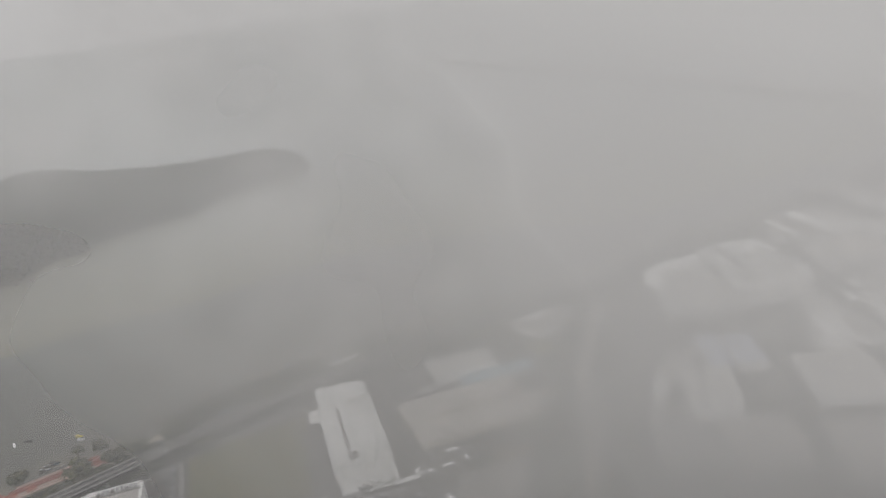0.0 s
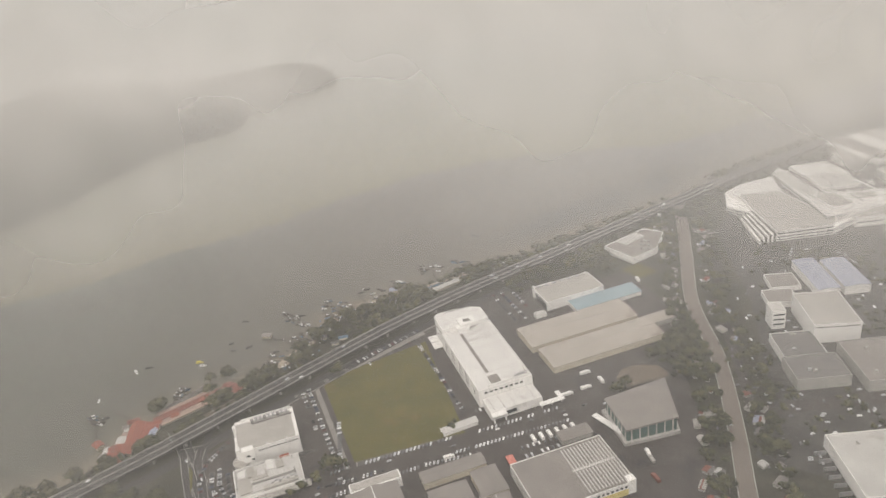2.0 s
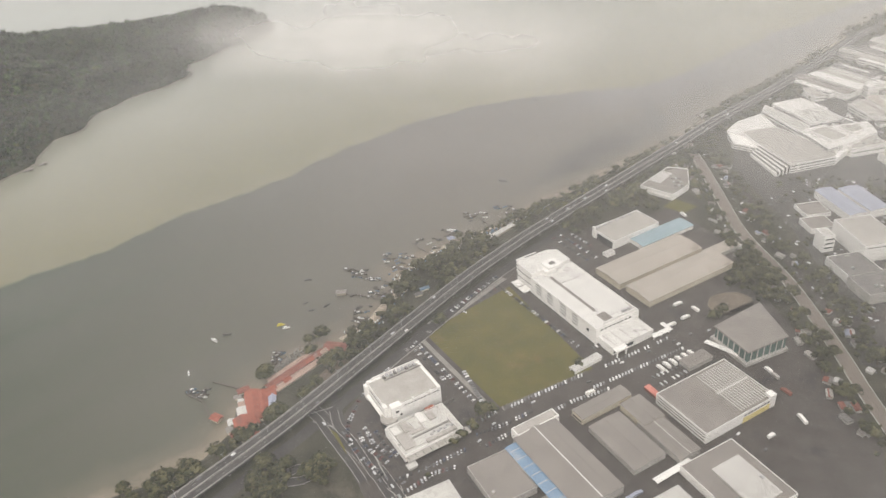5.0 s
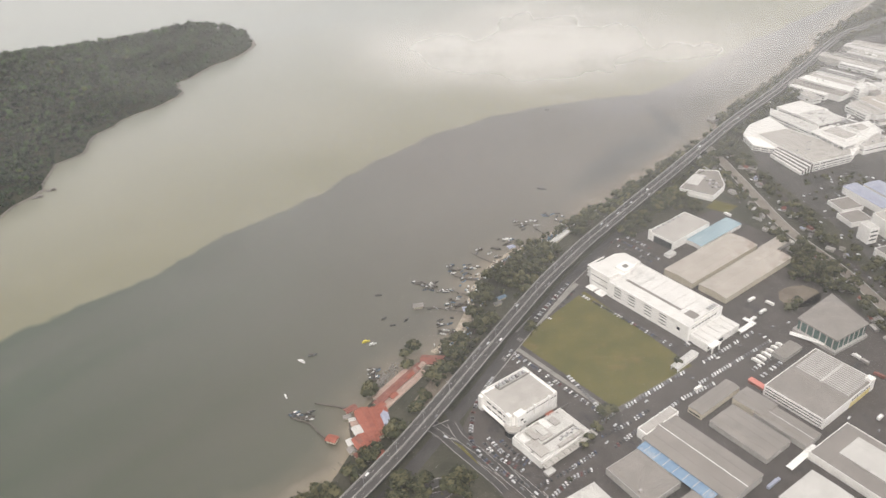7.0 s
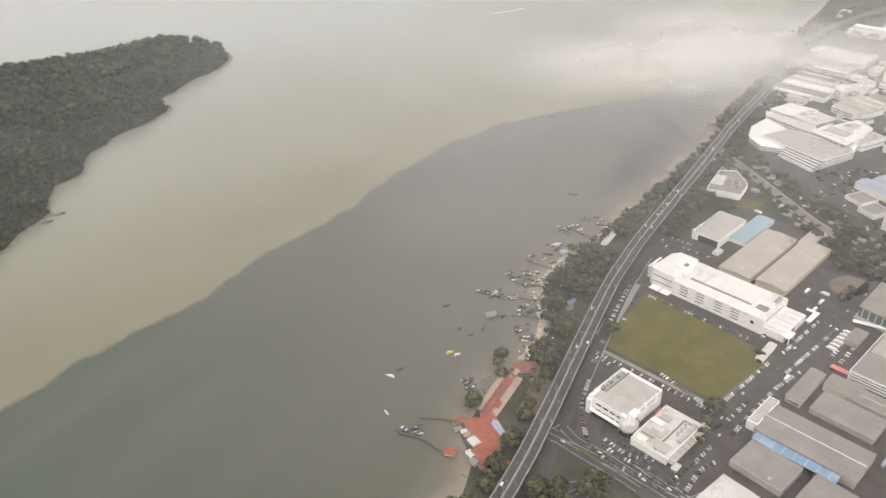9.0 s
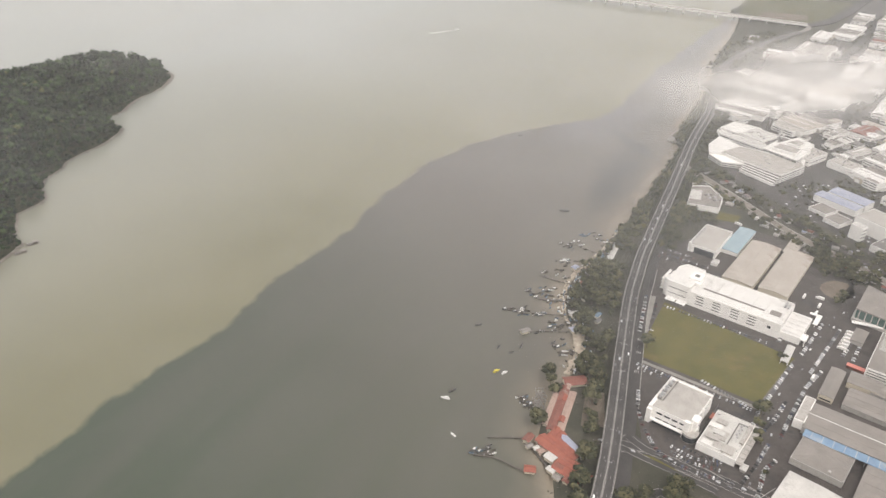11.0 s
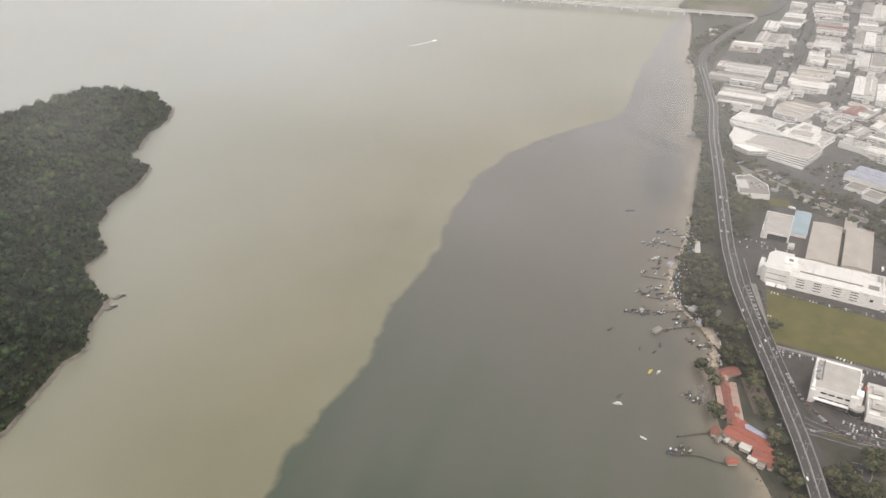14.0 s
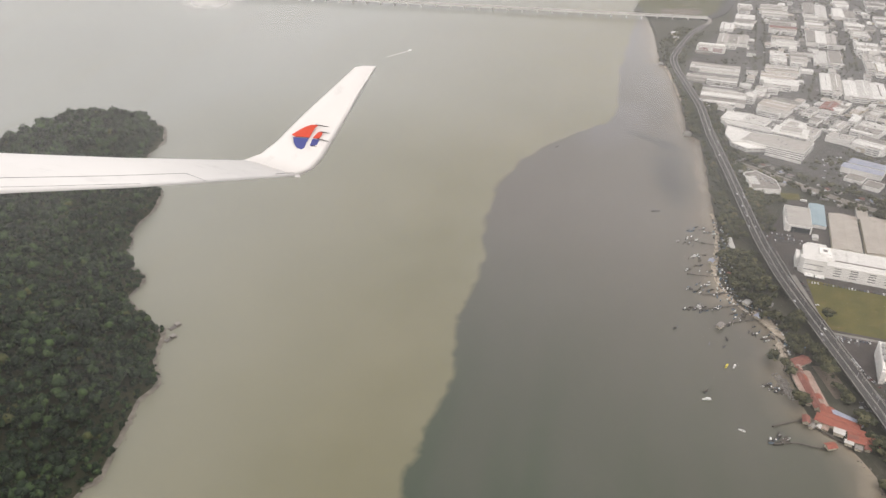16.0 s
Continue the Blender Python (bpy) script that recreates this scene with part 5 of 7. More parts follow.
small = [crown_arrays(20 + k, 7, 20, flat=0.85, reach=0.7) for k in range(10)]
rnd = random.Random(11)
spots = []
y = 560.0
while y < 1700:
    x = -860.0
    while x < -390:
        px, py = x + rnd.uniform(-2.6, 2.6), y + rnd.uniform(-2.6, 2.6)
        if inside(ISLAND, px, py):
            e = island_edge(px, py)
            if e > 1.5:
                rad = rnd.choice((3.2, 3.8, 4.4, 5.2, 6.0, 7.2, 9.6)) * (0.65 if e < 8 else 1.0)
                lift = rad * 0.45 if e < 8 else rad * 0.7 + rnd.uniform(0, 3.0)
                if rad > 9 or rnd.random() < 0.03:
                    lift += rnd.uniform(2, 7)
                spots.append((px, py, island_height(px, py) + lift, rad))
        x += 7.0
    y += 7.0
tagged(scattered("forest", small, spots, JUNGLE), "dense dark green jungle canopy over the island", "forest", kind="stuff")

# trees of the mainland
def tree_kind(seed, tall, spread):
    t = thing("tree", 0, 0, -500, 0, "broad dark green roadside tree", "tree")
    trunk = Shape().tube(0, 0, 0, 0.28, 0.16, tall * 0.62, 7)
    r = random.Random(seed)
    for k in range(4):
        a = k * 1.6 + r.uniform(-0.3, 0.3)
        z0, l = tall * 0.42, spread * 0.6
        tip = (l * math.cos(a), l * math.sin(a), tall * 0.7)
        base = [(0.1 * math.cos(a + q), 0.1 * math.sin(a + q), z0) for q in (0, 2.1, 4.2)]
        trunk.add(base + [tip], [(0, 1, 3), (1, 2, 3), (2, 0, 3)])
    part("trunk", trunk, BARK, t)
    v, f = crown_arrays(seed, 13, 90, flat=0.7, reach=0.72)
    s = Shape()
    s.v = [tuple(p) for p in (v * np.array([spread, spread, spread * 0.85]) + (0, 0, tall * 0.72))]
    s.f = [tuple(int(i) for i in q) for q in f]
    part("crown", s, LEAF, t)
    return t


kinds = [tree_kind(50 + k, tall, spread) for k, (tall, spread) in enumerate(((9, 4.2), (11, 5.0), (8, 4.8), (12, 4.4), (7, 3.6), (10, 5.6)))]


def road_gap(x, y, line):
    return min(math.hypot(x - a, y - b) for a, b in line)


COAST_LINE = curved(COAST, 10)
coast_spots, stuff_spots = [], []
rnd = random.Random(4)


def belt(line, near, far_, step, keep=1.0, store=None):
    """Spots along a line, between two distances on its right-hand (+) or left-hand (-) side."""
    for i in range(0, len(line) - 1):
        a, b = line[i], line[i + 1]
        d = Vector((b[0] - a[0], b[1] - a[1]))
        n = Vector((d.y, -d.x)).normalized()
        for k in range(max(1, int(d.length / step))):
            u = rnd.random()
            w = near
            while w <= far_:
                if rnd.random() < keep:
                    store.append((a[0] + d.x * u + n.x * w + rnd.uniform(-1.5, 1.5), a[1] + d.y * u + n.y * w + rnd.uniform(-1.5, 1.5)))
                w += step


near_road = [p for p in road_line if 330 < p[1] < 1400]
raw = []
belt(near_road, -60, -11.5, 5.4, 0.95, raw)
far_road = [p for p in road_line if 1400 < p[1] < 1640]
belt(far_road, -46, -14, 8, 0.6, raw)
belt(far_road, 14, 24, 8, 0.6, raw)
village = [(-70, 395), (-20, 400), (20, 470), (48, 520), (44, 552), (5, 552), (-30, 500), (-55, 470)]
for x, y in raw:
    # stay on land, off the village and the beach
    shore = min(((x - a) ** 2 + (y - b) ** 2, a, b, i) for i, (a, b) in enumerate(COAST_LINE))
    i = min(shore[3], len(COAST_LINE) - 2)
    d = Vector((COAST_LINE[i + 1][0] - COAST_LINE[i][0], COAST_LINE[i + 1][1] - COAST_LINE[i][1]))
    inland = (x - shore[1]) * d.y - (y - shore[2]) * d.x
    if inland < 0 or shore[0] < 4.5**2 or (inside(village, x, y) and road_gap(x, y, near_road) > 25):
        continue
    coast_spots.append((x, y))
belt([p for p in road_line if 760 < p[1] < 1300], 12, 30, 5.6, 0.8, coast_spots)
coast_spots = [q for q in coast_spots if not (380 < q[0] < 560 and 860 < q[1] < 1070 and inside([(408, 925), (450, 876), (540, 918), (485, 1075), (420, 1015)], *q))]
belt([p for p in canal_line if 440 < p[1] < 980], 11, 30, 6.5, 0.5, coast_spots)
belt([p for p in canal_line if 440 < p[1] < 980], -30, -11, 6.5, 0.5, coast_spots)
for ring, step in (([(350, 600), (375, 620), (400, 630), (415, 645), (418, 720), (405, 728), (370, 650)], 6), ([(330, 810), (300, 815), (260, 800), (300, 860)], 6), ([(8, 408), (30, 402), (22, 384), (34, 372), (18, 362), (-6, 388)], 5), ([(48, 407), (64, 403), (56, 386), (38, 391)], 5), ([(-60, 300), (20, 380), (40, 340), (-10, 280)], 6)):
    xs, ys = [p[0] for p in ring], [p[1] for p in ring]
    y = min(ys)
    while y < max(ys):
        x = min(xs)
        while x < max(xs):
            q = (x + rnd.uniform(-2, 2), y + rnd.uniform(-2, 2))
            if inside(ring, *q) and rnd.random() < 0.8 and not (360 < q[0] < 410 and 622 < q[1] < 674 and math.hypot(q[0] - 378, q[1] - 638) < 25):
                coast_spots.append(q)
            x += step
        y += step
for q in ((176, 474), (172, 478), (168, 466), (113, 580), (207, 600), (240, 540), (147, 436), (152, 444), (88, 562), (84, 556), (160, 456), (133, 404)):
    coast_spots.append(q)
for cx, cy, rad, count in ((-1, 538, 5, 6), (-29, 499, 5, 6), (2, 560, 5, 4), (46, 540, 6, 5)):
    for k in range(count):
        a, d = rnd.uniform(0, math.tau), rad * math.sqrt(rnd.random())
        coast_spots.append((cx + d * math.cos(a), cy + d * math.sin(a)))
coast_spots = [q for q in coast_spots if road_gap(*q, near_road) > 11.5 and not (560 < q[1] < 900 and q[0] < 260 and noise.noise(Vector((q[0], q[1], 5)) / 24) < -0.3) and not inside([(66, 622), (72, 600), (90, 606), (104, 645), (96, 650)], *q)]
rnd.shuffle(coast_spots)
coast_spots.sort(key=lambda q: 0 if q[1] < 800 else 1)
for k, (x, y) in enumerate(coast_spots):
    if k < 300:
        kind = kinds[k % 6]
        s = rnd.choice((0.75, 0.95, 1.15, 1.4, 1.65))
        made = copy_thing(kind, ground_pose(x, y, LAND, rnd.uniform(0, 360)))
        made.scale = (s, s, s * rnd.uniform(0.85, 1.15))
        tagged(made, group="trees of the estate and shore")
    else:
        stuff_spots.append((x, y, LAND + rnd.uniform(3.0, 6.5), rnd.choice((3.4, 4.2, 5.2, 6.4, 7.6))))
for k in kinds:
    for o in (*k.children_recursive, k):
        bpy.data.objects.remove(o)
# shrubs and trees between the far factories
TAKEN = [(o.location.x / SCALE, o.location.y / SCALE, o) for o in scene.objects if o.parent is None and o.get("category") == "building"]
plots = []
for x, y, o in TAKEN:
    wall_part = [c for c in o.children if c.name.startswith("wall")]
    if wall_part:
        xs = [v.co.x / SCALE for v in wall_part[0].data.vertices]
        ys = [v.co.y / SCALE for v in wall_part[0].data.vertices]
        turn = o.matrix_basis.to_euler().z
        plots.append((x, y, math.cos(turn), math.sin(turn), min(xs) - 5, max(xs) + 5, min(ys) - 5, max(ys) + 5))

for x, y, turn, deep, wide in FOOTPRINTS:
    plots.append((x, y, math.cos(radians(turn)), math.sin(radians(turn)), -deep / 2 - 12, deep / 2 + 5, -wide / 2 - 5, wide / 2 + 5))


def built_on(x, y):
    for px, py, c, s, x0, x1, y0, y1 in plots:
        dx, dy = x - px, y - py
        if x0 < c * dx + s * dy < x1 and y0 < -s * dx + c * dy < y1:
            return True
    return False


for line, width, _ in STREETS[4:]:
    for side in (-1, 1):
        here = []
        belt(curved(line, 12), side * (width / 2 + 4), side * (width / 2 + 4) + 1, 9, 0.75, here)
        stuff_spots += [(x, y, LAND + rnd.uniform(2, 4), rnd.uniform(2.2, 4.2)) for x, y in here if not built_on(x, y)]
for k in range(7500):
    x, y = rnd.uniform(460, 1750), rnd.uniform(560, 2000)
    if -300 < y - x * 0.62 - 420 < 480 and not built_on(x, y) and noise.noise(Vector((x, y, 3)) / 60) > -0.12:
        stuff_spots.append((x, y, LAND + rnd.uniform(1.5, 4), rnd.uniform(2, 4.4)))
for k in range(900):
    x, y = rnd.uniform(440, 720), rnd.uniform(560, 1010)
    if x > 452 + (980 - y) * 0.05 and not built_on(x, y) and noise.noise(Vector((x, y, 7)) / 40) > -0.05:
        stuff_spots.append((x, y, LAND + rnd.uniform(1.5, 4), rnd.uniform(2.4, 5)))
tagged(scattered("greenery", [crown_arrays(70 + k, 5, 14) for k in range(6)], stuff_spots, LEAF, 8), "dull green trees and shrubs between buildings", "trees", kind="stuff")

# ---- fishing village, jetties, boats ----
TIMBER = surface("grey_timber", (0.065, 0.058, 0.05), (0.125, 0.11, 0.095), 3, 0.9, 0.02, 0.6)
RUSTPINK = surface("pinkish_roof_sheet", (0.3, 0.215, 0.18), (0.39, 0.295, 0.25), 4, 0.8, 0.0, 1.0, stain=(0.3, 0.2, 0.16))
HULL_WHITE = surface("white_hull_paint", (0.66, 0.66, 0.64), (0.78, 0.78, 0.76), 2, 0.5)
HULL_DARK = surface("dark_hull_paint", (0.07, 0.075, 0.08), (0.12, 0.12, 0.125), 2, 0.6)
HULL_BLUE = surface("blue_hull_paint", (0.1, 0.16, 0.22), (0.16, 0.22, 0.28), 2, 0.6)
YELLOW = surface("yellow_canvas", (0.62, 0.52, 0.06), (0.7, 0.6, 0.12), 2, 0.7)


def house(x, y, sx, sy, turn, h, roof, label, pitch=1.8, z=LAND, wall=None):
    b = thing("house", x, y, z, turn, label, "house")
    part("wall", Shape().box(0, 0, -0.4, sx - 1, sy - 1, h + 0.4), wall or WALL_TAN, b)
    part("roof", Shape().gable(0, 0, h, sx, sy, pitch, 0.5), roof, b)
    part("ridge_cap", Shape().box(0, 0, h + pitch + 0.2, sx + 0.8, 0.6, 0.2), roof, b)
    for e in (-1, 1):
        part("gable_end", Shape().add([(e * (sx / 2 - 0.5), -sy / 2 + 0.5, h), (e * (sx / 2 - 0.5), sy / 2 - 0.5, h), (e * (sx / 2 - 0.5), 0, h + pitch),
                                       (e * (sx / 2 - 0.8), -sy / 2 + 0.5, h), (e * (sx / 2 - 0.8), sy / 2 - 0.5, h), (e * (sx / 2 - 0.8), 0, h + pitch)],
                                      [(0, 1, 2), (5, 4, 3), (0, 2, 5, 3), (1, 4, 5, 2)]), wall or WALL_TAN, b)
    return b


house(22, 543, 21, 12, -4, 3, ROOF_RUST, "seafood hall under a faded rust-red roof", 2.2)
house(-6, 511, 62, 7, 56.5, 3, ROOF_RUST, "long dining shed with a rust-red roof", 1.6)
house(0, 506, 54, 6, 56.5, 2.4, RUSTPINK, "lean dining shed with a pinkish sheet roof", 0.7)
house(-13, 512, 44, 5, 56.5, 2.4, RUSTPINK, "open shed with a faded pink roof", 0.7)
house(-27, 464, 34, 12, -63, 3.4, ROOF_RED, "restaurant with a bright orange-red roof", 2.0)
house(-19, 465, 34, 8, -66, 3.2, ROOF_RED, "restaurant wing with an orange-red roof", 1.4)
house(-11, 464, 30, 6, -72, 3, ROOF_VIOLET, "side shed with a grey-blue sheet roof", 0.8)
house(-24, 438, 26, 15, -52, 3.4, ROOF_RED, "restaurant hall with an orange-red roof", 2.2)
house(-14, 432, 12, 8, -60, 3, ROOF_RED, "small hall with a faded red roof", 1.4)
house(-34, 455, 9, 7, -60, 3.6, ROOF_WHITE, "small annex under white roof sheets", 0.6)
house(-38, 442, 7, 5, -60, 3.2, ROOF_WHITE, "small porch under white sheets", 0.6)
house(-20, 482, 12, 7, 56, 3.2, ROOF_RED, "small house with an orange roof", 1.2)
house(-44, 482, 10, 6, 40, 2.8, ROOF_RUST, "stilt hut with a faded red roof", 1.2, 1.6)
house(-54, 448, 9, 7, -20, 2.6, ROOF_RED, "stilt hut with an orange-red roof", 1.2, 1.6)
house(2, 630, 10, 6, 12, 2.4, ROOF_GREY, "jetty hut with a weathered grey roof", 1.0, 1.6)
house(154, 756, 41, 6, 53, 3, ROOF_WHITE, "long shed under a white roof", 0.8)
house(62, 647, 10, 7, 10, 2.6, ROOF_WHITE, "fishermen's hut under a pale sheet roof", 0.8)
house(52, 621, 9, 7, 10, 2.6, ROOF_VIOLET, "fishermen's hut under a grey-blue roof", 0.8)
house(98, 736, 8, 6, 30, 2.4, ROOF_VIOLET, "fishermen's hut with a dark roof", 0.8)

for x, y, sx, sy, turn, h, roof, words in ((-33, 470, 10, 8, -62, 3.0, ROOF_RUST, "rust-red"), (-38, 466, 7, 5, 20, 2.6, RUSTPINK, "faded pink"), (-17, 478, 9, 6, 24, 3.2, ROOF_RED, "orange-red"), (-30, 444, 8, 6, -52, 4.6, ROOF_RUST, "rust-red"),
                                          (-18, 446, 9, 5, -60, 3.6, ROOF_RED, "orange-red"), (-29, 430, 8, 5, 38, 3.0, ROOF_RUST, "rust-red"), (-36, 434, 6, 5, -52, 2.8, ROOF_GREY, "grey"), (-41, 470, 5, 4, 15, 2.4, ROOF_WHITE, "white"),
                                          (-46, 474, 6, 4, 20, 2.2, ROOF_GREY, "grey"), (3, 522, 8, 5, 56, 3.6, ROOF_RED, "orange-red"), (12, 536, 7, 5, 56, 3.4, RUSTPINK, "faded pink"), (-9, 496, 7, 5, 56, 3.4, ROOF_RED, "orange-red")):
    house(x, y, sx, sy, turn, h, roof, f"small lean-to of the village under a {words} roof", 1.0, LAND if x > -37 else 1.2)


def jetty(points, width=2.0):
    line = curved(points, 3.5)
    x0, y0 = points[0]
    j = thing("jetty", x0, y0, 0, 0, "weathered grey timber fishing jetty on posts", "jetty", "jetties of the fishing village")
    local = [(x - x0, y - y0) for x, y in line]
    part("deck", strip(local, width, 1.7, 0.3), TIMBER, j)
    post = Shape().box(0, 0, -1.5, 0.35, 0.35, 3.3).mesh("post", TIMBER)
    for k, (x, y) in enumerate(local[::2]):
        piece("post", post, j, x - width * 0.4, y, 0)
        piece("post", post, j, x + width * 0.4, y, 0)
    return j


jetty([(116, 798), (128, 782), (141, 766)], 1.6)
jetty([(0, 631), (24, 628), (56, 620)], 1.5)
jetty([(36, 687), (50, 681), (70, 673)], 3.4)
jetty([(14, 664), (38, 656), (66, 646)], 1.3)
jetty([(54, 731), (68, 718), (84, 706)], 1.4)
jetty([(-94, 475), (-76, 467), (-65, 455), (-57, 449)], 1.4)
jetty([(-76, 492), (-58, 488), (-42, 484)], 1.6)
jetty([(-46, 486), (-42, 465), (-36, 440), (-32, 424)], 2.0)


def boat(x, y, turn, long, hull, label, cabin=None):
    b = thing("boat", x, y, 0, turn, label, "boat")
    w = long * 0.27
    outline = [(-0.5, -0.42), (0.1, -0.5), (0.38, -0.3), (0.52, 0.0), (0.38, 0.3), (0.1, 0.5), (-0.5, 0.42)]
    n = len(outline)
    top = [(u * long, v * w, 0.75 + 0.35 * max(0, u)) for u, v in outline]
    low = [(u * long * 0.86, v * w * 0.6, -0.35) for u, v in outline]
    inner = [(u * long * 0.9, v * w * 0.78, 0.72 + 0.33 * max(0, u)) for u, v in outline]
    floor = [(u * long * 0.85, v * w * 0.7, 0.25) for u, v in outline]
    s = Shape()
    s.v = low + top + inner + floor
    s.f = [tuple(range(n - 1, -1, -1))]
    for k in range(3):
        s.f += [(k * n + i, k * n + (i + 1) % n, (k + 1) * n + (i + 1) % n, (k + 1) * n + i) for i in range(n)]
    s.f.append(tuple(range(3 * n, 4 * n)))
    part("hull", s, hull, b)
    part("bench", Shape().box(-long * 0.1, 0, 0.3, 0.5, w * 0.75, 0.35), TIMBER, b)
    if cabin:
        part("awning", Shape().box(-long * 0.12, 0, 2.0, long * 0.45, w * 0.85, 0.18), cabin, b)
        for i in (-1, 1):
            for j in (-1, 1):
                part("awning_post", Shape().box(-long * 0.12 + i * long * 0.2, j * w * 0.36, 0.25, 0.12, 0.12, 1.8), STEEL, b)
    return b


boat(-101, 549, 150, 9, HULL_WHITE, "white moored workboat with a flat awning", HULL_WHITE)
boat(-92, 558, 20, 9, HULL_DARK, "dark moored fishing boat", TIMBER)
boat(-105, 502, 118, 6.5, HULL_WHITE, "small white moored skiff")
boat(-44, 577, 25, 8, YELLOW, "moored boat with a bright yellow awning", YELLOW)
boat(-37, 573, 25, 7.5, HULL_WHITE, "white moored boat beside a yellow one", HULL_WHITE)
boat(-41, 653, 10, 8, HULL_DARK, "dark fishing boat with an awning", TIMBER)
boat(-8, 611, 60, 8, HULL_DARK, "dark fishing boat with an awning", TIMBER)
boat(-21, 602, 10, 6, HULL_DARK, "small dark fishing skiff")
boat(-31, 613, 40, 6, HULL_DARK, "small dark fishing skiff")
boat(165, 1148, 10, 9, HULL_DARK, "dark fishing boat out in the channel")
boat(141, 882, 160, 14, HULL_DARK, "long dark wooden boat in the channel")
boat(93, 760, 170, 9, HULL_WHITE, "white moored fishing boat", HULL_WHITE)
rnd = random.Random(21)
for k in range(190):
    a = rnd.choice(((116, 790, 14, 12), (72, 735, 16, 14), (44, 700, 16, 10), (24, 660, 20, 4), (28, 631, 26, 4), (92, 750, 16, 12), (30, 600, 10, 14), (150, 806, 14, 14), (6, 672, 12, 6), (56, 690, 12, 14), (44, 644, 12, 8), (-30, 530, 5, 8), (-86, 478, 10, 5)))
    x, y = a[0] + rnd.uniform(-1, 1) * a[2], a[1] + rnd.uniform(-1, 1) * a[3]
    shore = min((math.hypot(x - p, y - q), p, q) for p, q in COAST_LINE)
    i = next(j for j, c in enumerate(COAST_LINE) if c == shore[1:])
    i = min(i, len(COAST_LINE) - 2)
    d = (COAST_LINE[i + 1][0] - COAST_LINE[i][0], COAST_LINE[i + 1][1] - COAST_LINE[i][1])
    if (x - shore[1]) * d[1] - (y - shore[2]) * d[0] > -1.5 * math.hypot(*d):
        continue
    hull = rnd.choice((HULL_DARK, HULL_DARK, TIMBER, HULL_BLUE, HULL_WHITE, TIMBER))
    boat(x, y, rnd.uniform(-30, 50), rnd.uniform(4, 7.5), hull, "small wooden fishing boat moored off the village", rnd.choice((None, None, TIMBER, TIMBER, HULL_WHITE)))

for x, y in ((-522, 911), (-531, 891)):
    raft = thing("fish_raft", x, y, 0, 25, "small floating fish farm raft with a hut", "raft")
    part("deck", Shape().box(0, 0, 0.1, 14, 6, 0.6), TIMBER, raft)
    part("hut", Shape().box(3, 0, 0.7, 4, 4, 2.2), TIMBER, raft)
    part("hut_roof", Shape().gable(3, 0, 2.9, 4.6, 4.6, 0.7), ROOF_GREY, raft)
    for k in range(3):
        part("net_frame", Shape().box(-5 + k * 2.6, 0, 0.7, 0.3, 6, 0.4), STEEL, raft)

# stakes off the dining sheds
stakes = Shape()
for k in range(240):
    stakes.box(-19 + rnd.uniform(-4, 4) + 0.55 * (k % 30 - 15) * 0.9, 526 + rnd.uniform(-7, 7) + (k % 30 - 15) * 0.9, -1, 0.5, 0.9, rnd.uniform(2, 3.2))
tagged(new("mooring_stakes", stakes.mesh("mooring_stakes", CONCRETE)), "weathered mooring stakes beside the dining sheds", "stakes", kind="stuff")

# rocks along the island and the sea wall
rocks = []
for line, count in (([p for p in island_ring if p[0] > -700], 900), ([(x, y) for x, y in ragged_line(COAST, 9.0, 4.0) if 360 < y < 1480], 520)):
    for k in range(count):
        x, y = rnd.choice(line)
        rocks.append((x + rnd.uniform(-3.5, 3.5), y + rnd.uniform(-3.5, 3.5), rnd.uniform(0.0, 0.7), rnd.uniform(0.6, 1.9)))
tagged(scattered("shore_rocks", [crown_arrays(90 + k, 2, 0, 0.6, 0.4) for k in range(4)], rocks, STONE, 3), "grey shore rocks along the waterline", "rocks", kind="stuff")

# sea wall spur and outfall
for x, y, turn in ((408, 1090, 40), (686, 1452, 30)):
    w = thing("outfall", x, y, 0, turn, "pale concrete outfall on the shore", "outfall")
    part("apron", Shape().box(0, 0, -1, 22, 10, 3.4), CONCRETE, w)
    part("wing_wall", Shape().box(-6, 6, -1, 18, 0.8, 4.6, 12), CONCRETE, w)
    part("wing_wall", Shape().box(-6, -6, -1, 18, 0.8, 4.6, -12), CONCRETE, w)

# crates, nets and timber on the sand
rnd = random.Random(63)
litter = {0: Shape(), 1: Shape(), 2: Shape()}
shore_line = [p for p in curved(COAST, 3) if 560 < p[1] < 830]
for k in range(520):
    i = rnd.randrange(len(shore_line) - 1)
    a, b = shore_line[i], shore_line[i + 1]
    d = Vector((b[0] - a[0], b[1] - a[1])).normalized()
    w = rnd.gauss(4, 5)
    litter[rnd.choice((0, 0, 0, 1, 2))].box(a[0] + d.y * w, a[1] - d.x * w, 0.5, rnd.uniform(0.6, 3.2), rnd.uniform(0.5, 1.4), rnd.uniform(0.6, 1.6) + max(0.0, min(w, 6)) * 0.4, rnd.uniform(0, 180))
for k, (material, words) in enumerate(((TIMBER, "dark"), (HULL_WHITE, "pale"), (HULL_BLUE, "blue"))):
    tagged(new("beach_clutter", litter[k].mesh("beach_clutter", material)), f"{words} crates, nets and timber strewn along the shore", "clutter", kind="stuff")
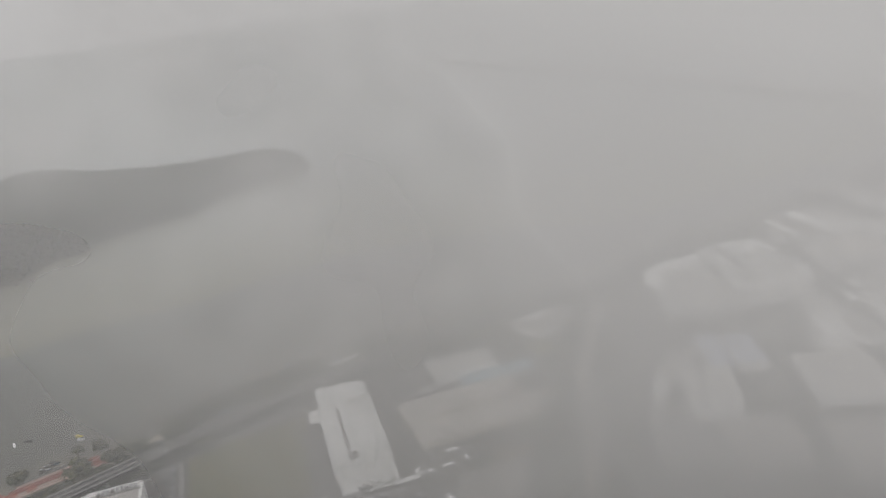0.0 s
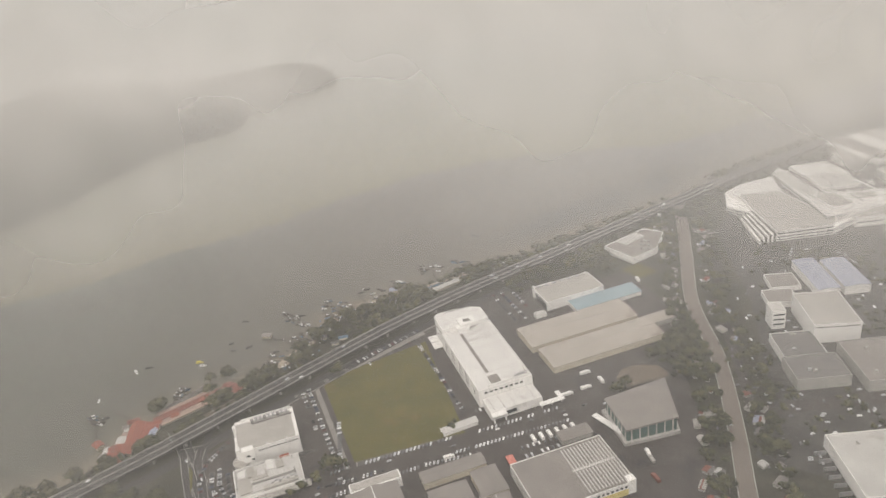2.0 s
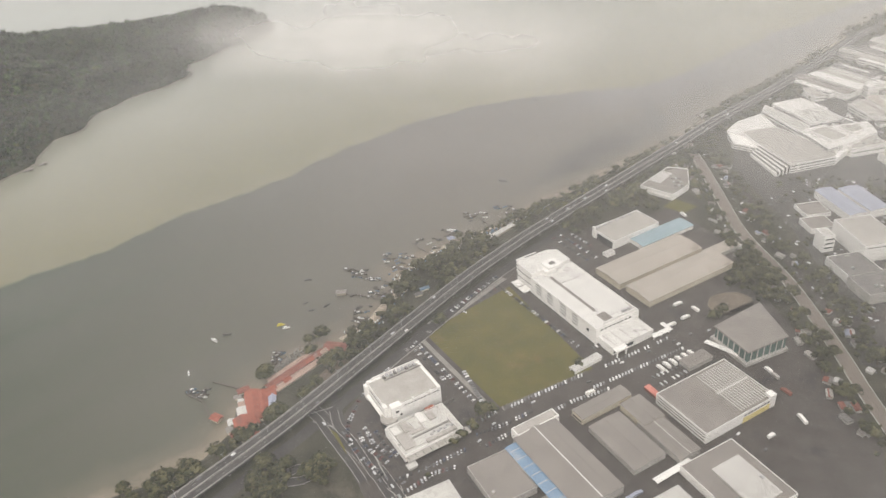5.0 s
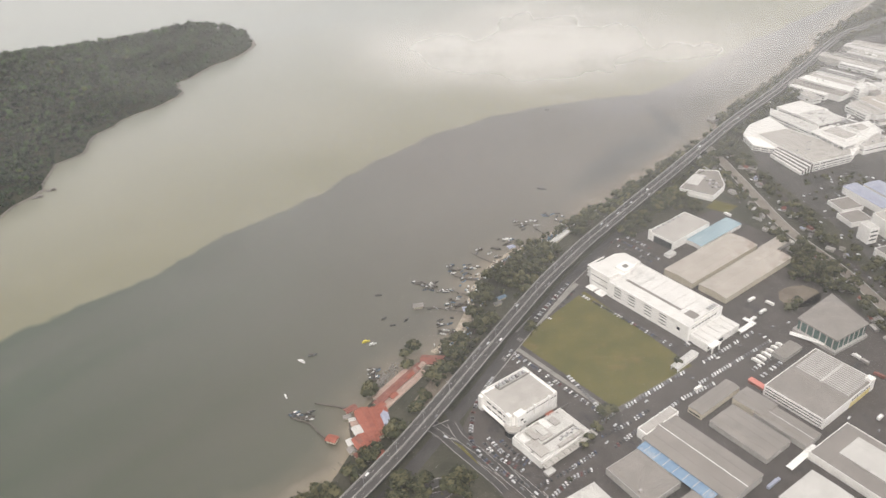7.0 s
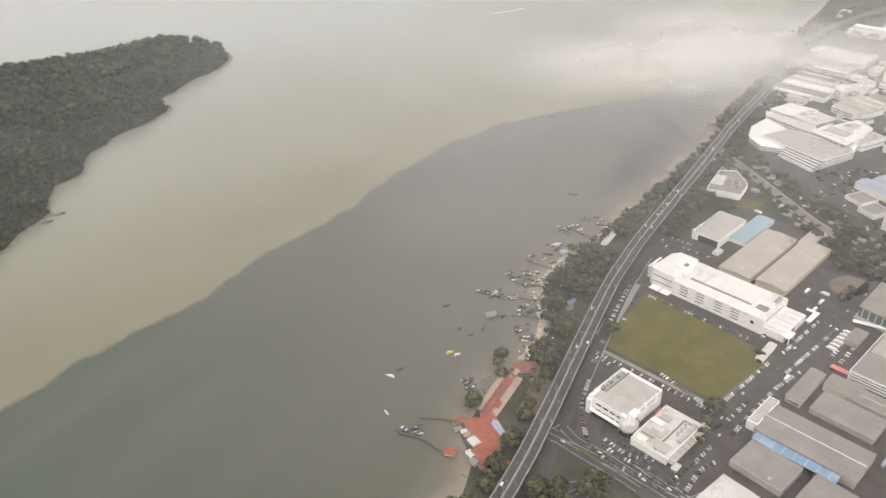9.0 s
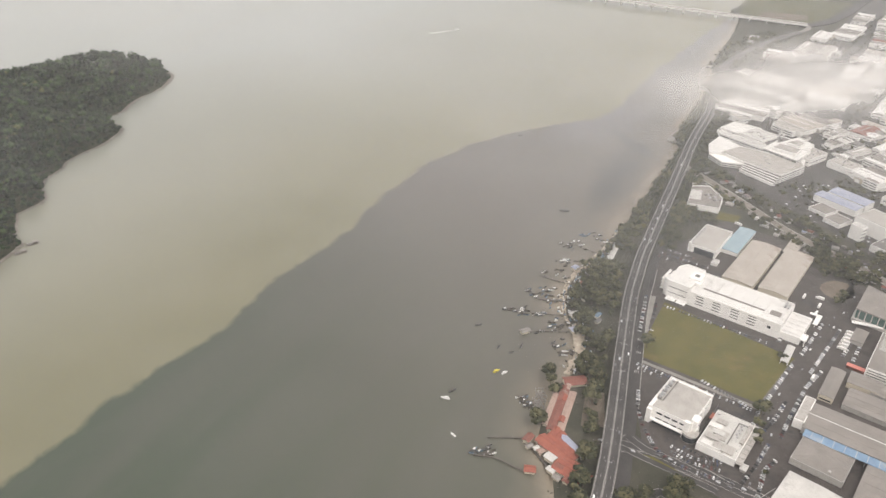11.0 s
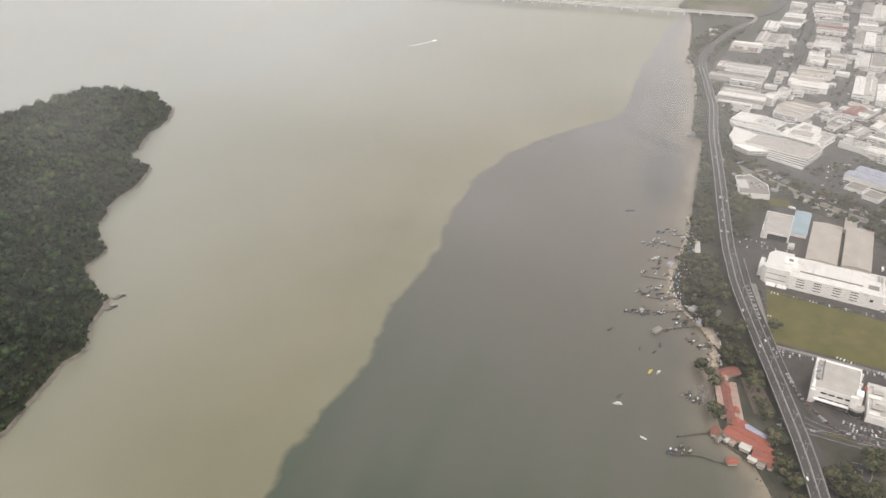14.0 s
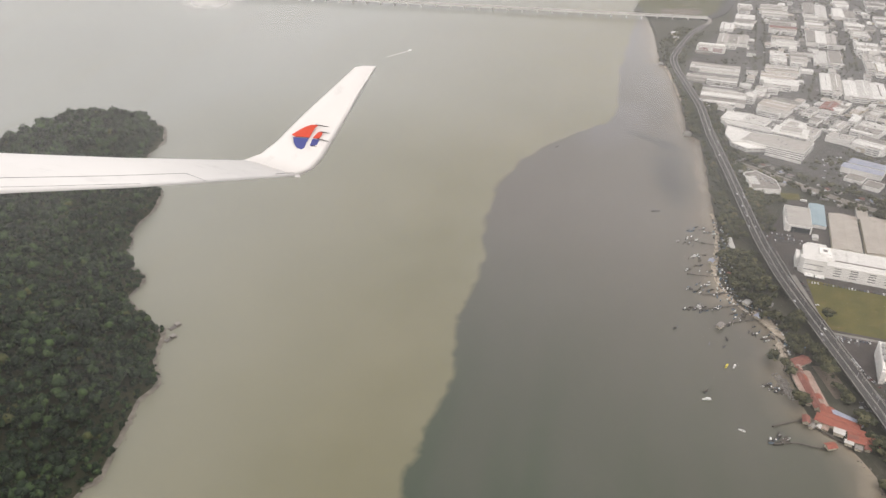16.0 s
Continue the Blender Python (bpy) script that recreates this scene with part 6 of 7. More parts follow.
for x, y, sx, sy, turn, material, words in ((86, 640, 9, 4, 32, HULL_BLUE, "dull blue"), (82, 630, 8, 4, 32, ROOF_DARK, "dark grey"), (66, 636, 6, 4, 40, ROOF_GREY, "grey"), (84, 672, 6, 5, 30, ROOF_WHITE, "white"), (112, 724, 8, 5, 50, ROOF_GREY, "grey"), (125, 738, 7, 5, 50, ROOF_PALE, "pale"), (92, 702, 6, 4, 40, ROOF_RUST, "rust-red")):
    house(x, y, sx, sy, turn, 2.6, material, f"small shore hut under a {words} sheet roof", 0.8)
structure("yard", Shape().add([(6, 488, LAND + 0.1), (26, 482, LAND + 0.1), (44, 524, LAND + 0.1), (30, 534, LAND + 0.1)], [(0, 1, 2, 3)]), RED_SOIL, "bare trodden yard behind the dining sheds")

# ---- long bridge ----
bx0, by0, bx1, by1 = -900, 3366, 1100, 1716
turn = math.degrees(math.atan2(by1 - by0, bx1 - bx0))
long = math.dist((bx0, by0), (bx1, by1))
br = thing("bridge", (bx0 + bx1) / 2, (by0 + by1) / 2, 0, turn, "long low concrete road bridge on many piers", "bridge")
PALE_CONCRETE = surface("pale_bridge_concrete", (0.66, 0.65, 0.63), (0.76, 0.75, 0.725), 8, 0.8, 0.0, 2.0)
part("deck", Shape().box(0, 0, 9.0, long, 20, 2.4), PALE_CONCRETE, br)
part("roadway", Shape().box(0, 0, 11.4, long, 17.5, 0.08), ROOF_GREY, br)
for e in (-1, 1):
    part("parapet", Shape().box(0, e * 9.7, 11.4, long, 0.5, 1.2), PALE_CONCRETE, br)
pier = Shape().box(0, 0, -2, 2.6, 15, 10.4).box(0, 0, 7.8, 3.4, 19, 1.2).mesh("pier", PALE_CONCRETE)
for k in range(int(long / 42)):
    piece("pier", pier, br, -long / 2 + 20 + k * 42, 0, 0)
def ramp_height(x, y):
    return LAND + 1.3 + 7.0 * min(1.0, max(0.0, (y - 1676) / 50))


structure("ramp", strip(curved([(1053, 1676), (1086, 1694), (1101, 1714), (1084, 1731)], 6), 10, ramp_height, 2.2), ROOF_GREY, "curved ramp up to the bridge")
structure("ramp", strip(curved([(1092, 1722), (1160, 1742), (1216, 1768), (1330, 1850), (1446, 1947), (1700, 2150)], 12), 22, LAND + 3.0, 3.2), ROAD, "broad road leading off the bridge")
house(905, 1640, 30, 20, 40, 4, ROOF_WHITE, "low white building beside the bridge ramp")
house(870, 1600, 20, 14, 40, 4, ROOF_PALE, "low pale building beside the shore road")

# far boat with its wake
fb_ = boat(222, 1811, 20, 16, HULL_WHITE, "far white speedboat crossing the strait", HULL_WHITE)
FOAM = surface("foam", (0.36, 0.36, 0.33), (0.46, 0.46, 0.42), 4, 0.8)
structure("wake", Shape().add([(214, 1806, 0.05), (150, 1784, 0.05), (148, 1789, 0.05), (213, 1810, 0.05)], [(0, 3, 2, 1)]), FOAM, "thin white wake on the water")

# ---- vehicles ----
TYRE = surface("tyre_rubber", (0.02, 0.02, 0.02), (0.03, 0.03, 0.03), 1, 0.9)
PAINTS = [("white", (0.7, 0.7, 0.7), (0.8, 0.8, 0.79)), ("silver", (0.42, 0.43, 0.44), (0.52, 0.53, 0.54)), ("black", (0.02, 0.02, 0.022), (0.04, 0.04, 0.042)),
          ("dark grey", (0.1, 0.1, 0.105), (0.15, 0.15, 0.155)), ("dark red", (0.1, 0.025, 0.025), (0.15, 0.04, 0.037)), ("blue", (0.05, 0.065, 0.11), (0.075, 0.095, 0.15))]


def wheel(r=0.32):
    ring = [(math.cos(math.tau * i / 8) * r, math.sin(math.tau * i / 8) * r) for i in range(8)]
    s = Shape().add([(a, -0.11, b + r) for a, b in ring] + [(a, 0.11, b + r) for a, b in ring],
                    [tuple(range(8)), tuple(range(15, 7, -1))] + [(i, 8 + i, 8 + (i + 1) % 8, (i + 1) % 8) for i in range(8)])
    return s.mesh("wheel", TYRE)


wheel_mesh = wheel()


def car_body(long, wide, bonnet, deck, low=0.28, belt_=0.82, roof=1.42):
    """Body with sloping bonnet and boot, and the glasshouse on it."""
    half = long / 2
    side = [(-half, low), (half, low), (half, 0.62), (half - 0.15, belt_ - 0.08), (half - bonnet, belt_), (-half + deck, belt_ + 0.03), (-half + 0.08, belt_ - 0.02), (-half, 0.6)]
    n = len(side)
    body = Shape().add([(x, -wide / 2, z) for x, z in side] + [(x, wide / 2, z) for x, z in side],
                       [tuple(range(n)), tuple(range(2 * n - 1, n - 1, -1))] + [(i, n + i, n + (i + 1) % n, (i + 1) % n) for i in range(n)])
    a, b = half - bonnet, -half + deck
    w0, w1 = wide * 0.47, wide * 0.4
    cab = Shape().add([(b, -w0, belt_), (a, -w0, belt_), (a, w0, belt_), (b, w0, belt_), (b + 0.35, -w1, roof), (a - 0.75, -w1, roof), (a - 0.75, w1, roof), (b + 0.35, w1, roof)],
                      [(3, 2, 1, 0), (4, 5, 6, 7), (0, 1, 5, 4), (1, 2, 6, 5), (2, 3, 7, 6), (3, 0, 4, 7)])
    top = Shape().add([(b + 0.3, -w1 - 0.02, roof - 0.02), (a - 0.7, -w1 - 0.02, roof - 0.02), (a - 0.7, w1 + 0.02, roof - 0.02), (b + 0.3, w1 + 0.02, roof - 0.02),
                       (b + 0.45, -w1 + 0.08, roof + 0.06), (a - 0.85, -w1 + 0.08, roof + 0.06), (a - 0.85, w1 - 0.08, roof + 0.06), (b + 0.45, w1 - 0.08, roof + 0.06)],
                      [(3, 2, 1, 0), (4, 5, 6, 7), (0, 1, 5, 4), (1, 2, 6, 5), (2, 3, 7, 6), (3, 0, 4, 7)])
    return body, cab, top


models = []
for colour, low, high in PAINTS:
    paint = surface(f"{colour.replace(' ', '_')}_car_paint", low, high, 2, 0.35, spec=0.5)
    for kind, dims in (("saloon car", (4.4, 1.75, 1.25, 0.75)), ("hatchback", (3.9, 1.7, 1.0, 0.25))):
        c = thing("car", 0, 0, -500, 0, f"{colour} {kind} standing on the asphalt", "car")
        body, cab, top = car_body(*dims)
        part("body", body, paint, c)
        part("glasshouse", cab, GLASS_DARK, c, "dark car windows")
        part("roof", top, paint, c)
        under = Shape().box(0, 0, 0.18, dims[0] * 0.86, dims[1] * 0.8, 0.14)
        for u in (-1, 1):
            for v in (-1, 1):
                ring = [(u * dims[0] * 0.3 + 0.32 * math.cos(math.tau * i / 8), 0.32 + 0.32 * math.sin(math.tau * i / 8)) for i in range(8)]
                y0 = v * dims[1] * 0.44
                under.add([(a, y0 - 0.1, b) for a, b in ring] + [(a, y0 + 0.1, b) for a, b in ring], [tuple(range(8)), tuple(range(15, 7, -1))] + [(i, 8 + i, 8 + (i + 1) % 8, (i + 1) % 8) for i in range(8)])
        part("chassis", under, TYRE, c, "dark chassis on four wheels")
        models.append(c)
rnd = random.Random(77)
weights = [4, 4, 4, 4, 5, 5, 5, 5, 1.5, 1.5, 1.5, 1.5]
PARKED = []


def row(a, b, gap=2.9, lean=90.0, fill=0.9, z=LAND + 0.16, spread=0.0):
    n = int(math.dist(a, b) / (gap * 1.1))
    turn = math.degrees(math.atan2(b[1] - a[1], b[0] - a[0]))
    for k in range(n):
        if rnd.random() < fill:
            u = (k + 0.5) / n
            PARKED.append((a[0] + (b[0] - a[0]) * u + rnd.uniform(-spread, spread), a[1] + (b[1] - a[1]) * u + rnd.uniform(-spread, spread), z, turn + lean + rnd.uniform(-3, 3) + (180 if rnd.random() < 0.5 else 0)))


row((92, 559), (171, 471), 2.8)
row((88, 555), (128, 510), 2.8, fill=0.6)
row((165, 646), (240, 563), 3.0)
row((209, 746), (247, 703), 2.9)
row((216, 752), (256, 708), 2.9)
row((226, 757), (250, 731), 2.9)
row((156, 668), (118, 606), 2.9)
row((165, 661), (131, 605), 2.9, fill=0.5)
for line, lean in (([(77, 522), (66, 500), (60, 480), (58, 452)], 80), ([(58, 451), (63, 434), (78, 418), (99, 403)], 90), ([(67, 447), (79, 429), (100, 415)], 90), ([(72, 450), (84, 433), (104, 419)], 90), ([(82, 447), (94, 432), (106, 423)], 90),
                   ([(113, 428), (136, 445), (153, 450)], 70), ([(108, 399), (131, 414), (157, 435)], 70), ([(117, 388), (136, 409), (152, 417)], 70), ([(159, 448), (184, 464), (205, 481)], 70), ([(171, 439), (193, 459), (236, 495), (266, 513)], 70), ([(142, 524), (155, 501), (167, 479)], 90)):
    for a, b in zip(line, line[1:]):
        row(a, b, 2.7, lean, 0.92)
row((150, 452), (176, 478), 2.9, 60, 0.7)
row((186, 484), (244, 528), 2.9, 60)
row((252, 512), (330, 570), 2.9, 60, 0.85)
row((256, 535), (318, 583), 3.2, 60, 0.6)
row((300, 528), (345, 562), 4.0, 90, 0.9)
row((306, 520), (330, 540), 4.0, 90, 0.9)
row((350, 480), (380, 455), 5, 90, 0.5)
row((262, 600), (290, 622), 3.0, 90, 0.5)
row((248, 560), (262, 572), 3.0)
for k in range(60):
    i = rnd.randrange(len(road_line))
    if not 340 < road_line[i][1] < 1100:
        continue
    a, b = road_line[i], road_line[i + 1]
    d = Vector((b[0] - a[0], b[1] - a[1])).normalized()
    shift = rnd.choice((-5.4, -2.3, 2.3, 5.4))
    PARKED.append((a[0] - d.y * shift, a[1] + d.x * shift, deck(0.03)(*a), math.degrees(math.atan2(d.y, d.x)) + (180 if shift > 0 else 0)))
for line, width, _ in STREETS[:1] + STREETS[2:3]:
    pts = curved(line, 9)
    for k in range(14):
        i = rnd.randrange(len(pts) - 1)
        d = Vector((pts[i + 1][0] - pts[i][0], pts[i + 1][1] - pts[i][1])).normalized()
        shift = rnd.choice((-2.6, 2.6))
        PARKED.append((pts[i][0] - d.y * shift, pts[i][1] + d.x * shift, LAND + 0.18, math.degrees(math.atan2(d.y, d.x))))
for k, (x, y, z, turn) in enumerate(PARKED[:300]):
    parked = copy_thing(rnd.choices(models, weights)[0], ground_pose(x, y, z, turn))
    parked.scale = (0.86, 0.86, 0.86)
    parked["group"] = "cars of the estate"
more = PARKED[300:]
for k in range(1500):
    x, y = rnd.uniform(460, 1500), rnd.uniform(560, 1800)
    if -220 < y - x * 0.62 - 420 < 430 and not built_on(x, y):
        more.append((x, y, LAND + 0.3, rnd.choice((39.5, 129.5))))
for k in range(420):
    x, y = rnd.uniform(445, 700), rnd.uniform(560, 1000)
    if not built_on(x, y):
        more.append((x, y, LAND + 0.3, rnd.choice((20, 110))))
for line in canal_line,:
    for k in range(70):
        i = rnd.randrange(len(line) - 1)
        if 440 < line[i][1] < 960:
            s = rnd.choice((-1, 1)) * rnd.uniform(10, 18)
            more.append((line[i][0] + s, line[i][1], LAND + 0.2, rnd.uniform(80, 130)))
far_cars = {0: Shape(), 1: Shape(), 2: Shape()}
for k, (x, y, z, turn) in enumerate(more):
    s = far_cars[rnd.choice((0, 1, 1, 2, 2))]
    for src in car_body(3.8, 1.55, 1.05, 0.45, roof=1.3)[:2]:
        c, q = math.cos(radians(turn)), math.sin(radians(turn))
        s.add([(x + c * a - q * b, y + q * a + c * b, z + h - 0.28) for a, b, h in src.v], src.f)
for k, colour in enumerate(("white", "silver", "dark_grey")):
    tagged(new("parked_cars", far_cars[k].mesh("parked_cars", bpy.data.materials[f"{colour}_car_paint"])), f"{colour.replace('_', ' ')} cars parked between the factories", "cars", kind="stuff")
for m in models:
    for o in (*m.children_recursive, m):
        bpy.data.objects.remove(o)


def lorry(x, y, turn, long, label, box_paint, z=LAND + 0.16):
    t = thing("lorry", x, y, z, turn, label, "lorry", "lorries and buses of the yards")
    part("load_box", Shape().box(-long * 0.12, 0, 0.9, long * 0.76, 2.4, 2.5), box_paint, t)
    part("cab", Shape().add([(long * 0.3, -1.15, 0.5), (long * 0.5, -1.15, 0.5), (long * 0.5, 1.15, 0.5), (long * 0.3, 1.15, 0.5), (long * 0.3, -1.1, 2.5), (long * 0.46, -1.1, 2.5), (long * 0.46, 1.1, 2.5), (long * 0.3, 1.1, 2.5)],
                            [(3, 2, 1, 0), (4, 5, 6, 7), (0, 1, 5, 4), (1, 2, 6, 5), (2, 3, 7, 6), (3, 0, 4, 7)]), box_paint, t)
    part("windscreen", Shape().box(long * 0.475, 0, 1.5, 0.12, 1.9, 0.8), GLASS_DARK, t)
    part("chassis", Shape().box(0, 0, 0.5, long * 0.95, 1.0, 0.4), ROOF_DARK, t)
    for u in (-0.36, -0.24, 0.38):
        for v in (-1, 1):
            piece("wheel", wheel_mesh, t, u * long, v * 1.05, 0)
    return t


for k in range(6):
    lorry(308 + k * 5.4, 540 + k * 4.2, 128, 9, "white lorry parked in the factory yard", WHITE)
for k, (x, y, turn, long, paint, label) in enumerate(((322, 600, 40, 10, WHITE, "white bus beside the gate canopy"), (335, 612, 40, 10, WHITE, "white lorry beside the warehouse"), (345, 625, 128, 9, WHITE, "white lorry beside the warehouse"),
                                                       (330, 632, 40, 10, WHITE, "white lorry beside the warehouse"), (404, 520, 130, 10, ROOF_RUST, "rust-red lorry in the yard"), (410, 490, 110, 11, WHITE, "white lorry beside the canal"),
                                                       (395, 545, 120, 8, WHITE, "white lorry in the yard"), (384, 470, 40, 7, WHITE, "white van in the yard"), (399, 538, 120, 8, WALL_GREY, "grey lorry in the yard"),
                                                       (380, 788, 130, 12, WALL_GREY, "grey trailer behind the hall"), (350, 800, 120, 10, WHITE, "white trailer near the pavilion"), (250, 505, 40, 9, WHITE, "white bus in the street"))):
    lorry(x, y, turn, long, label, paint)

lorry(281, 403, 40, 15, "blue-grey trailer behind the large warehouse", ROOF_VIOLET)
wk = thing("walkway_canopy", 309, 427, LAND, 40, "long white covered walkway behind the workshops", "canopy")
part("roof", Shape().gable(0, 0, 3.2, 34, 4.5, 0.5), WHITE, wk)
for k in range(5):
    part("post", Shape().box(-15 + k * 7.5, 1.6, -0.1, 0.3, 0.3, 3.4), STEEL, wk)

# small works, stores and sheds that fill the plots of the far estate
rnd = random.Random(52)
placed = []
for k in range(6000):
    x, y = rnd.uniform(560, 1650), rnd.uniform(900, 1950)
    if not -330 < y - x * 0.62 - 420 < 470 or built_on(x, y) or road_gap(x, y, road_line) < 45 or len(placed) >= 170:
        continue
    w, d = rnd.uniform(14, 40), rnd.uniform(10, 20)
    reach = max(w, d) / 2
    if any(math.hypot(x - a, y - b) < reach + c for a, b, c in placed) or any(road_gap(x, y, curved(line, 14)) < width / 2 + reach * 0.8 for line, width, _ in STREETS[4:]):
        continue
    placed.append((x, y, reach + 2))
    roof, words = rnd.choice(((ROOF_BRIGHT, "bright white"), (ROOF_WHITE, "white"), (ROOF_PALE, "pale"), (ROOF_GREY, "grey"), (ROOF_TAN, "tan"), (ROOF_WHITE, "white"), (ROOF_DARK, "dark")))
    h = rnd.uniform(4, 9)
    b = thing("workshop", x, y, LAND, (39.5 if y > 1150 else 21) + rnd.choice((0, 0, 90)), f"small white workshop with a {words} sheet roof", "building", "small workshops of the far estate")
    part("wall", Shape().box(0, 0, -0.5, w, d, h + 0.5), rnd.choice((WHITE, WHITE, WALL_GREY)), b)
    part("roof", ridge_roof(0, 0, h + 0.02, w, d, rnd.uniform(0.8, 1.8)), roof, b)
    part("window", Shape().box(-w / 2, 0, h * 0.45, 0.3, d * 0.7, 1.1), GLASS_DARK, b)
    plots.append((x, y, 1.0, 0.0, -reach, reach, -reach, reach))

# huts and stalls along the canal
rnd = random.Random(31)
for k in range(230):
    i = rnd.randrange(len(canal_line) - 1)
    if not 470 < canal_line[i][1] < 960:
        continue
    s = rnd.choice((-1, 1)) * rnd.uniform(13, 30)
    roof, words = rnd.choice(((ROOF_VIOLET, "blue-grey"), (ROOF_GREY, "grey"), (ROOF_PALE, "pale"), (ROOF_RUST, "rust-red"), (ROOF_WHITE, "white"), (ROOF_DARK, "dark")))
    h = thing("stall", canal_line[i][0] + s, canal_line[i][1], LAND, canal_line[i][0] * 7 % 90 + 60, f"small canal-side stall with a {words} sheet roof", "stall", "stalls along the canal")
    w, d = rnd.uniform(4, 10), rnd.uniform(3.5, 6)
    part("wall", Shape().box(0, 0, -0.2, w, d, 2.6), WALL_GREY, h)
    part("roof", Shape().gable(0, 0, 2.4, w, d, 0.7), roof, h)

# lamp posts along the highway
lamp_line = [p for p in road_line if 350 < p[1] < 1300]
for k, p in enumerate(lamp_line[::4]):
    i = lamp_line.index(p)
    q = lamp_line[min(i + 1, len(lamp_line) - 1)]
    lp = thing("street_lamp", p[0], p[1], deck(0.75)(*p), math.degrees(math.atan2(q[1] - p[1], q[0] - p[0])), "grey twin-arm street lamp on the median", "street lamp", "lamps of the highway")
    part("pole", Shape().tube(0, 0, 0, 0.14, 0.08, 10, 6), STEEL, lp)
    for e in (-1, 1):
        part("arm", Shape().box(0, e * 1.2, 9.9, 0.1, 2.4, 0.1), STEEL, lp)
        part("lamp_head", Shape().box(0, e * 2.5, 9.85, 0.3, 0.8, 0.15), STEEL, lp)

# ---- the aircraft's wing, shaped from pixel positions to fit the view where the flight ends ----
WING_POSE = flown(*FLIGHT[-1][1:])
WING_PAINT = surface("white_wing_paint", (0.6, 0.592, 0.582), (0.66, 0.652, 0.64), 3, 0.45, 0.0, 0.5, spec=0.35)
SEAL = surface("grey_seal", (0.1, 0.1, 0.105), (0.16, 0.16, 0.165), 1, 0.8)
GAP = surface("dark_seal", (0.05, 0.045, 0.045), (0.08, 0.07, 0.07), 1, 0.8)
FIN_RED = surface("red_fin_paint", (0.55, 0.06, 0.03), (0.6, 0.08, 0.045), 1, 0.4)
FIN_BLUE = surface("blue_fin_paint", (0.05, 0.06, 0.22), (0.07, 0.085, 0.27), 1, 0.4)
FOCUS = 1365.0


def view_point(px, py, depth):
    """Right, up and ahead of the camera, in metres, for a pixel position in its view and an estimated depth."""
    return Vector(((px - 784) / FOCUS * depth, -(py - 441) / FOCUS * depth, -depth))


wing = new("aircraft_wing")
wing.matrix_basis = WING_POSE
tagged(wing, "white airliner wing with an upswept painted winglet", "aircraft wing")
UP = Vector((0.02, 0.88, 0.47)).normalized()


def loft(sections, thick):
    """A skin over sections of leading and trailing points; thick: depth below and bulge above, in metres."""
    prof = ((0.0, 0.0, 0.0), (0.04, 0.3, -0.25), (0.15, 0.55, -0.55), (0.35, 0.6, -0.9), (0.6, 0.42, -0.7), (0.85, 0.15, -0.28), (1.0, 0.02, -0.03))
    ring = [(u, a) for u, a, _ in prof] + [(u, b) for u, _, b in prof[-2:0:-1]]
    n = len(ring)
    s = Shape()
    for (lead, trail, up), t in zip(sections, thick):
        s.v += [tuple(lead + (trail - lead) * u + up * (h * t)) for u, h in ring]
    for k in range(len(sections) - 1):
        s.f += [(k * n + i, k * n + (i + 1) % n, (k + 1) * n + (i + 1) % n, (k + 1) * n + i)[::-1] for i in range(n)]
    s.f += [tuple(range(n)), tuple(range((len(sections)) * n - 1, (len(sections) - 1) * n - 1, -1))]
    return s


def wing_mesh(name, shape, material, smooth=True):
    return shape.mesh(name, material, smooth)


lead = [view_point(-420, 262, 8.9), view_point(-200, 268, 9.8), view_point(0, 273, 10.9), view_point(215, 280, 12.7), view_point(430, 284, 15.4)]
trail = [view_point(-420, 372, 6.9), view_point(-200, 358, 7.7), view_point(0, 343.5, 8.7), view_point(250, 332, 11.0), view_point(528, 312, 15.2)]
part("wing_skin", wing_mesh("wing_skin", loft([(a, b, UP) for a, b in zip(lead, trail)], (0.16, 0.14, 0.12, 0.08, 0.05)), WING_PAINT), None, wing)
# blended winglet
side = Vector((-0.93, 0.3, 0.2)).normalized()
wl = [view_point(430, 284, 15.4), view_point(462, 272, 15.45), view_point(490, 250, 15.5), view_point(540, 200, 15.6), view_point(628, 119.5, 15.8), view_point(640, 117, 15.8)]
wt = [view_point(528, 312, 15.2), view_point(556, 299, 15.3), view_point(572, 280, 15.35), view_point(609, 217, 15.5), view_point(664, 122, 15.7), view_point(667, 117, 15.7)]
ups = [UP.lerp(side, u).normalized() for u in (0.0, 0.35, 0.75, 1.0, 1.0, 1.0)]
winglet = part("winglet", wing_mesh("winglet", loft(list(zip(wl, wt, ups)), (0.05, 0.06, 0.06, 0.05, 0.04, 0.02)), WING_PAINT), None, wing, "upswept white winglet with painted emblem")


def on_skin(points, material, name, parent, lift=0.06, toward=UP, label="", thick=0.03):
    """A thin plate of paint or sealant lying on the skin."""
    top = [p + toward * lift for p in points]
    low = [p + toward * (lift - thick) for p in points]
    n = len(points)
    s = Shape().add(top + low, [tuple(range(n)), tuple(range(2 * n - 1, n - 1, -1))] + [(i, n + i, n + (i + 1) % n, (i + 1) % n) for i in range(n)])
    return part(name, s, material, parent, label)


def seam(a, b, width=1.0, depth_a=10.0, depth_b=13.0):
    (x0, y0), (x1, y1) = a, b
    d = Vector((x1 - x0, y1 - y0)).normalized() * width * 0.17
    pts = [view_point(x0 - d.y, y0 + d.x, depth_a), view_point(x1 - d.y, y1 + d.x, depth_b), view_point(x1 + d.y, y1 - d.x, depth_b), view_point(x0 + d.y, y0 - d.x, depth_a)]
    return on_skin(pts, SEAL, "panel_gap", wing, 0.036, thick=0.004)


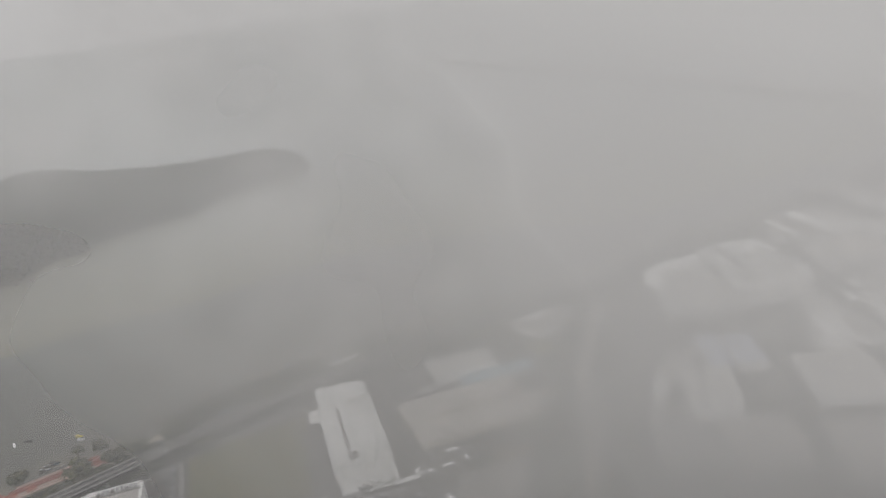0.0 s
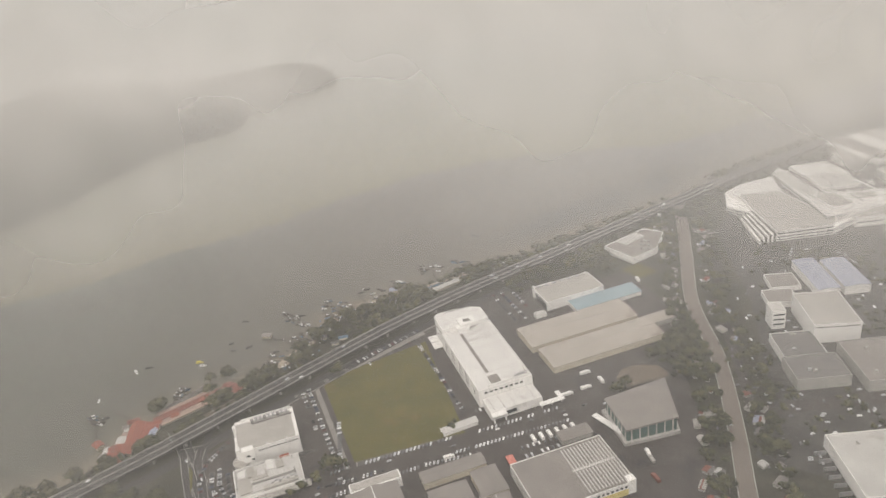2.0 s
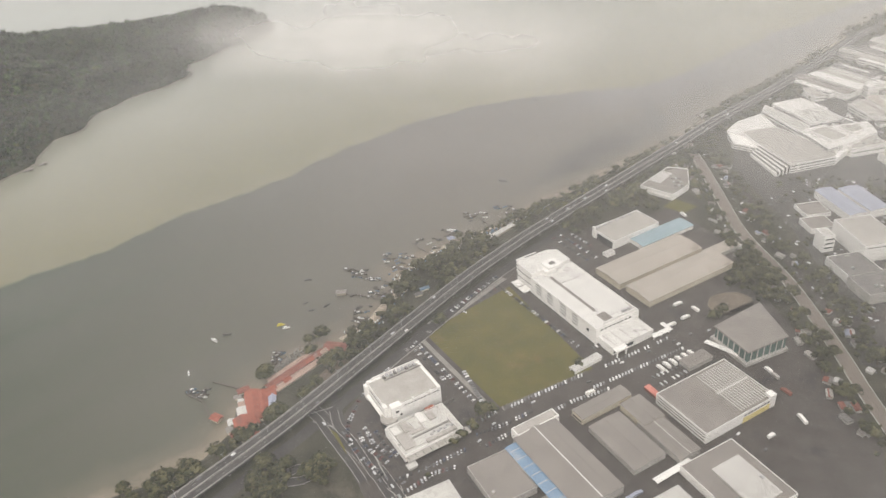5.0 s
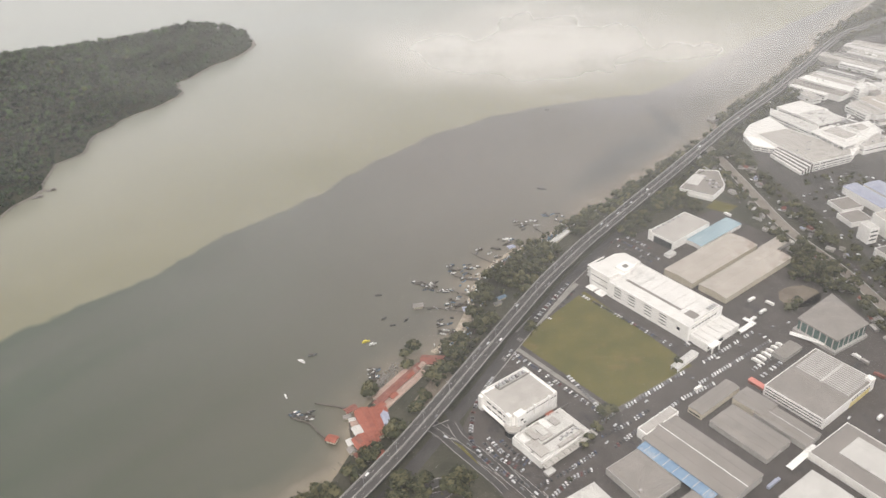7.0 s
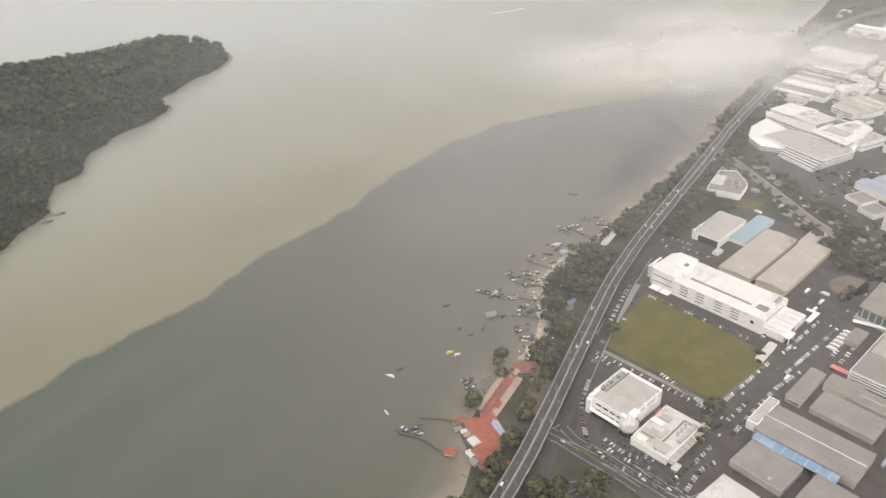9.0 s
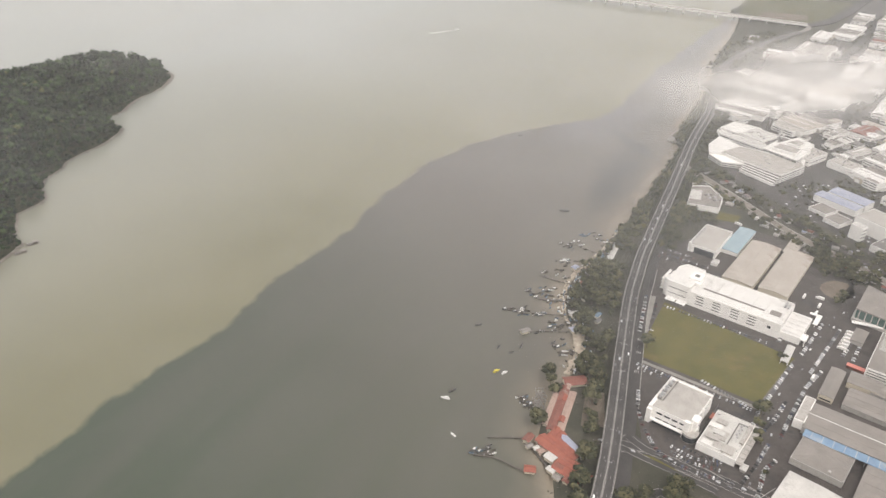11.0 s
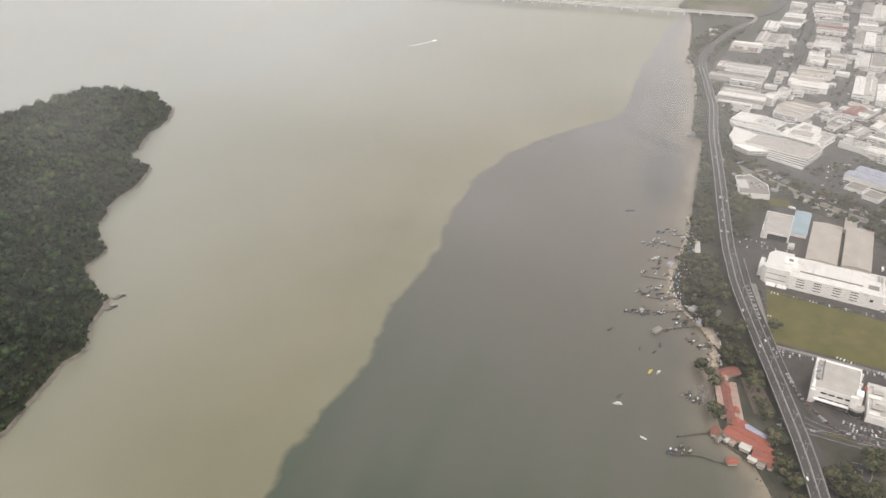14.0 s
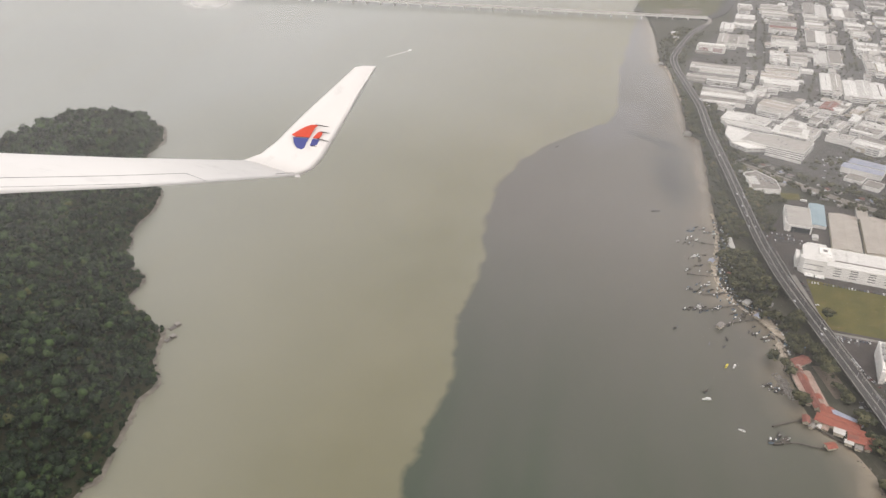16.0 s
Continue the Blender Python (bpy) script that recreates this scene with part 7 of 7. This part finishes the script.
seam((-200, 324), (40, 319), 0.96, 8.05, 9.25)
seam((40, 319), (180, 316), 0.96, 9.25, 10.55)
seam((180, 316), (330, 310.5), 0.84, 10.55, 12.5)
seam((330, 310.5), (367, 324.5), 0.84, 12.5, 12.35)
seam((-150, 340), (40, 335.5), 0.6, 7.75, 8.95)
seam((40, 335.5), (250, 329), 0.55, 8.95, 11.0)
seam((488, 311), (520, 309), 1.44, 14.6, 15.0)
# emblem: plain kite-like shapes in red and blue
def emblem(points, material, name):
    return on_skin([view_point(x, y, 15.42) for x, y in points], material, name, winglet, 0.05, side)


emblem([(520, 240.5), (525, 242.5), (550, 244.5), (554, 236), (559, 228), (566, 222.6), (557, 222.6), (548, 225), (539, 229), (529, 234.5)], FIN_RED, "emblem_shape")
emblem([(558, 246), (566, 246), (571, 241), (574, 234.5), (568, 235.5), (563, 239.5)], FIN_RED, "emblem_shape")
emblem([(523, 244.5), (548.5, 246), (543, 255), (539.5, 267.4), (529, 263), (524.5, 255)], FIN_BLUE, "emblem_shape")
emblem([(557, 247.5), (567, 248.5), (563, 257), (554, 260.5), (552.5, 259.5)], FIN_BLUE, "emblem_shape")
for a, b in (((562, 222.4), (584, 225.8)), ((571, 235), (585, 237)), ((566, 247), (583.5, 251.5)), ((555, 259.3), (571, 263)), ((536, 266.2), (558, 270.8))):
    emblem([(a[0], a[1] - 0.9), (a[0], a[1] + 0.9), (b[0], b[1] + 0.4), (b[0], b[1] - 0.4)], GAP, "emblem_shape")
tip = view_point(527, 312, 15.1)
part("tip_lamp", Shape().box(tip.x, tip.y, tip.z, 0.09, 0.05, 0.05), WING_PAINT, wing, "small lamp on the wing tip")

# ---- haze sheets and broken cloud ----
def vapour(name, colour, build, through=0.5):
    """Translucent vapour; build(node maker) gives how thick it lies at each place; through: the share of light it lets pass scattered."""
    m = bpy.data.materials.new(name)
    m.use_nodes = True
    t = m.node_tree
    t.nodes.clear()
    link = t.links.new

    def make(kind, **inputs):
        n = t.nodes.new(kind)
        for key, value in inputs.items():
            slot = n.inputs[key.replace("_", " ")]
            if isinstance(value, (int, float, tuple)):
                slot.default_value = value
            else:
                link(value, slot)
        return n

    def maths(op, a, c, clamp=False):
        n = t.nodes.new("ShaderNodeMath")
        n.operation, n.use_clamp = op, clamp
        for i, value in enumerate((a, c)):
            if isinstance(value, (int, float)):
                n.inputs[i].default_value = value
            else:
                link(value, n.inputs[i])
        return n.outputs[0]

    def spread(value, lo, hi, a=0.0, c=1.0, smooth=True):
        n = make("ShaderNodeMapRange", Value=value, From_Min=lo, From_Max=hi, To_Min=a, To_Max=c)
        n.interpolation_type = "SMOOTHSTEP" if smooth else "LINEAR"
        return n.outputs["Result"]

    thick = build(make, maths, spread)
    lit = make("ShaderNodeBsdfDiffuse", Color=(*colour, 1))
    glow = make("ShaderNodeBsdfTranslucent", Color=(*colour, 1))
    both = t.nodes.new("ShaderNodeMixShader")
    both.inputs[0].default_value = through
    link(lit.outputs[0], both.inputs[1])
    link(glow.outputs[0], both.inputs[2])
    clear = make("ShaderNodeBsdfTransparent")
    mix = t.nodes.new("ShaderNodeMixShader")
    link(thick, mix.inputs[0])
    link(clear.outputs[0], mix.inputs[1])
    link(both.outputs[0], mix.inputs[2])
    out = t.nodes.new("ShaderNodeOutputMaterial")
    link(mix.outputs[0], out.inputs["Surface"])
    return m


# Aerial haze put on level sheets, its thickness fitted to the views along the flight.
def haze_thickness(make, maths, spread):
    place = make("ShaderNodeNewGeometry").outputs["Position"]
    axis = make("ShaderNodeSeparateXYZ", Vector=place)
    x, y = axis.outputs["X"], axis.outputs["Y"]
    wide = make("ShaderNodeTexNoise", Vector=place, Scale=1 / (190 * SCALE), Detail=3.0, Roughness=0.5).outputs["Fac"]
    fine = make("ShaderNodeTexNoise", Vector=place, Scale=1 / (60 * SCALE), Detail=3.0, Roughness=0.5).outputs["Fac"]
    base = spread(x, -650 * SCALE, 420 * SCALE, 0.007, 0.05, False)
    inland = maths("MULTIPLY", spread(x, 40 * SCALE, 300 * SCALE), spread(y, 300 * SCALE, 480 * SCALE, 0.0, 0.025))
    both = maths("ADD", maths("ADD", base, inland), maths("MULTIPLY", spread(y, 130 * SCALE, 950 * SCALE, 0.0, 0.17), maths("MULTIPLY", spread(x, -600 * SCALE, 60 * SCALE, 0.38, 1.0), maths("SUBTRACT", 1.0, maths("MULTIPLY", spread(y, 480 * SCALE, 760 * SCALE, 0.0, 0.62), spread(x, -430 * SCALE, -60 * SCALE))))))
    uneven = maths("MULTIPLY", spread(wide, 0.3, 0.7, 0.7, 1.3, False), spread(fine, 0.3, 0.7, 0.85, 1.15, False))
    return spread(maths("MULTIPLY", both, uneven), -0.26, 0.29, -0.24, 0.24)


HAZE = vapour("thin_haze", (0.828, 0.84, 0.852), haze_thickness)
for level in (285, 250):
    mist = Shape()
    cells = 40
    for j in range(cells + 1):
        for i in range(cells + 1):
            x, y = -9500 + 19000 * i / cells, -3000 + 12800 * j / cells
            mist.v.append((x, y, level + 12 * noise.noise(Vector((x, y, level)) / 600)))
    mist.f = [(j * (cells + 1) + i, j * (cells + 1) + i + 1, (j + 1) * (cells + 1) + i + 1, (j + 1) * (cells + 1) + i) for j in range(cells) for i in range(cells)]
    tagged(new("mist_layer", mist.mesh("mist_layer", HAZE, True)), "thin level sheet standing in for grey air haze", "mist", kind="stuff")


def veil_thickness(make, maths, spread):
    """Haze put in as upright sheets beside the flight path: full at its start, thinning out along it and downwards to
    fit the camera's view.
    """
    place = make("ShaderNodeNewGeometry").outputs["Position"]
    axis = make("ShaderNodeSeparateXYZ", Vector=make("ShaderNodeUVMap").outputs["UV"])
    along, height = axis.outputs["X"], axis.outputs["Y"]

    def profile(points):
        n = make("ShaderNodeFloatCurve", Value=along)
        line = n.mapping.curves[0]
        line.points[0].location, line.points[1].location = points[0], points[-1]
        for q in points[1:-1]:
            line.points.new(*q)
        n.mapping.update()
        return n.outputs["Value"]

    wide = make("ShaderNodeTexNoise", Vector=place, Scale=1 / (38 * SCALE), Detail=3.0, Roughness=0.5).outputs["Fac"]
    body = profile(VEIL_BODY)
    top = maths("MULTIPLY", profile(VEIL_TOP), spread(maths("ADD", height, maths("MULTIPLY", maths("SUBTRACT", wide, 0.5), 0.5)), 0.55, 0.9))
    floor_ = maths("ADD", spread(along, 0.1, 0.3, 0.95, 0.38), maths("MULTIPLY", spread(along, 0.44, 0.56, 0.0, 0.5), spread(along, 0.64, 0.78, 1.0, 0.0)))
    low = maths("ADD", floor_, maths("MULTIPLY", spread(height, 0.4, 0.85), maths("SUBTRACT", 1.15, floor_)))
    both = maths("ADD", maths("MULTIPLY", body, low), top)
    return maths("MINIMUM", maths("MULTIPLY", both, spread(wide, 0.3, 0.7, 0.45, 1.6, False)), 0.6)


# thickness along the flight, set to the haze wanted at each moment: its body, and the part hanging at eye height
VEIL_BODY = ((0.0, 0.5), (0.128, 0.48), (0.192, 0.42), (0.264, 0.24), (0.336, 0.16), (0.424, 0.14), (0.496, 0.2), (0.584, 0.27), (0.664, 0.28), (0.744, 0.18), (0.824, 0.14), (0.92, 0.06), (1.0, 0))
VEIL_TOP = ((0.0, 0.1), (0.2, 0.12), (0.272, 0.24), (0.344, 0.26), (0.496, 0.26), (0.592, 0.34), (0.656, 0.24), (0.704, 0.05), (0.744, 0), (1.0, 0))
VEIL = vapour("veil_sheet_vapour", (0.54, 0.532, 0.515), veil_thickness, 0.12)
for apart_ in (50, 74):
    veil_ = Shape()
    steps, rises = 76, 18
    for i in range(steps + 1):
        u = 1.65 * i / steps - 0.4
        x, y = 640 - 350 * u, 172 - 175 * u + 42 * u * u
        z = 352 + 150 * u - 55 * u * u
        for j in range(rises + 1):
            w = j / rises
            # sheet bent so its lower part shades darker and its top lighter
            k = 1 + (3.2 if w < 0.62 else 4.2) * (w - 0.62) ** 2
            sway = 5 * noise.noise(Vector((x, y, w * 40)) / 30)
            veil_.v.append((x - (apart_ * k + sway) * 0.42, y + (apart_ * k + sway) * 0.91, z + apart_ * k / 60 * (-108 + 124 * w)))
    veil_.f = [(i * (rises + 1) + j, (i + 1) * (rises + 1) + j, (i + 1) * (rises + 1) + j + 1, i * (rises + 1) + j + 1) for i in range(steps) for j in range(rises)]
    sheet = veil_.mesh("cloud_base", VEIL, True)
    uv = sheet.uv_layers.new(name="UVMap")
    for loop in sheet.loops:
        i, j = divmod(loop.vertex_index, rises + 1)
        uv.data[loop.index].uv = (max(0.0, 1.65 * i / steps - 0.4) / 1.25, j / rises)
    tagged(new("cloud_base", sheet), "upright grey haze sheet beside the flight path, fitted to the view", "cloud", kind="stuff")


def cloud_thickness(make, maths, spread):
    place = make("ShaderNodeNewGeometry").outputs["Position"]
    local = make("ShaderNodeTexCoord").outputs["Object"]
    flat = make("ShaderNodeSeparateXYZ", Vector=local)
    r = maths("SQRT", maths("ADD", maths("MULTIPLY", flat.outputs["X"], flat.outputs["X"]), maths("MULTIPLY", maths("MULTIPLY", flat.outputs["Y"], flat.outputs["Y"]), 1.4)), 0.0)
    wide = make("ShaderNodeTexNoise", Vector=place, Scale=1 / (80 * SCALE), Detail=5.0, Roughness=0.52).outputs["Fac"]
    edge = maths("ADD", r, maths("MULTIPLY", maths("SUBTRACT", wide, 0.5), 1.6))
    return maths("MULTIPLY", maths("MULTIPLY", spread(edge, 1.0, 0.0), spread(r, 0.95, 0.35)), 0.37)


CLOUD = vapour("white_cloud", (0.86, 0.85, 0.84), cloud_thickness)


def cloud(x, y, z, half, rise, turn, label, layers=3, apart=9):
    """Thin billowing sheets that stand in for a torn cloud, leaning to face the flight path and thinning out to their
    rims.
    """
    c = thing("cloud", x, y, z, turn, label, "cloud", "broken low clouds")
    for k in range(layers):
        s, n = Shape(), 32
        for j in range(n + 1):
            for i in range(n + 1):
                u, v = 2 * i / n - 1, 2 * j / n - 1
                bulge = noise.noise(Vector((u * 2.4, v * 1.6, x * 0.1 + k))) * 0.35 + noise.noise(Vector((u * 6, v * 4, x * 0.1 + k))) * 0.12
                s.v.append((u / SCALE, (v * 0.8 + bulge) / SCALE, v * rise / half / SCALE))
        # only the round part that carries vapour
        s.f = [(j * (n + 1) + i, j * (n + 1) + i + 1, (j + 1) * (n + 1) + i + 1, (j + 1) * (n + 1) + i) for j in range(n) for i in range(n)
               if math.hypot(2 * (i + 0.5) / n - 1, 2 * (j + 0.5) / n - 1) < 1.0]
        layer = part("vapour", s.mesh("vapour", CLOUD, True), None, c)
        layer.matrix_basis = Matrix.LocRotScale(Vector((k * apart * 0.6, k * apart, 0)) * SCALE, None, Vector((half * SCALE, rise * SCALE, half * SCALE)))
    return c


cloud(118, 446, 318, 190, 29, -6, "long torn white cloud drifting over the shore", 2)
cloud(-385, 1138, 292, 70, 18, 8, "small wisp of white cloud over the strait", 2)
